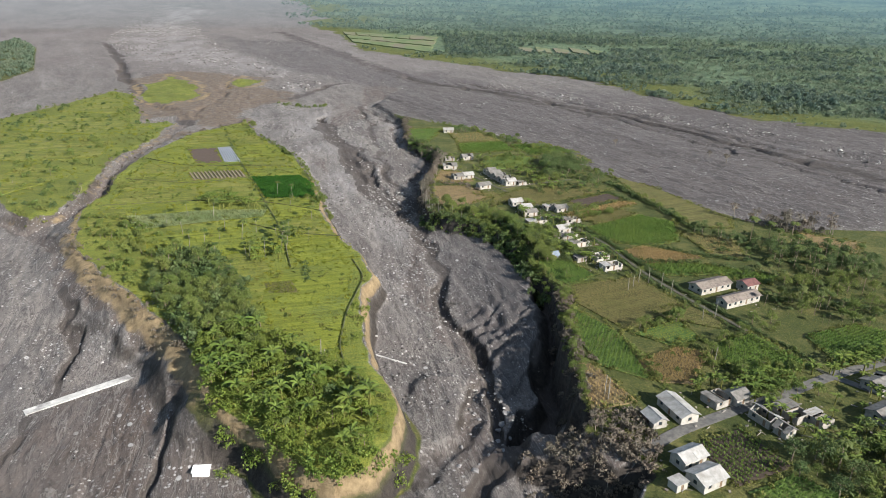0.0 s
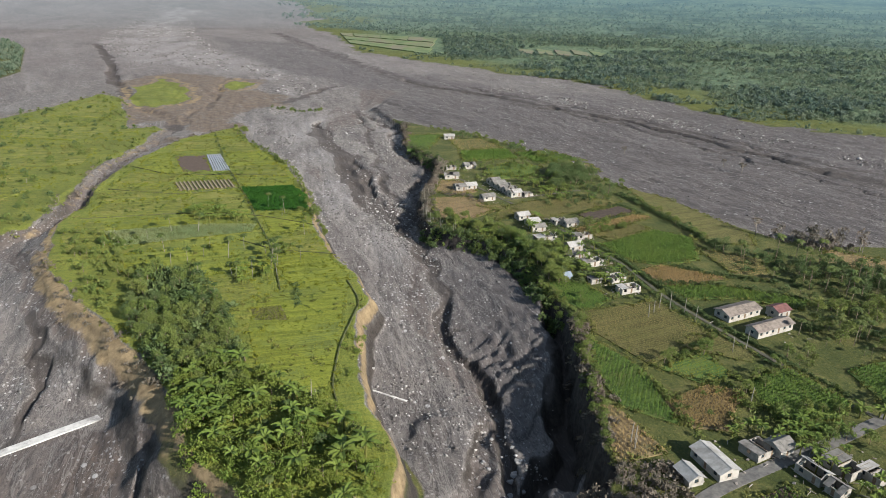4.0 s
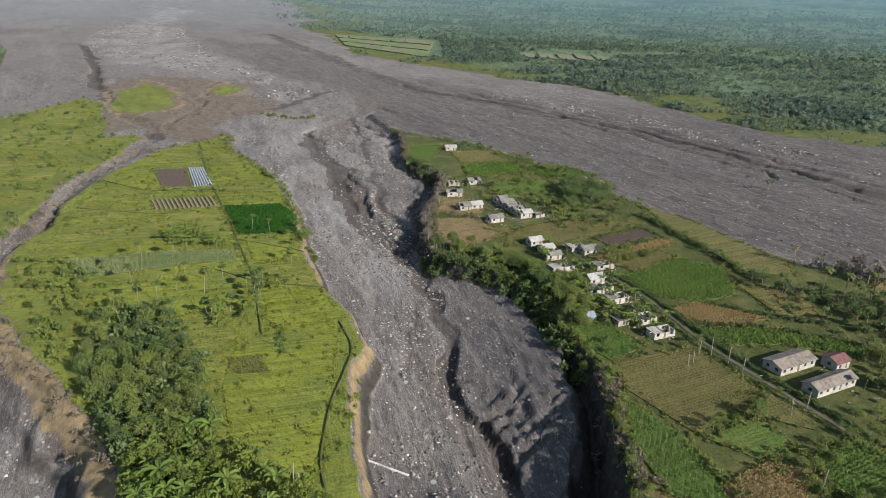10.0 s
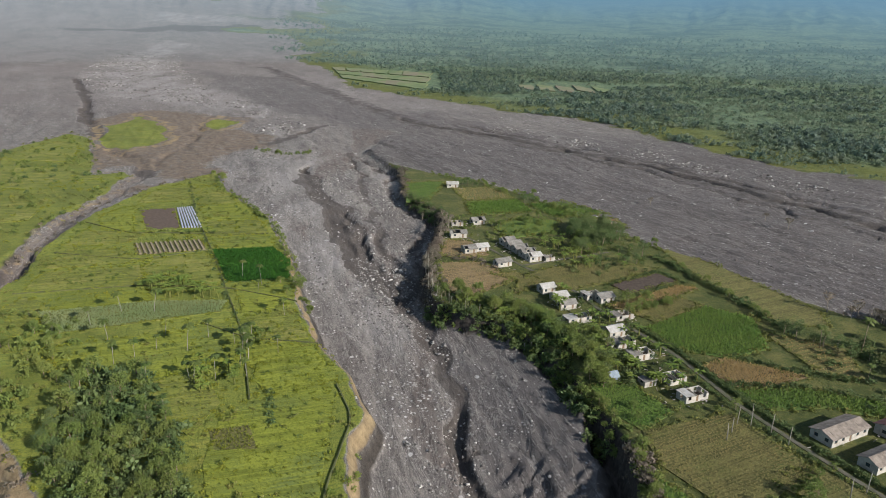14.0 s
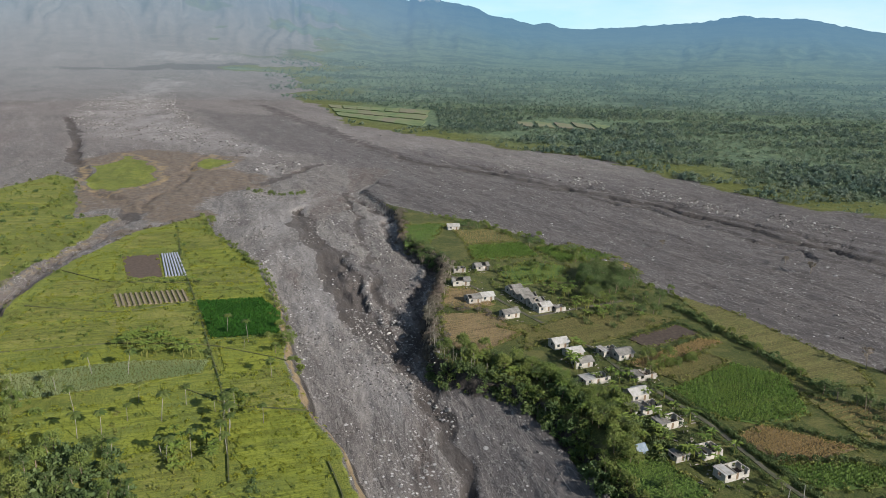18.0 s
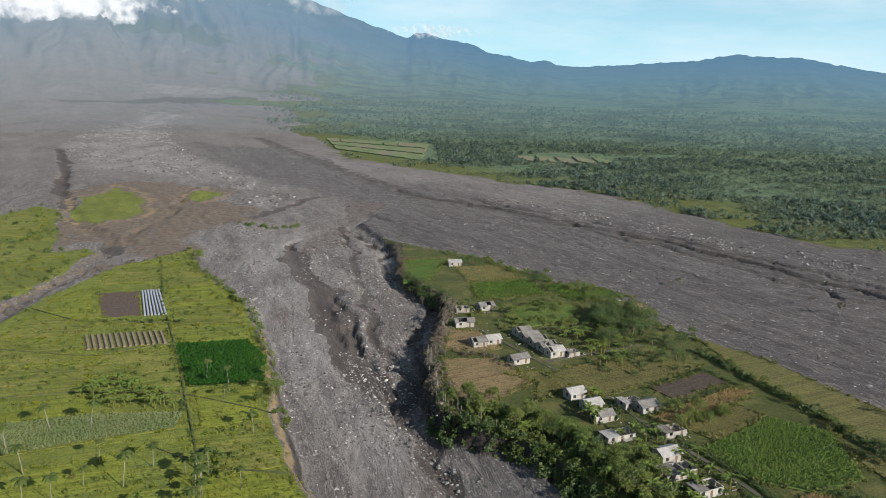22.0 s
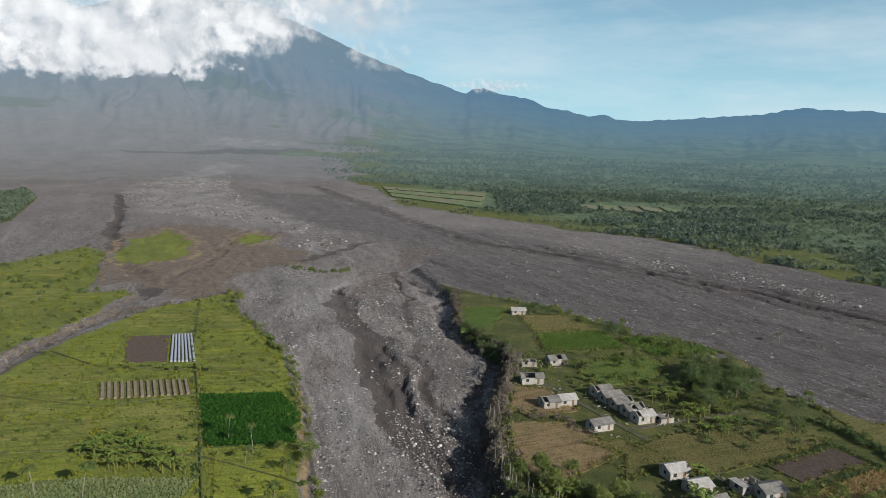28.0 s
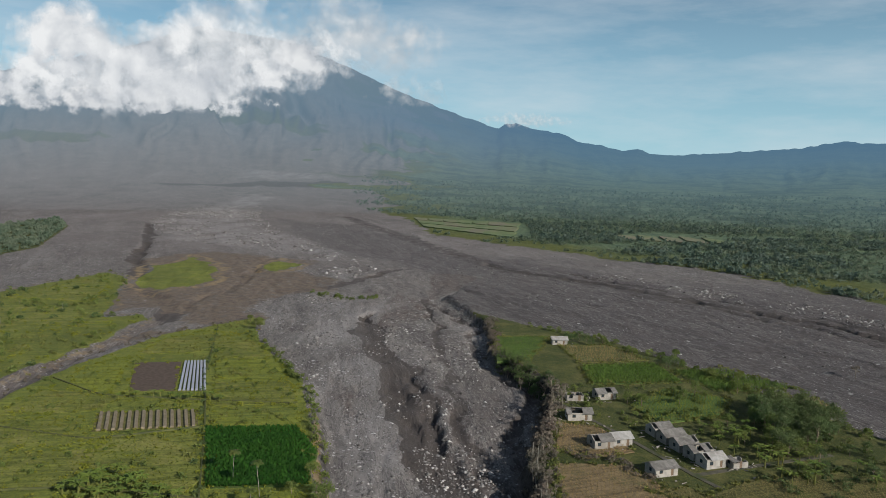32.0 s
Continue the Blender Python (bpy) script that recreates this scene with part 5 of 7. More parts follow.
# ---- houses ----
def wall_panel(length, high, thick, holes, gable=0.0):
    """A wall along x, from 0 to length, with its openings (x0, x1, z0, z1) cut through, as one shell."""
    xs = sorted({0.0, length, *(v for h in holes for v in h[:2])})
    zs = sorted({-0.6, high, *(v for h in holes for v in h[2:] if -0.6 < v < high)})
    solid = {(i, k) for i in range(len(xs) - 1) for k in range(len(zs) - 1)
             if not any(h[0] - 0.01 < (xs[i] + xs[i + 1]) / 2 < h[1] and h[2] < (zs[k] + zs[k + 1]) / 2 < h[3] for h in holes)}
    spots, faces = {}, []

    def at_corner(x, y, z):
        return spots.setdefault((round(x, 4), round(y, 4), round(z, 4)), len(spots))
    for i, k in solid:
        a, b, c, d = (xs[i], zs[k]), (xs[i + 1], zs[k]), (xs[i + 1], zs[k + 1]), (xs[i], zs[k + 1])
        for y, order in ((0.0, (a, b, c, d)), (thick, (d, c, b, a))):
            faces.append(tuple(at_corner(p[0], y, p[1]) for p in order))
        for (p, q), beside in (((b, a), (i, k - 1)), ((c, b), (i + 1, k)), ((d, c), (i, k + 1)), ((a, d), (i - 1, k))):
            if beside not in solid:
                faces.append((at_corner(p[0], 0, p[1]), at_corner(q[0], 0, q[1]), at_corner(q[0], thick, q[1]), at_corner(p[0], thick, p[1])))
    if gable:
        lo = [at_corner(x, y, high) for y in (0, thick) for x in (0, length)]
        up = [at_corner(length / 2, y, high + gable) for y in (0, thick)]
        faces += [(lo[0], lo[1], up[0]), (lo[3], lo[2], up[1]), (lo[1], lo[3], up[1], up[0]), (lo[0], up[0], up[1], lo[2])]
    return Build().add(list(spots), faces)


def window_frame(x0, x1, z0, z1, y0=0.06, y1=0.16, w=0.08):
    ring = [(x0, z0), (x1, z0), (x1, z1), (x0, z1), (x0 + w, z0 + w), (x1 - w, z0 + w), (x1 - w, z1 - w), (x0 + w, z1 - w)]
    v = [(x, y, z) for y in (y0, y1) for x, z in ring]
    f = []
    for k in range(4):
        m = (k + 1) % 4
        f += [(k, m, 4 + m, 4 + k), (8 + m, 8 + k, 12 + k, 12 + m), (m, k, 8 + k, 8 + m), (4 + k, 4 + m, 12 + m, 12 + k)]
    return Build().add(v, f)


def house(x, y, ang, length, width, high=2.8, style="gable", roof=None, wall=None, label="", rise=1.3, holes_seed=1):
    rng = np.random.default_rng(int(abs(x * 31 + y * 17)) + holes_seed)
    roof, wall = roof or M_ROOF, wall or M_WALL
    root = new("house")
    root.matrix_basis = pose(x, y, 0.15, 0, 0, ang)
    L, W, t, high, rise = length, width, 0.22, high * 0.86, rise * 0.85
    gable = rise if style == "gable" else 0.0
    sides = [((-L / 2, -W / 2), 0, L, 0.0, True), ((L / 2, W / 2), 180, L, 0.0, False), ((L / 2, -W / 2 + t), 90, W - 2 * t, gable, False), ((-L / 2, W / 2 - t), -90, W - 2 * t, gable, False)]
    for (px, py), turn, run, g, front in sides:
        holes, n = [], max(1, int(run / 2.8))
        for k in range(n):
            c = run * (k + 0.5) / n
            if front and k == n // 2:
                holes.append((c - 0.45, c + 0.45, 0.0, 2.0))
            elif run > 3:
                holes.append((c - 0.6, c + 0.6, 0.85, 2.0))
        m = Matrix.Translation((px, py, 0)) @ pose(0, 0, 0, 0, 0, turn)
        tall = high if style != "ruin" else high * rng.uniform(0.75, 1.0)
        w = part("wall", wall_panel(run, tall, t, holes, g), wall, root)
        w.matrix_basis = m
        for x0, x1, z0, z1 in holes:
            if z0 == 0:
                d = part("door", Build().box(x0, 0.08, 0, x1, 0.14, z1), M_DOOR, root)
            elif style == "ruin" and rng.random() < 0.7:
                continue
            else:
                d = part("window", window_frame(x0, x1, z0, z1), M_TIMBER, root)
                part("pane", Build().box(x0 + 0.07, 0.1, z0 + 0.07, x1 - 0.07, 0.12, z1 - 0.07), M_GLASS, d)
            d.matrix_basis = m
    if style == "ruin":
        # The dark soil colour stands in for shade inside the ruin.
        part("floor_slab", Build().box(-L / 2 + t, -W / 2 + t, -0.5, L / 2 - t, W / 2 - t, 0.25), M_SOIL, root, "floor buried under dark debris and ash")
        for k in range(1, max(2, int(L / 3))):
            cx = -L / 2 + L * k / max(2, int(L / 3))
            part("partition_wall", Build().box(cx - 0.08, -W / 2 + t, 0.25, cx + 0.08, W / 2 - t, high * rng.uniform(0.6, 0.95)), wall, root)
        for k in range(int(L / 1.3)):
            if rng.random() < 0.6:
                cx = -L / 2 + 0.5 + 1.3 * k
                part("rafter", Build().box(cx - 0.07, -W / 2, high * 0.98, cx + 0.07, W / 2 * rng.uniform(0.0, 1.0), high * 0.98 + 0.14), M_TIMBER, root, "bare roof timber")
        if rng.random() < 0.75:
            part("roof_sheet", Build().box(-L / 2 - 0.3, -W / 2 - 0.3, high, -L / 2 + L * rng.uniform(0.3, 0.5), W / 2 + 0.2, high + 0.08), roof, root, "remaining flat roof part under ash")
    elif style == "flat":
        part("roof", Build().box(-L / 2 - 0.3, -W / 2 - 0.3, high, L / 2 + 0.3, W / 2 + 0.3, high + 0.16), roof, root)
    else:
        over, n = 0.5, max(3, int(L / 1.6))
        run = math.hypot(W / 2 + over, rise * (W / 2 + over) / (W / 2))
        tilt = math.degrees(math.atan2(rise, W / 2))
        sheet = (L + 2 * over) / n
        me = Build().box(0, 0, 0, sheet - 0.03, run, 0.07).make("roof_sheet", roof)
        for s in (0, 1):
            for k in range(n):
                if style == "gable" and label.startswith("damaged") and rng.random() < 0.34:
                    continue
                ob = part("roof_sheet", me, None, root)
                m = pose(0, 0, high + rise + 0.02 + 0.02 * (k % 2), 0, 0, 180 * s) @ Matrix.Translation((-L / 2 - over + sheet * k, 0, 0)) @ pose(0, 0, 0, -tilt, 0, 0)
                ob.matrix_basis = m
        part("ridge_cap", Build().box(-L / 2 - over, -0.16, high + rise + 0.02, L / 2 + over, 0.16, high + rise + 0.13), roof, root)
    tagged(root, label, "house", "village houses")
    return root


PALE = "pale metal-roofed village house with plastered walls"
GREY = "ash-grey gabled village house with plastered walls"
HURT = "damaged village house with holes in its grey roof"
RUIN = "roofless ruined house with ash-stained white walls"
HOUSES = [
    (66.8, 172, -70, 11, 5.6, 3.0, "gable", M_ROOF_WHITE, M_WALL, PALE), (59, 167, -70, 5.5, 4.2, 2.6, "gable", M_ROOF_WHITE, M_WALL, PALE),
    (63, 150, 29, 7.5, 5, 3.4, "gable", M_ROOF_WHITE, M_WALL, PALE), (65, 142.6, 29, 7.5, 6, 3.0, "gable", M_ROOF_WHITE, M_WALL, PALE), (57.6, 140.6, 29, 3.5, 3, 2.4, "flat", M_ROOF_WHITE, M_WALL, "small pale lean-to shed beside a house"),
    (80, 178, 29, 7, 6, 2.8, "ruin", M_ROOF, M_WALL_RAW, RUIN), (86, 179, 29, 5.5, 5, 2.8, "gable", M_ROOF, M_WALL, GREY),
    (90, 169, -62, 7, 4.6, 2.8, "gable", M_ROOF_WHITE, M_WALL_RAW, HURT), (93, 163, -62, 4, 4, 2.6, "gable", M_ROOF, M_WALL_RAW, HURT),
    (99, 172, -62, 8, 6, 2.8, "ruin", M_ROOF, M_WALL_RAW, RUIN), (105, 169, -62, 6, 5, 2.6, "ruin", M_ROOF_WHITE, M_WALL_RAW, RUIN),
    (133, 188, 29, 10, 7, 2.8, "gable", M_ROOF, M_WALL_RAW, HURT), (125, 172, 29, 9, 6, 2.8, "gable", M_ROOF, M_WALL_RAW, GREY), (143, 183, 29, 8, 6, 2.8, "gable", M_ROOF, M_WALL_RAW, GREY),
    (105, 258, 27, 15.5, 6.8, 3.0, "gable", M_ROOF_TAN, M_WALL, "long school-like house under a tan tiled roof"), (120, 259, 27, 6, 5.5, 3.2, "gable", M_ROOF_RED, M_WALL, "small house under a dark red tiled roof"), (111.5, 246, 27, 17, 5.4, 3.0, "gable", M_ROOF_TAN, M_WALL, "long white-walled house under a grey-tan roof"),
    (37.5, 360, 23, 6, 5, 3.0, "gable", M_ROOF_WHITE, M_WALL, PALE), (41.5, 352, 23, 6, 5, 2.6, "gable", M_ROOF_WHITE, M_WALL, PALE), (43, 343.5, 23, 7, 4, 2.6, "gable", M_ROOF, M_WALL, HURT), (45, 331, 23, 10, 4.5, 2.6, "ruin", M_ROOF_WHITE, M_WALL, RUIN),
    (55, 354.5, 23, 7, 5, 2.6, "ruin", M_ROOF_WHITE, M_WALL, RUIN), (59.5, 351.5, 23, 6.5, 5.5, 2.8, "gable", M_ROOF, M_WALL, GREY), (62.5, 335, 23, 8, 5, 2.4, "ruin", M_ROOF, M_WALL_RAW, RUIN),
    (56, 319.5, 23, 6.5, 5, 3.2, "gable", M_ROOF_WHITE, M_WALL, PALE), (56, 311, 23, 10.5, 5, 2.8, "ruin", M_ROOF, M_WALL, RUIN), (61, 302.5, 23, 8.5, 4.6, 2.8, "ruin", M_ROOF, M_WALL, RUIN),
    (67.5, 287, 23, 6.5, 5, 2.8, "ruin", M_ROOF, M_WALL, RUIN), (70, 276.5, 23, 8.5, 4.4, 2.8, "ruin", M_ROOF_WHITE, M_WALL, RUIN), (47.8, 286, 23, 2.6, 2.6, 2.6, "gable", M_BLUE, M_BLUE, "tiny blue sheet-metal hut"), (58.5, 284.5, 23, 4.5, 3.5, 2.2, "flat", M_ROOF, M_WALL_RAW, "low ash-grey flat-roofed shed"),
    (2, 535, 8, 7, 4.5, 2.8, "gable", M_ROOF_WHITE, M_WALL, PALE), (3, 451, 8, 6, 4, 2.8, "ruin", M_ROOF, M_WALL_RAW, RUIN), (3, 431, 8, 8, 5, 2.8, "gable", M_ROOF, M_WALL, HURT), (14, 455, 20, 7, 5, 2.8, "gable", M_ROOF, M_WALL_RAW, HURT),
    (7.5, 407.5, 20, 6, 5.5, 2.8, "gable", M_ROOF, M_WALL_RAW, HURT), (13.5, 410.5, 20, 6, 5, 2.8, "gable", M_ROOF_WHITE, M_WALL, PALE), (22, 390.5, 25, 7, 5, 2.6, "gable", M_ROOF, M_WALL, GREY),
    (27, 421, 25, 6.5, 4.8, 3.0, "gable", M_ROOF, M_WALL_RAW, HURT), (29.5, 415.4, 25, 7, 4.8, 3.0, "gable", M_ROOF, M_WALL_RAW, GREY), (32.2, 409.8, 25, 7, 4.8, 3.0, "gable", M_ROOF, M_WALL_RAW, HURT), (35, 404.2, 25, 7, 4.8, 3.0, "gable", M_ROOF, M_WALL_RAW, HURT), (37, 398.4, 25, 6.5, 4.8, 3.0, "gable", M_ROOF_WHITE, M_WALL, HURT), (44, 399, 25, 5, 4, 2.4, "ruin", M_ROOF, M_WALL_RAW, RUIN),
]
for h in HOUSES:
    house(*h)


def debris():
    """Broken timber and masonry scattered round the damaged houses."""
    rng = np.random.default_rng(77)
    b = Build()
    for h in HOUSES:
        n = 26 if h[6] == "ruin" or h[9] == HURT else 7
        for k in range(n):
            x, y = h[0] + rng.normal() * h[3] * 0.55, h[1] + rng.normal() * h[4] * 0.7
            m = pose(x, y, 0.3, rng.uniform(-20, 20), rng.uniform(-20, 20), rng.uniform(0, 360))
            l, w = (rng.uniform(0.8, 2.2), 0.1) if rng.random() < 0.5 else (rng.uniform(0.3, 0.9), rng.uniform(0.3, 0.7))
            b.box(-l / 2, -w / 2, -0.12, l / 2, w / 2, 0.12, m)
    tagged(new("debris", b.make("debris", M_RUBBLE)), "broken timber and masonry lying round the ruined houses", "debris", kind="stuff")


debris()


# ---- weirs and blocks in the river bed ----
def weir(ax, ay, bx, by, wide, tall, pieces):
    root = new("weir")
    d = math.hypot(bx - ax, by - ay)
    turn = math.degrees(math.atan2(by - ay, bx - ax))
    z = WEIR_Z + tall
    root.matrix_basis = pose(ax, ay, z, 0, 0, turn)
    me = Build().add([(0, -wide / 2, -5), (d / pieces - 0.04, -wide / 2, -5), (d / pieces - 0.04, wide / 2, -5), (0, wide / 2, -5), (0, -wide * 0.36, 0), (d / pieces - 0.04, -wide * 0.36, 0), (d / pieces - 0.04, wide * 0.36, 0), (0, wide * 0.36, 0)],
                     [(3, 2, 1, 0), (4, 5, 6, 7), (0, 1, 5, 4), (1, 2, 6, 5), (2, 3, 7, 6), (3, 0, 4, 7)]).make("slab", M_CONCRETE)
    for k in range(pieces):
        ob = part("slab", me, None, root)
        ob.matrix_basis = Matrix.Translation((d * k / pieces, 0, 0))
    tagged(root, "pale concrete river weir half buried in ash", "weir")


weir(-126.1, 184.1, -97, 211.2, 4.4, 0.3, 9)
weir(-23.7, 224.3, -11.7, 218.2, 1.0, 0.2, 4)
b = Build().box(-2.2, -1.4, -1.5, 2.2, 1.4, 1.1).box(-2.4, -1.6, 1.1, 2.4, 1.6, 1.35)
ob = new("concrete_block", b.make("concrete_block", M_CHALK))
ob.matrix_basis = at(-63.7, 157.9, 8)
tagged(ob, "white box-shaped concrete block lying in the ash", "block")


# ---- trees and shrubs ----
DARK_STAND = [(62, 448), (80, 455), (88, 436), (80, 424), (63, 414)]
R2 = np.random.default_rng(21)
LUSH = Kind([broad_tree(R2, h, r, M_LEAF_LUSH, M_BARK) for h, r in ((5.5, 2.8), (6.5, 3.2), (5.0, 2.6))], "bright green leafy tree in a dense thicket", "tree", "thicket trees", 50)
BROAD = Kind([broad_tree(R2, h, r, M_LEAF, M_BARK) for h, r in ((7, 2.8), (6, 2.5), (8, 3.0))], "green broadleaf tree among the fields", "tree", "farm trees", 130)
DARK = Kind([broad_tree(R2, h, r, M_LEAF_DARK, M_BARK) for h, r in ((8, 3.2), (9.5, 3.4), (7, 2.8))], "tall dark green broadleaf tree", "tree", "dark trees", 90)
DEAD = Kind([broad_tree(R2, h, r, M_ASHY, M_DEAD, True) for h, r in ((6, 2.2), (7.5, 2.4), (5, 2.0))], "withered tree with bare ash-grey branches", "tree", "withered trees", 40)
PALMS = Kind([palm_tree(R2, h, M_PALE, M_PALM, 15, 2.2) for h in (8.5, 10, 7.5)], "tall thin palm with a pale trunk", "palm", "plateau palms")
COCO = Kind([palm_tree(R2, h, M_BARK, M_PALM, 18, 2.3) for h in (8, 9.5, 7)], "coconut palm with a full crown", "palm", "coconut palms")
BANANA = Kind([banana_plant(R2, M_BANANA) for _ in range(3)], "banana plant with broad arching leaves", "banana plant", "banana plants")


def shrubs(models, label, group):
    obs = [new("shrub", m) for m in models]
    return Kind(obs, label, "shrub", group, 75)


SHRUB = shrubs([bush_mesh("shrub", R2, r, h, M_LEAF, 13, 7, 0.3) for r, h in ((1.3, 1.5), (1.0, 1.2), (1.6, 1.6))], "low green shrub in the grass", "green shrubs")
SHRUB_LUSH = shrubs([bush_mesh("shrub", R2, r, h, M_LEAF_LUSH, 14, 8, 0.34) for r, h in ((1.8, 2.0), (2.2, 2.3))], "bright green shrub on the bank", "bank shrubs")
SHRUB_DARK = shrubs([bush_mesh("shrub", R2, r, h, M_LEAF_DARK, 13, 7, 0.3) for r, h in ((1.2, 1.4), (1.6, 1.8))], "dark green shrub in a hedge", "hedge shrubs")
SHRUB_ASH = shrubs([bush_mesh("shrub", R2, r, h, M_ASHY, 12, 7, 0.3) for r, h in ((1.3, 1.3), (1.7, 1.6))], "brown shrub covered with grey ash", "ashy shrubs")

TIP = [(-72, 222), (-50, 204), (-33, 196), (-19, 180), (-15, 160), (-24, 147), (-40, 154), (-55, 168), (-68, 182), (-78, 200)]
GROVE = [(-118, 284), (-100, 284), (-76, 250), (-66, 222), (-80, 204), (-96, 226), (-112, 246)]
LUSH.plant(spaced(in_poly(TIP, 260), 2.9), 0.55, 1.0)
SHRUB_LUSH.plant(spaced(in_poly([(x, y - 4) for x, y in TIP], 200), 2.4), 0.8, 1.3)
SHRUB_LUSH.plant(on_line([(-66, 172), (-52, 160), (-40, 149), (-28, 141), (-17, 146), (-11, 160)], 1.6, 2.2), 0.7, 1.2)
BANANA.plant(spaced(in_poly(TIP, 70), 3.0), 1.2, 1.8)
COCO.plant(in_poly(TIP, 5), 0.55, 0.7)
DARK.plant(spaced(in_poly(TIP, 30), 6.0), 0.5, 0.7)
DARK.plant(spaced(in_poly(GROVE, 150), 3.0), 0.6, 1.0)
SHRUB_DARK.plant(spaced(in_poly([(-112, 282), (-96, 282), (-74, 248), (-62, 218), (-54, 200), (-66, 192), (-82, 206), (-98, 228), (-110, 250)], 340), 1.5), 0.8, 1.7)
SHRUB_ASH.plant(spaced(in_poly([(-98, 232), (-90, 232), (-78, 208), (-84, 202)], 50), 1.6), 0.7, 1.3)
BROAD.plant(spaced(in_poly(GROVE, 80), 3.6), 0.6, 1.0)
BROAD.plant(spaced(in_poly([(-110, 250), (-92, 228), (-74, 200), (-60, 190), (-52, 206), (-70, 232), (-84, 258)], 80), 3.6), 0.6, 0.95)
SHRUB.plant(in_poly([(-172, 326), (-140, 330), (-120, 290), (-105, 262), (-118, 248), (-150, 285)], 90), 0.7, 1.5)
BROAD.plant(in_poly([(-172, 326), (-150, 330), (-122, 290), (-118, 255), (-150, 285)], 22), 0.45, 0.75)
SHRUB_LUSH.plant(in_poly([(-45, 205), (-30, 196), (-22, 215), (-26, 250), (-31, 250), (-35, 215)], 14), 0.4, 0.7)
# field ditch and borders of the western terrace
SHRUB_DARK.plant(on_line([(-165, 533), (-137, 457), (-111, 397), (-93, 354), (-79, 322), (-71, 303)], 5.0, 0.7), 0.4, 0.8)
SHRUB.plant(on_line([(-150, 530), (-120, 490), (-90, 440), (-75, 400), (-64, 360), (-54, 335)], 3.6, 1.6), 0.6, 1.4)
BROAD.plant([(-150, 545), (-146, 540), (-155, 550), (-143, 532), (-150, 535), (-70, 372), (-66, 362), (-67, 350), (-64, 366), (-72, 362), (-63, 356)], 0.5, 0.75)
BANANA.plant(spaced(in_poly([(-122, 366), (-100, 356), (-88, 345), (-112, 344), (-128, 352)], 90), 2.0), 0.8, 1.2)
BANANA.plant(in_poly([(-80, 272), (-66, 275), (-70, 300), (-86, 290)], 16) , 0.8, 1.2)
BANANA.plant(on_line([(-150, 418), (-150, 425), (-118, 425)], 3.0, 1.0), 0.7, 1.0)
PALMS.plant([(-101, 311), (-83, 281), (-75, 281), (-71, 303), (-68, 293), (-81, 279), (-76, 306), (-100, 300), (-72, 301), (-89, 367), (-79, 359), (-69, 297), (-73, 308), (-70, 306), (-90, 300), (-118, 305), (-96, 280), (-130, 318), (-146, 322), (-64, 330), (-58, 333), (-79, 352), (-112, 330), (-60, 300), (-66, 283), (-86, 310), (-70, 290), (-110, 290), (-104, 292), (-84, 262), (-124, 330)], 0.75, 1.15)
SHRUB.plant(spaced(in_poly([(-66, 303), (-64, 318), (-74, 320), (-78, 300)], 20), 1.6), 0.6, 1.1)
SHRUB_DARK.plant([(-55, 266), (-54, 262), (-53, 258), (-56, 270), (-57, 274)], 0.8, 1.3)
SHRUB.plant(open_ground(in_poly([(-190, 440), (-150, 500), (-115, 470), (-80, 420), (-70, 350), (-150, 345), (-178, 360)], 190)), 0.3, 0.9)
SHRUB.plant(in_poly([(-120, 300), (-60, 320), (-40, 280), (-38, 220), (-60, 225), (-90, 275)], 60), 0.25, 0.6)
SHRUB_DARK.plant(in_poly(WEST2, 110), 0.6, 1.8)
SHRUB.plant(in_poly(WEST2, 160), 0.7, 1.8)
PALMS.plant(in_poly(WEST2, 26), 0.5, 0.8)
DEAD.plant(on_line([(-205, 430), (-196, 390), (-188, 345)], 6, 2), 0.6, 0.9)
SHRUB_ASH.plant(on_line([(-175, 312), (-150, 274), (-125, 246), (-100, 222), (-84, 202)], 2.6, 2.5), 0.6, 1.2)
SHRUB_ASH.plant(on_line([(-165, 545), (-184, 512), (-196, 470), (-200, 430), (-188, 380)], 5, 2.5), 0.4, 0.9)
SHRUB.plant(on_line([(-150, 640), (-120, 625), (-105, 640)], 2, 2), 0.6, 1.2)
# the eastern terrace: the wooded edge over the gorge
BROAD.plant(spaced(on_line([(-5, 357), (6, 347), (29, 332), (41, 310), (45, 282)], 0.9, 2.4), 2.2), 0.5, 0.9)
BANANA.plant(on_line([(6, 346), (26, 334), (40, 312), (44, 288)], 2.4, 3), 0.8, 1.2)
SHRUB.plant(on_line([(-2, 346), (22, 330), (34, 304), (39, 272), (46, 250), (45, 222), (43, 200)], 1.5, 1.6), 0.7, 1.4)
SHRUB_ASH.plant(on_line([(45, 250), (44, 222), (42, 199), (42, 180)], 1.1, 1.6), 0.7, 1.4)
BROAD.plant(spaced(on_line([(38, 290), (42, 262), (46, 246), (45, 222), (43, 200), (43, 178)], 2.2, 1.2), 1.8), 0.3, 0.55)
DEAD.plant(spaced(on_line([(45, 248), (44, 222), (42, 199)], 4.0, 1.2), 2.2), 0.4, 0.7)
BROAD.plant(spaced(in_poly([(36, 322), (50, 320), (52, 300), (44, 280), (42, 300)], 50), 2.6), 0.45, 0.8)
BANANA.plant(in_poly([(46, 322), (54, 300), (64, 284), (54, 282), (46, 300)], 26), 0.8, 1.2)
DEAD.plant(spaced(on_line([(-14, 480), (-4, 466), (-2, 446), (-6, 425)], 1.2, 2.6), 2.0), 0.6, 1.0)
DEAD.plant(spaced(on_line([(-6, 425), (-10, 405), (-11, 385), (-8, 362)], 1.6, 2.0), 1.8), 0.35, 0.7)
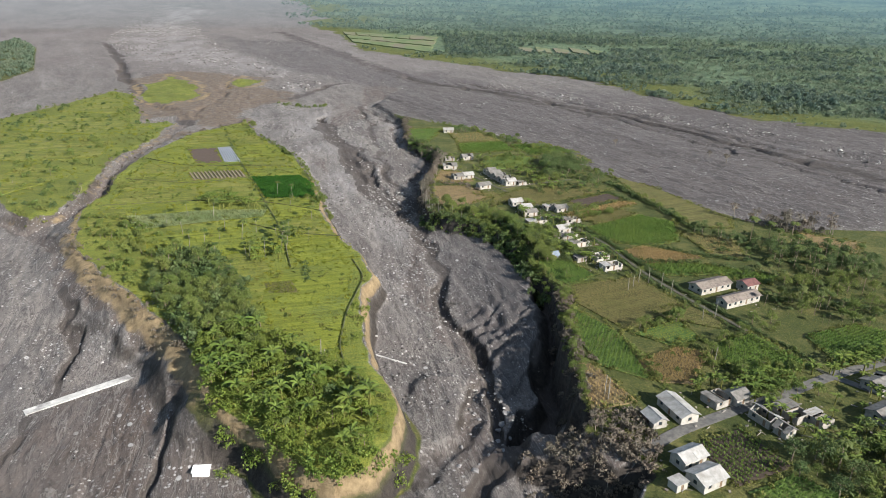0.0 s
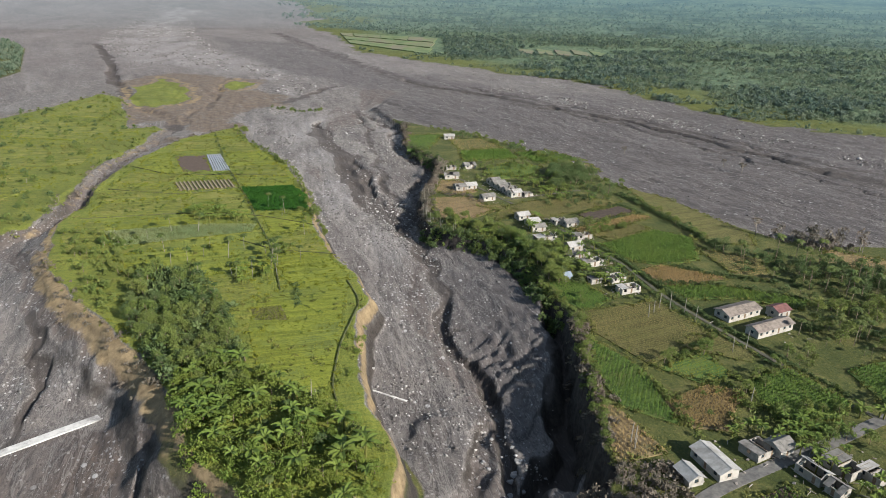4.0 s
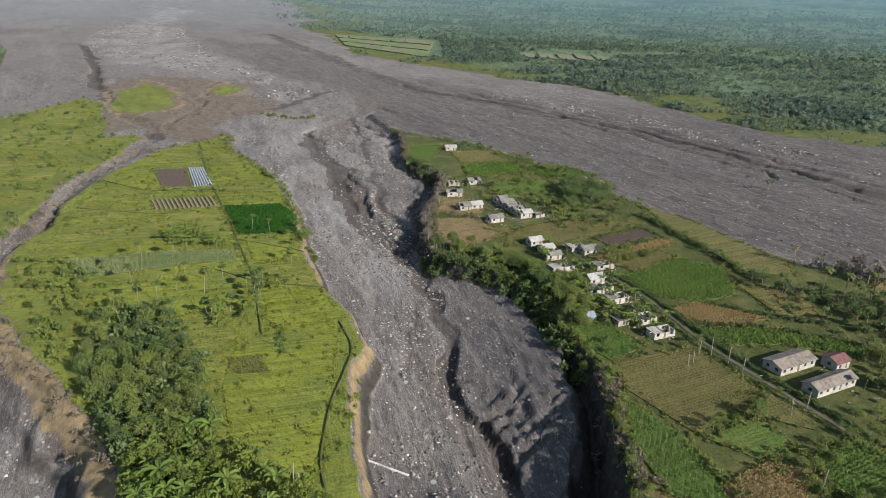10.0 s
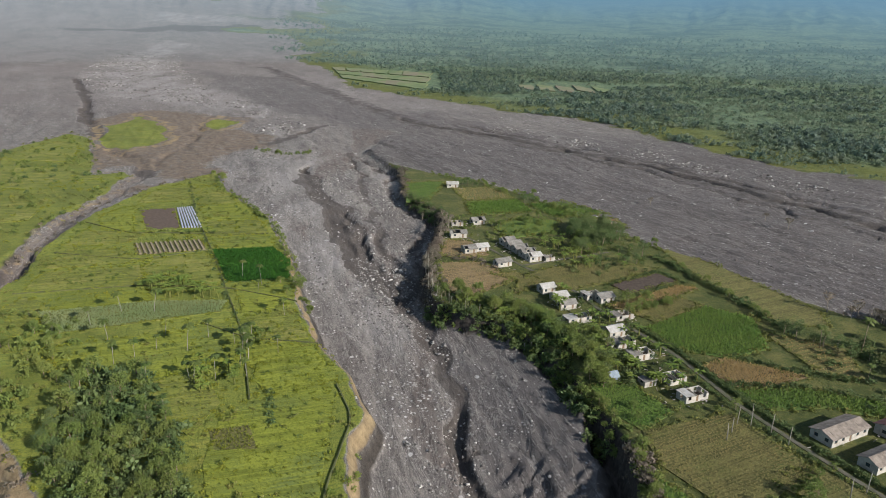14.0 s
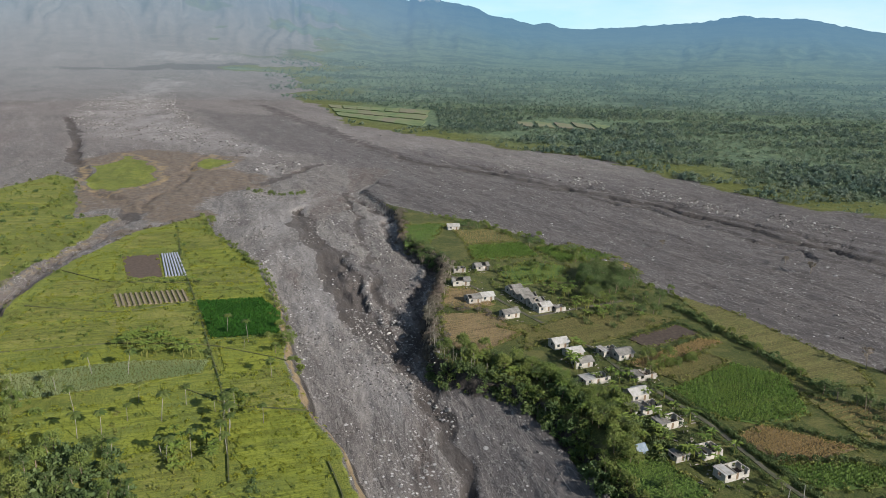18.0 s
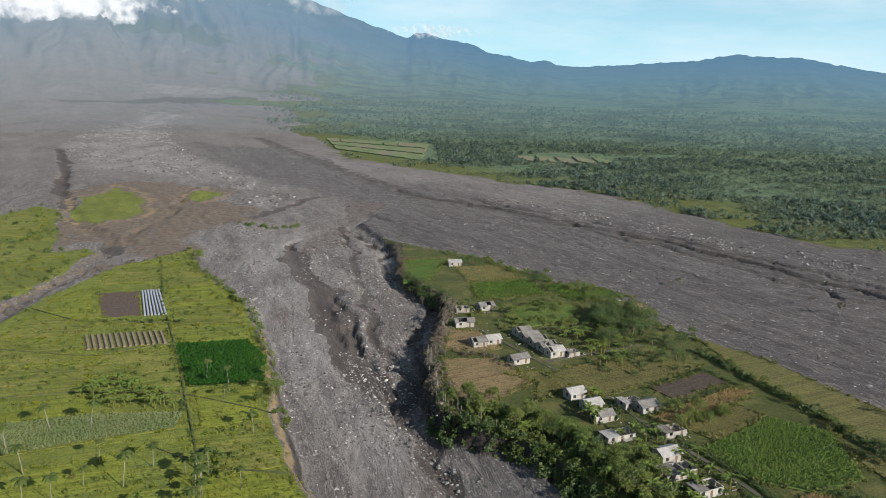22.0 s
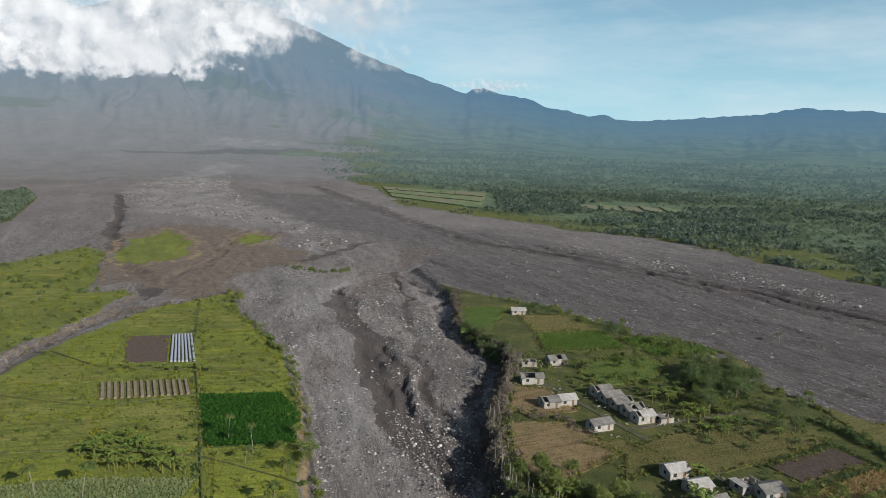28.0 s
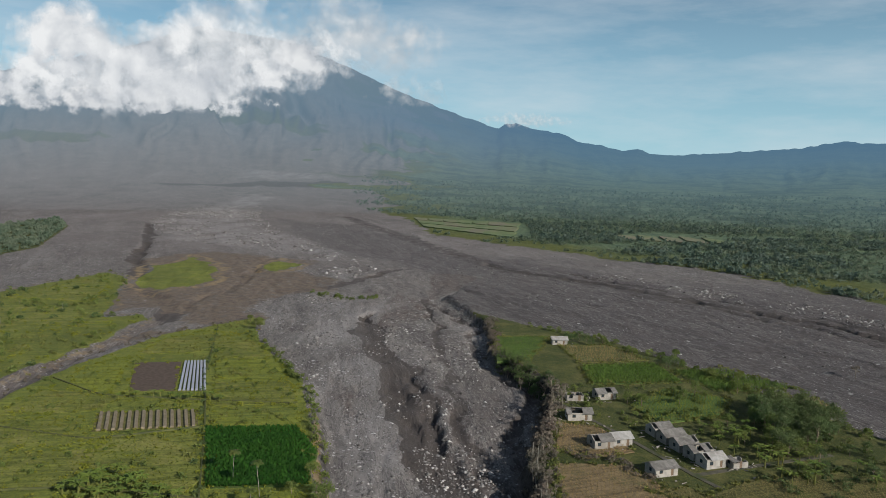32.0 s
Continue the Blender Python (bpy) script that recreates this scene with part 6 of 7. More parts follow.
SHRUB_ASH.plant(on_line([(-34, 585), (-30, 552), (-28, 515), (-22, 496), (-10, 484), (-6, 466), (-8, 430), (-12, 391), (-10, 352)], 1.1, 1.2), 0.6, 1.3)
SHRUB_DARK.plant(on_line([(-26, 512), (-18, 492), (-8, 480), (-4, 462)], 1.2, 2.0), 0.6, 1.3)
DARK.plant(on_line([(-22, 500), (-14, 482), (-6, 470)], 2.4, 2.0), 0.45, 0.75)
SHRUB_ASH.plant(on_line([(-6, 440), (-10, 410), (-10, 380), (-8, 355)], 1.3, 2.2), 0.6, 1.3)
SHRUB_ASH.plant(on_line([(-8, 398), (8, 398), (20, 384)], 1.6, 1.5), 0.5, 1.0)
SHRUB_DARK.plant(on_line([(-10, 350), (-4, 341), (8, 335), (22, 322), (32, 300), (35, 276), (41, 256)], 0.7, 1.4), 0.7, 1.6)
SHRUB.plant(on_line([(-8, 345), (4, 337), (20, 325), (31, 304), (34, 280)], 1.2, 1.6), 0.7, 1.4)
SHRUB_DARK.plant(spaced(in_poly([(-2, 352), (30, 342), (50, 318), (60, 296), (54, 282), (46, 282), (40, 305), (26, 330), (4, 344)], 260), 1.3), 0.7, 1.5)
DARK.plant(spaced(in_poly([(-2, 352), (30, 340), (46, 318), (52, 296), (46, 284), (40, 305), (26, 328), (4, 342)], 70), 2.6), 0.35, 0.65)
SHRUB_DARK.plant(spaced(in_poly([(34, 362), (50, 358), (66, 328), (78, 280), (60, 278), (44, 322)], 130), 1.6), 0.4, 0.9)
BANANA.plant(spaced(in_poly([(34, 362), (50, 358), (66, 328), (78, 280), (60, 278), (44, 322)], 40), 2.4), 0.9, 1.4)
SHRUB_DARK.plant(spaced(on_line([(58, 345), (66, 370), (92, 386), (100, 372), (72, 356)], 1.4, 0.6), 1.0), 0.4, 0.8)
DARK.plant(spaced(in_poly(DARK_STAND, 120), 2.4), 0.5, 0.9)
SHRUB_DARK.plant(spaced(in_poly(DARK_STAND, 120), 1.6), 0.8, 1.5)
# around the school
DARK.plant(spaced(in_poly([(56, 440), (64, 452), (84, 448), (88, 432), (72, 420), (58, 428)], 30), 3.4), 0.6, 1.0)
BANANA.plant(spaced(in_poly([(40, 425), (60, 432), (72, 420), (60, 400), (46, 402)], 30), 2.4), 0.8, 1.2)
BROAD.plant(spaced(in_poly([(38, 430), (62, 440), (80, 418), (62, 392), (48, 406)], 22), 3.4), 0.4, 0.75)
SHRUB.plant(in_poly([(38, 440), (90, 450), (100, 405), (56, 385), (44, 402)], 45), 0.5, 1.0)
DARK.plant([(6, 538), (9, 540), (12, 541), (15, 538), (17, 535), (46, 502), (44, 498), (50, 505)], 0.5, 0.75)
SHRUB.plant(on_line([(-12, 572), (18, 553), (46, 516), (78, 462), (100, 420)], 2.4, 2.4), 0.6, 1.5)
BROAD.plant(on_line([(20, 548), (48, 510), (76, 466), (98, 428)], 9, 3), 0.4, 0.7)
SHRUB.plant(in_poly([(-10, 470), (45, 475), (60, 440), (20, 425), (2, 440)], 60), 0.5, 1.2)
DARK.plant(spaced(in_poly([(56, 442), (92, 446), (100, 408), (78, 388), (58, 404)], 22), 4.0), 0.45, 0.85)
BANANA.plant(in_poly([(48, 398), (70, 410), (92, 396), (74, 384), (56, 384)], 14), 0.8, 1.2)
SHRUB_DARK.plant(in_poly([(44, 396), (100, 412), (106, 392), (70, 380), (50, 380)], 30), 0.5, 1.1)
# hedges between the fields
SHRUB_DARK.plant(on_line([(95, 405), (99, 398), (115, 355), (119, 335), (121, 325)], 1.2, 0.8), 0.7, 1.3)
BROAD.plant(on_line([(100, 395), (113, 360), (121, 328)], 8, 1.0), 0.4, 0.7)
SHRUB_DARK.plant(on_line([(60, 340), (69, 322), (77, 304), (86, 272), (98, 246), (110, 222), (118, 206)], 1.0, 0.35), 0.4, 0.8)
SHRUB_DARK.plant(on_line([(63, 321), (71, 305), (80, 272), (92, 245), (104, 221), (111, 205)], 1.2, 0.35), 0.35, 0.7)
SHRUB_DARK.plant(on_line([(78, 300), (87, 272), (98, 246), (109, 222)], 1.4, 0.4), 0.5, 0.9)
SHRUB_DARK.plant(on_line([(84, 284), (108, 284), (138, 272)], 1.3, 0.7), 0.5, 1.1)
SHRUB_DARK.plant(on_line([(94, 304), (112, 294), (130, 288)], 1.3, 0.7), 0.5, 1.1)
SHRUB.plant(on_line([(64, 219), (84, 232), (92, 243)], 1.6, 0.8), 0.5, 1.1)
SHRUB.plant(on_line([(62, 214), (66, 190)], 1.6, 0.8), 0.5, 1.1)
BROAD.plant([(83, 228), (66, 338), (70, 342), (73, 345), (68, 347), (76, 349)], 0.6, 0.9)
BROAD.plant(in_poly([(70, 340), (80, 352), (90, 356), (84, 344)], 12), 0.35, 0.6)
SHRUB.plant(on_line([(90, 214), (78, 212), (90, 196), (100, 186)], 1.6, 1.0), 0.5, 1.2)
COCO.plant(in_poly([(122, 322), (160, 312), (186, 288), (160, 250), (136, 270), (128, 300)], 42), 0.8, 1.15)
DARK.plant(spaced(in_poly([(140, 316), (165, 308), (190, 290), (172, 262), (150, 285)], 60), 3.6), 0.5, 0.85)
BROAD.plant(spaced(in_poly([(130, 262), (168, 275), (175, 245), (150, 228), (128, 235)], 60), 3.6), 0.5, 0.9)
SHRUB_DARK.plant(in_poly([(122, 322), (190, 300), (180, 235), (125, 240), (120, 270)], 120), 0.6, 1.5)
DEAD.plant(in_poly([(146, 346), (176, 336), (190, 322), (165, 326)], 24), 0.8, 1.3)
DEAD.plant([(176, 470), (182, 455), (120, 500)], 0.8, 1.2)
SHRUB_ASH.plant(in_poly([(146, 346), (176, 336), (190, 322), (165, 326)], 24), 0.8, 1.5)
# the hamlet by the street
BROAD.plant(spaced(in_poly([(92, 200), (120, 196), (116, 184), (92, 176), (88, 188)], 26), 3.4), 0.4, 0.75)
DARK.plant(spaced(in_poly([(88, 152), (104, 162), (150, 175), (165, 140), (110, 112), (92, 128)], 110), 4.2), 0.5, 0.85)
BROAD.plant(spaced(in_poly([(96, 156), (150, 172), (150, 140), (108, 128)], 60), 3.8), 0.45, 0.8)
COCO.plant(in_poly([(92, 158), (150, 178), (150, 140), (108, 128)], 12), 0.7, 1.0)
BANANA.plant(in_poly([(74, 184), (94, 194), (110, 190), (92, 176)], 26), 0.8, 1.2)
BANANA.plant(in_poly([(92, 156), (120, 168), (128, 150), (104, 140)], 30), 0.8, 1.2)
BROAD.plant(spaced([p for p in in_poly([(84, 150), (150, 178), (190, 222), (190, 150), (110, 112), (84, 136)], 150) if p[0] > 92], 4.4), 0.4, 0.8)
BANANA.plant(in_poly([(84, 186), (118, 196), (150, 214), (130, 180), (96, 160)], 40), 0.8, 1.3)
BROAD.plant(spaced(on_line([(86, 196), (92, 212), (106, 224), (122, 232)], 3.0, 1.6), 2.6), 0.35, 0.65)
BROAD.plant(spaced(on_line([(66, 222), (84, 234), (96, 242)], 4.0, 1.4), 2.6), 0.35, 0.6)
BROAD.plant(spaced(on_line([(48, 262), (60, 270), (82, 268)], 5.0, 1.5), 2.6), 0.3, 0.55)
BROAD.plant(spaced(on_line([(20, 446), (60, 466), (96, 452)], 5.0, 2.0), 2.6), 0.4, 0.7)
DARK.plant(spaced(on_line([(120, 325), (138, 300), (160, 292), (186, 270)], 3.5, 3.0), 2.8), 0.5, 0.85)
COCO.plant(in_poly([(120, 245), (150, 250), (150, 225), (125, 230)], 16), 0.6, 0.9)
SHRUB_ASH.plant(on_line([(26, 158), (36, 152), (46, 147), (52, 142)], 0.8, 2.2), 0.6, 1.3)
DEAD.plant(on_line([(30, 157), (42, 150), (52, 144)], 2.0, 2.0), 0.4, 0.7)
SHRUB_ASH.plant(spaced(in_poly([(53, 150), (40, 152), (28, 159), (34, 169), (46, 165)], 120), 1.5), 0.5, 1.2)
DEAD.plant(spaced(in_poly([(53, 150), (40, 153), (32, 160), (36, 168), (46, 165)], 30), 2.2), 0.35, 0.6)
SHRUB_ASH.plant(spaced(in_poly([(42, 172), (56, 172), (58, 152), (50, 140), (44, 158)], 90), 1.7), 0.7, 1.4)
DEAD.plant(spaced(in_poly([(42, 170), (54, 168), (56, 150), (50, 142), (42, 160)], 36), 2.4), 0.5, 0.8)
SHRUB.plant(in_poly([(94, 150), (150, 180), (160, 140), (100, 120)], 70), 0.6, 1.4)
SHRUB.plant(in_poly([(60, 205), (120, 230), (122, 196), (66, 180)], 50), 0.4, 1.0)


def off_fields(q):
    """True for the places that lie in no field."""
    keep = np.ones(len(q), bool)
    for poly in BORDERS:
        keep &= inside(q[:, 0], q[:, 1], poly) < 0.3
    return keep


WEED = shrubs([bush_mesh("weed", R2, r, h, M_WEED, 7, 4, 0.27) for r, h in ((0.7, 0.7), (1.0, 0.9), (0.5, 0.5))], "rank green weeds between the fields", "weeds")
WEED_DRY = shrubs([bush_mesh("weed", R2, r, h, M_ASHY, 7, 4, 0.26) for r, h in ((0.7, 0.8), (1.0, 0.9))], "dry brown weeds between the fields", "dry weeds")
WEED_LIT = shrubs([bush_mesh("weed", R2, r, h, M_GRASSY, 8, 4, 0.2) for r, h in ((0.8, 0.4), (1.1, 0.5))], "yellow-green tufts of tall grass", "grass tufts")
for kind in (WEED, WEED_DRY, WEED_LIT):
    kind.keep = 8
q = in_poly([(-28, 560), (46, 510), (118, 392), (165, 325), (190, 300), (175, 200), (140, 140), (60, 135), (50, 160), (48, 250), (38, 310), (0, 348), (-6, 440)], 9000)
d = fbm(q[:, 0], q[:, 1], 22, 3, 81)
off = off_fields(q)
WEED.plant(q[(d > 0.02) & off], 0.6, 1.7)
q2 = in_poly([(66, 222), (120, 232), (170, 220), (160, 150), (110, 130), (70, 140), (62, 180)], 1200)
WEED.plant(q2[off_fields(q2)], 0.5, 1.3)
WEED_DRY.plant(q[(d > -0.22) & (d < -0.1) & off], 0.6, 1.3)
q = open_ground(in_poly(WEST, 3200))
d = fbm(q[:, 0], q[:, 1] * 2.2, 26, 3, 83)
WEED_LIT.plant(q[d < -0.16], 0.5, 1.2)
WEED.plant(q[d > 0.14], 0.4, 1.2)
q = in_poly(WEST2, 1500)
d = fbm(q[:, 0], q[:, 1] * 2.2, 30, 3, 85)
WEED.plant(q[d > 0.1], 0.7, 1.8)
WEED_LIT.plant(q[d < -0.1], 0.7, 1.6)
for line in BORDERS:
    (WEED if line[0][0] > -35 else WEED_LIT).plant(on_line(line, 1.5 if line[0][0] > -35 else 3.0, 0.7), 0.5, 1.5)
for kind, name in ((WEED, "weeds"), (WEED_DRY, "dry_weeds"), (WEED_LIT, "grass_tufts"), (LUSH, "thicket"), (BROAD, "tree_belt"), (DARK, "grove"), (DEAD, "withered_scrub"), (SHRUB, "scrub"), (SHRUB_LUSH, "scrub"), (SHRUB_DARK, "hedge"), (SHRUB_ASH, "scrub"), (BANANA, "banana_grove"), (COCO, "palm_grove")):
    kind.join(name)


def bare_pole(x, y, high, radius=0.16, lean=2.0):
    ob = new("dead_palm_trunk", Build().tube([(0, 0, -0.5), (0.05, 0, high * 0.5), (0.2, 0.1, high)], [radius, radius * 0.85, radius * 0.6], 7).make("dead_palm_trunk", M_PALE, True))
    ob.matrix_basis = pose(x, y, ground_z(x, y), lean, 0, x * 37 % 360)
    tagged(ob, "tall bare pale trunk of a dead palm", "tree trunk", "dead palm trunks")


for x, y, high in ((-37, 194, 9), (-36, 195, 5), (48, 180, 7), (49.2, 180.6, 6), (48.6, 178, 4.5), (78, 262, 6), (82, 262, 7), (86, 258, 6.5), (75, 258, 5), (88, 252, 6), (72, 254, 5.5), (93, 230, 6), (98, 232, 7), (87, 200, 6), (24, 316, 4), (26, 314, 4)):
    bare_pole(x, y, high)


for k, (x, y) in enumerate(on_line([(-12, 402), (-12, 380), (-10, 356), (-2, 342), (8, 336)], 2.6, 0.8)):
    bare_pole(x, y, 3.5 + (k * 37 % 10) * 0.35, 0.09, -6 + (k * 53 % 12))


# ---- stones ----
def icosahedron():
    g = (1 + 5 ** 0.5) / 2
    v = np.array([(-1, g, 0), (1, g, 0), (-1, -g, 0), (1, -g, 0), (0, -1, g), (0, 1, g), (0, -1, -g), (0, 1, -g), (g, 0, -1), (g, 0, 1), (-g, 0, -1), (-g, 0, 1)], float)
    f = np.array([(0, 11, 5), (0, 5, 1), (0, 1, 7), (0, 7, 10), (0, 10, 11), (1, 5, 9), (5, 11, 4), (11, 10, 2), (10, 7, 6), (7, 1, 8), (3, 9, 4), (3, 4, 2), (3, 2, 6), (3, 6, 8), (3, 8, 9), (4, 9, 5), (2, 4, 11), (6, 2, 10), (8, 6, 7), (9, 8, 1)])
    return v / np.linalg.norm(v[0]), f


ICO_V, ICO_F = icosahedron()


def blobs(name, centres, sizes, rough, material, rng, squash=(0.6, 1.0), small=False):
    """Many small lumps in one mesh, each with a shape of its own."""
    n = len(centres)
    if small:
        shape_v, shape_f = np.array([(1, 0, 0), (-1, 0, 0), (0, 1, 0), (0, -1, 0), (0, 0, 1), (0, 0, -1)], float), np.array([(0, 2, 4), (2, 1, 4), (1, 3, 4), (3, 0, 4), (2, 0, 5), (1, 2, 5), (3, 1, 5), (0, 3, 5)])
    else:
        shape_v, shape_f = ICO_V, ICO_F
    v = shape_v[None] * rng.uniform(1 - rough, 1 + rough, (n, len(shape_v), 1)) * rng.uniform(0.75, 1.25, (n, 1, 3))
    turn = rng.uniform(0, 2 * np.pi, n)
    c, s = np.cos(turn)[:, None], np.sin(turn)[:, None]
    v = np.stack([v[..., 0] * c - v[..., 1] * s, v[..., 0] * s + v[..., 1] * c, v[..., 2]], -1)
    v = v * sizes[:, None, None]
    v[:, :, 2] *= rng.uniform(*squash, (n, 1))
    v = v + centres[:, None, :]
    f = shape_f[None] + np.arange(n)[:, None, None] * len(shape_v)
    return tri_mesh(name, v.reshape(-1, 3), f.reshape(-1, 3), material)


RIVER = [(-150, 640), (-60, 645), (-45, 610), (-34, 550), (-30, 510), (-18, 476), (-8, 462), (-13, 425), (-17, 391), (-14, 350), (0, 334), (20, 316), (30, 290), (34, 250), (34, 200), (28, 170), (20, 130), (-10, 130), (-8, 170), (-18, 200), (-24, 228), (-26, 252), (-22, 266), (-30, 283), (-44, 312), (-56, 340), (-67, 380), (-80, 421), (-96, 463), (-128, 510), (-148, 560)]
PLAIN = [(-60, 650), (-30, 590), (20, 565), (50, 525), (84, 468), (128, 392), (160, 345), (230, 340), (290, 560), (220, 640), (140, 820), (-60, 980), (-330, 1300), (-450, 1100), (-330, 880), (-190, 800), (-150, 700), (-110, 650)]
LEFT_BED = [(-230, 320), (-175, 285), (-150, 255), (-120, 225), (-80, 180), (-50, 145), (-80, 120), (-220, 160)]
BRAID = [(-24, 800), (60, 740), (150, 640), (215, 560), (300, 440), (330, 460), (235, 590), (165, 675), (70, 775)]
CLUSTER = [(-40, 420), (-22, 400), (-10, 360), (6, 322), (-4, 312), (-20, 335), (-36, 372), (-50, 410)]


def stones(poly, n, lo, hi, rng, keep=0.0):
    q = in_poly(poly, n, rng)
    dense = fbm(q[:, 0], q[:, 1] * 0.5, 26, 4, 41) + fbm(q[:, 0], q[:, 1], 5, 2, 43) * 0.6
    q = q[(dense > keep) & ((inside(q[:, 0], q[:, 1], MOUND) < -1) | (rng.uniform(0, 1, len(q)) < 0.12))]
    s = lo * (hi / lo) ** (rng.uniform(0, 1, len(q)) ** 2.2)
    z = land(q[:, 0], q[:, 1])
    return np.concatenate([q, (z + s * 0.15)[:, None]], 1), s


RS = np.random.default_rng(5)
for poly, n, lo, hi, keep, label in ((RIVER, 26000, 0.13, 0.7, 0.1, "pale stones strewn over the river bed"), (PLAIN, 10000, 0.2, 0.8, 0.0, "scattered stones on the ash plain"), (BRAID, 3000, 0.25, 1.3, -0.05, "pale stones along the dark channels of the plain"), (TONGUE, 7000, 0.5, 1.7, -0.05, "pale stones on the broad stony tongue of the ash plain"), (LEFT_BED, 1500, 0.16, 0.7, 0.05, "small stones on the dark ash bank"), (CLUSTER, 1100, 0.2, 0.8, -1.0, "jumble of pale rubble in the gully")):
    c, sz = stones(poly, n, lo, hi, RS, keep)
    ob = new("stones", blobs("stones", c, sz, 0.42, M_PEBBLE, RS, (0.45, 0.9), True))
    tagged(ob, label, "stones", kind="stuff")


def boulder_mesh(rng):
    bm = bmesh.new()
    bmesh.ops.create_icosphere(bm, subdivisions=2, radius=1.0)
    off = Vector(rng.uniform(-50, 50, 3))
    for v in bm.verts:
        d = 1 + 0.6 * noise.noise(v.co * 0.9 + off) + 0.35 * noise.noise(v.co * 2.3 + off)
        v.co = Vector((v.co.x * 1.15, v.co.y * 0.9, v.co.z * 0.72)) * d
    me = bpy.data.meshes.new("boulder")
    bm.to_mesh(me)
    bm.free()
    me.materials.append(M_ROCK)
    return me


BOULDERS = Kind([new("boulder", boulder_mesh(RS)) for _ in range(5)], "large pale grey boulder lying in the ash", "boulder", "boulders")
BOULDERS.plant(in_poly(CLUSTER, 60, RS), 0.25, 0.85)
BOULDERS.plant(in_poly(RIVER, 110, RS), 0.3, 0.8)
BOULDERS.plant(in_poly(PLAIN, 70, RS), 0.6, 1.5)
BOULDERS.plant(in_poly([(15, 205), (22, 200), (24, 180), (14, 160), (4, 150), (6, 180)], 22, RS), 0.6, 1.6)


# ---- woods in the distance ----
CLEARINGS = [[(-206, 1407), (-120, 1400), (-10, 1330), (0, 1090), (-62, 1052), (-97, 1074), (-160, 1199)], [(100, 1180), (165, 1215), (255, 1160), (249, 1095), (168, 1075), (105, 1115)], [(209, 812), (258, 780), (268, 732), (232, 760)]]


def woods(poly, n, near, far, rng, material, keep, lo, hi, label, leaves=12, tall=1.0):
    """Far trees as tufts of leaf sprays, thinning out in clearings and towards the edge."""
    if near:
        a = rng.uniform(math.radians(-34), math.radians(44), n * 8)
        r = near * (far / near) ** rng.uniform(0, 1, n * 8)
        q = np.stack([r * np.sin(a), r * np.cos(a) - 60], 1)
    else:
        q = in_poly(poly, n * 2, rng)
    q = q[inside(q[:, 0], q[:, 1], poly) > 2]
    for gap in CLEARINGS:
        q = q[inside(q[:, 0], q[:, 1], gap) < 0]
    edge = inside(q[:, 0], q[:, 1], poly, 140)
    thick = fbm(q[:, 0] * 0.6, q[:, 1], 110, 4, 51) + fbm(q[:, 0] * 0.5, q[:, 1], 34, 3, 53) * 0.8
    q = q[thick + sm(edge, 5, 135) * 0.6 > keep + rng.uniform(-0.12, 0.12, len(q))][:n]
    m = len(q)
    s = lo * (hi / lo) ** rng.uniform(0, 1, m)
    base = np.stack([q[:, 0], q[:, 1], land(q[:, 0], q[:, 1]) + slope(q[:, 0], q[:, 1])], 1)
    puff = unit(rng, m * leaves) * rng.uniform(0.45, 1.0, (m * leaves, 1))
    puff[:, 2] = np.abs(puff[:, 2]) * 1.25 * tall + 0.35 * tall
    size = np.repeat(s, leaves)[:, None]
    centres = np.repeat(base, leaves, 0) + puff * size
    v, f = leaf_cards(rng, centres, 0.46)
    v = (v.reshape(-1, 4, 3) - centres[:, None]) * size[:, None] + centres[:, None]
    tagged(new("woodland", tri_mesh("woodland", v.reshape(-1, 3), f, material)), label, "woodland", kind="stuff")


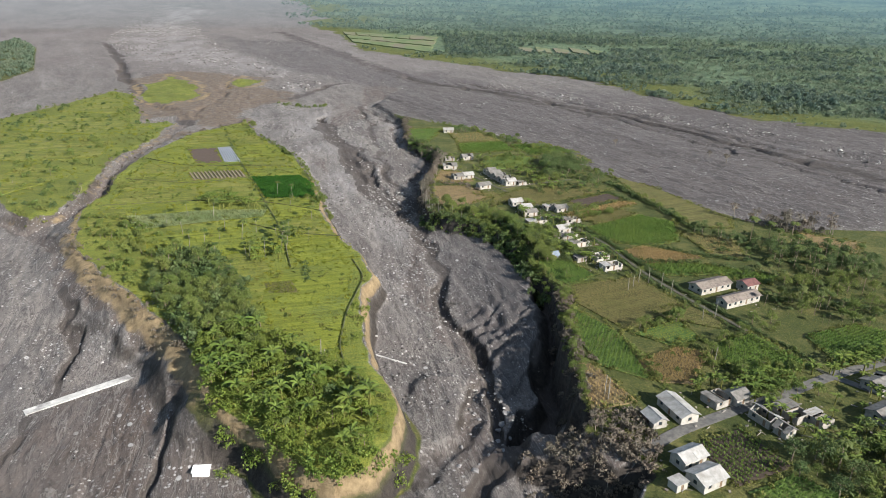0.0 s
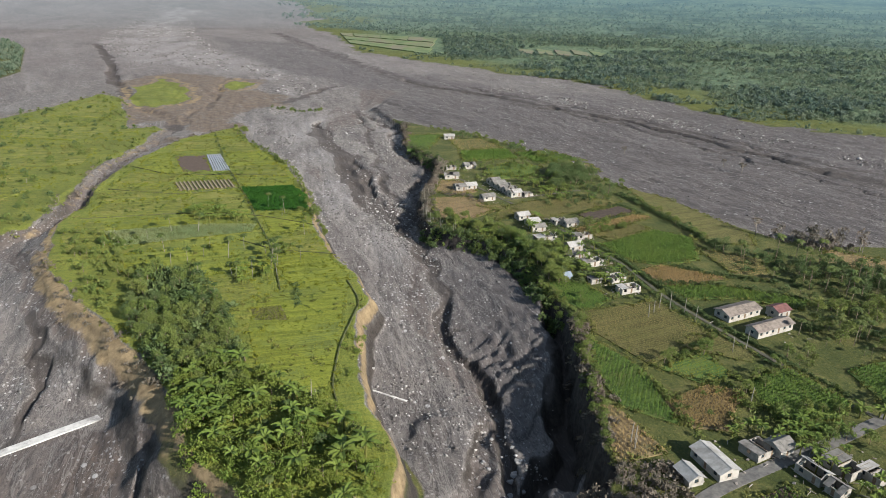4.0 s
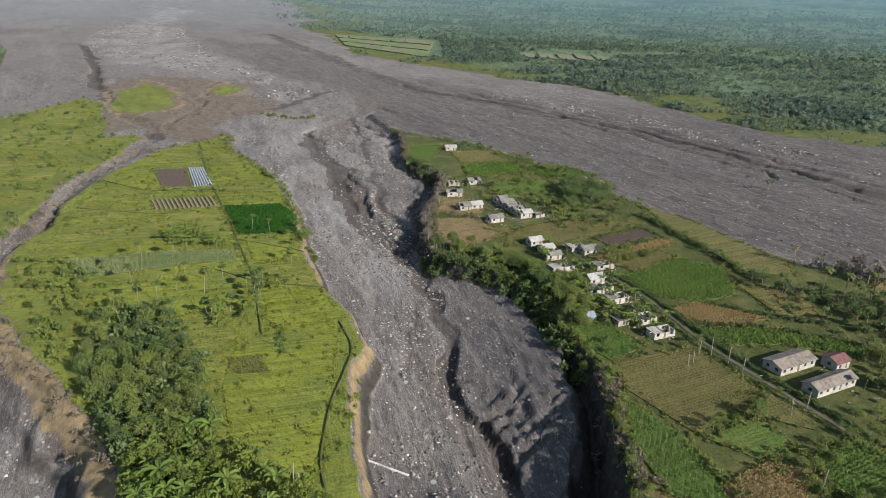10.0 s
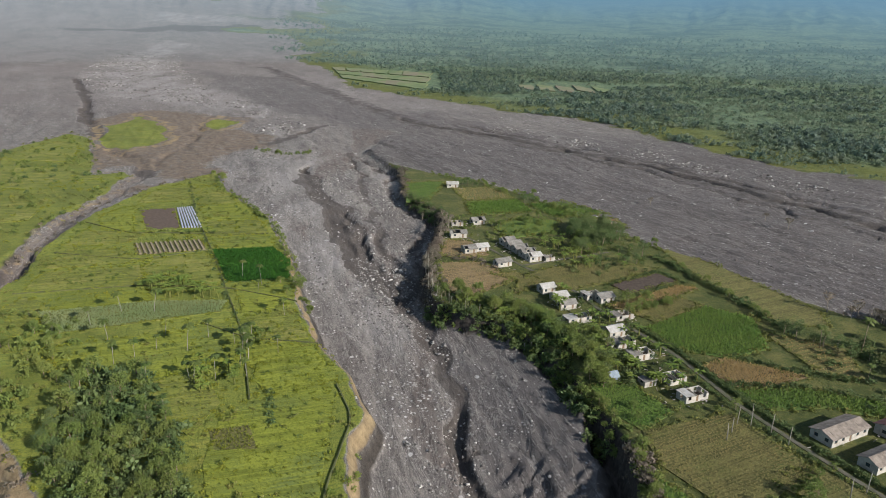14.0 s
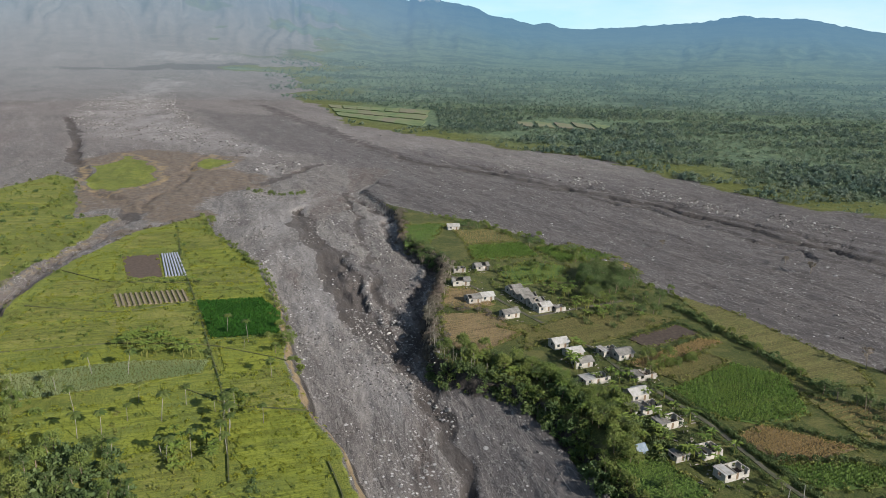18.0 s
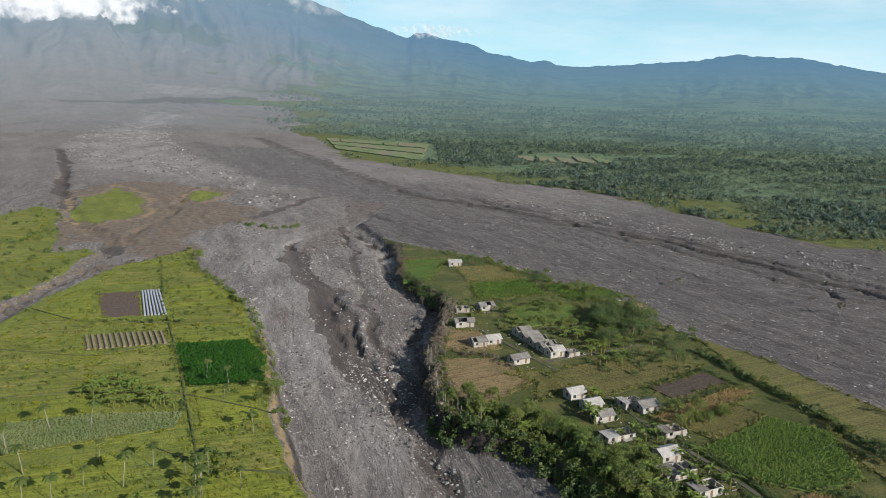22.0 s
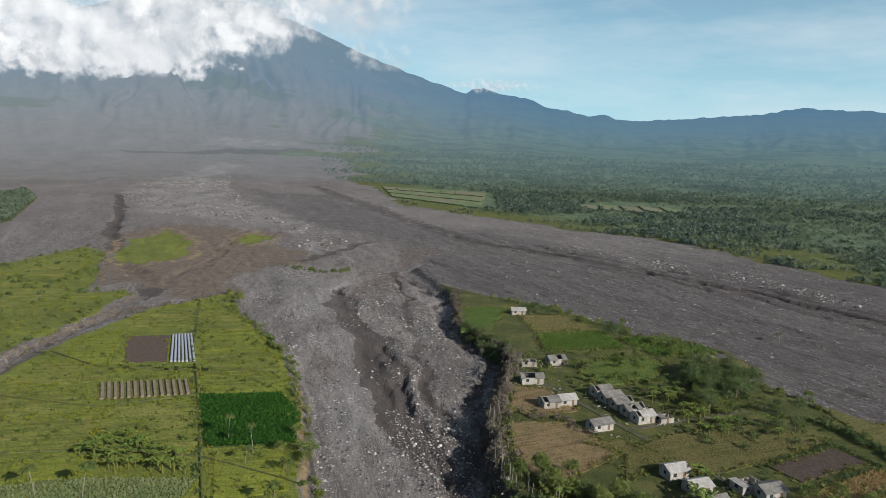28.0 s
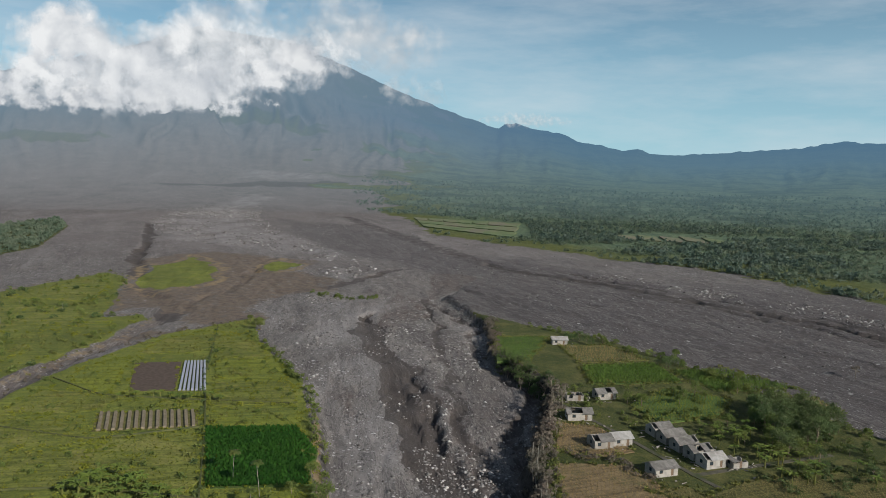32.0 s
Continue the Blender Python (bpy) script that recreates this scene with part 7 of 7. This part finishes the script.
RW = np.random.default_rng(9)
# Nearer woodland greens are lightened and blued to paint in some haze.
M_WOODS = leafy("woodland_leaf", (0.108, 0.168, 0.112), (0.2, 0.255, 0.165), 0.55)
M_WOODS_DARK = leafy("tall_woodland_leaf", (0.066, 0.112, 0.09), (0.125, 0.175, 0.13), 0.5)
# Far leaves have the bluish haze painted in as glow.
M_WOODS_FAR = leafy("hazed_woodland_leaf", (0.08, 0.13, 0.1), (0.16, 0.215, 0.15), 0.5, True)
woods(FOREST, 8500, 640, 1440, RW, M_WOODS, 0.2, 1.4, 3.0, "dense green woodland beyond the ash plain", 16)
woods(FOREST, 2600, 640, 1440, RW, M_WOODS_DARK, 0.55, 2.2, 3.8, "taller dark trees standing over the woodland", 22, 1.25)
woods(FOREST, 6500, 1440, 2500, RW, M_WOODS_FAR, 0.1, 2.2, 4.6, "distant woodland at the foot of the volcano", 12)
woods(FOREST, 4200, 600, 1100, RW, M_WOODS, 0.06, 0.5, 1.4, "green scrub along the woodland edge", 9)
woods(FAR_WOOD, 1100, 0, 1200, RW, M_WOODS, -0.6, 1.6, 3.4, "small green wood on the ash plain", 14)
M_CLEARING = plain("clearing_grass", (0.085, 0.122, 0.05), (0.14, 0.165, 0.07), 0.05, c=(0.16, 0.145, 0.09), bump=0.4)
M_CLEARING_DRY = plain("clearing_stubble", (0.12, 0.13, 0.07), (0.17, 0.165, 0.095), 0.05, c=(0.15, 0.125, 0.09), bump=0.4)
for k in range(7):
    a, b = Vector((-196 + 26 * k, 1392 - 9 * k)), Vector((-150 + 17 * k, 1190 - 18 * k))
    for j in range(3):
        p, q = a.lerp(b, 0.04 + j * 0.33), a.lerp(b, 0.29 + j * 0.33)
        field([(p.x, p.y), (q.x, q.y), (q.x + 20 + 2 * (k % 3), q.y - 18), (p.x + 24 + 2 * (k % 2), p.y - 9)], (M_CLEARING, M_CLEARING_DRY)[(k * 2 + j) % 5 == 0], "light green terraced plot at the edge of the woodland", top=1.2)
for k in range(5):
    x = 108 + 27 * k
    field([(x, 1118 - 9 * (k % 3)), (x + 20, 1104 - 7 * k), (x + 24, 1160 - 8 * k), (x + 4, 1172 + 9 * (k % 2))], (M_CLEARING, M_CLEARING_DRY)[k % 3 != 1], "pale green field in a woodland clearing", top=1.2)
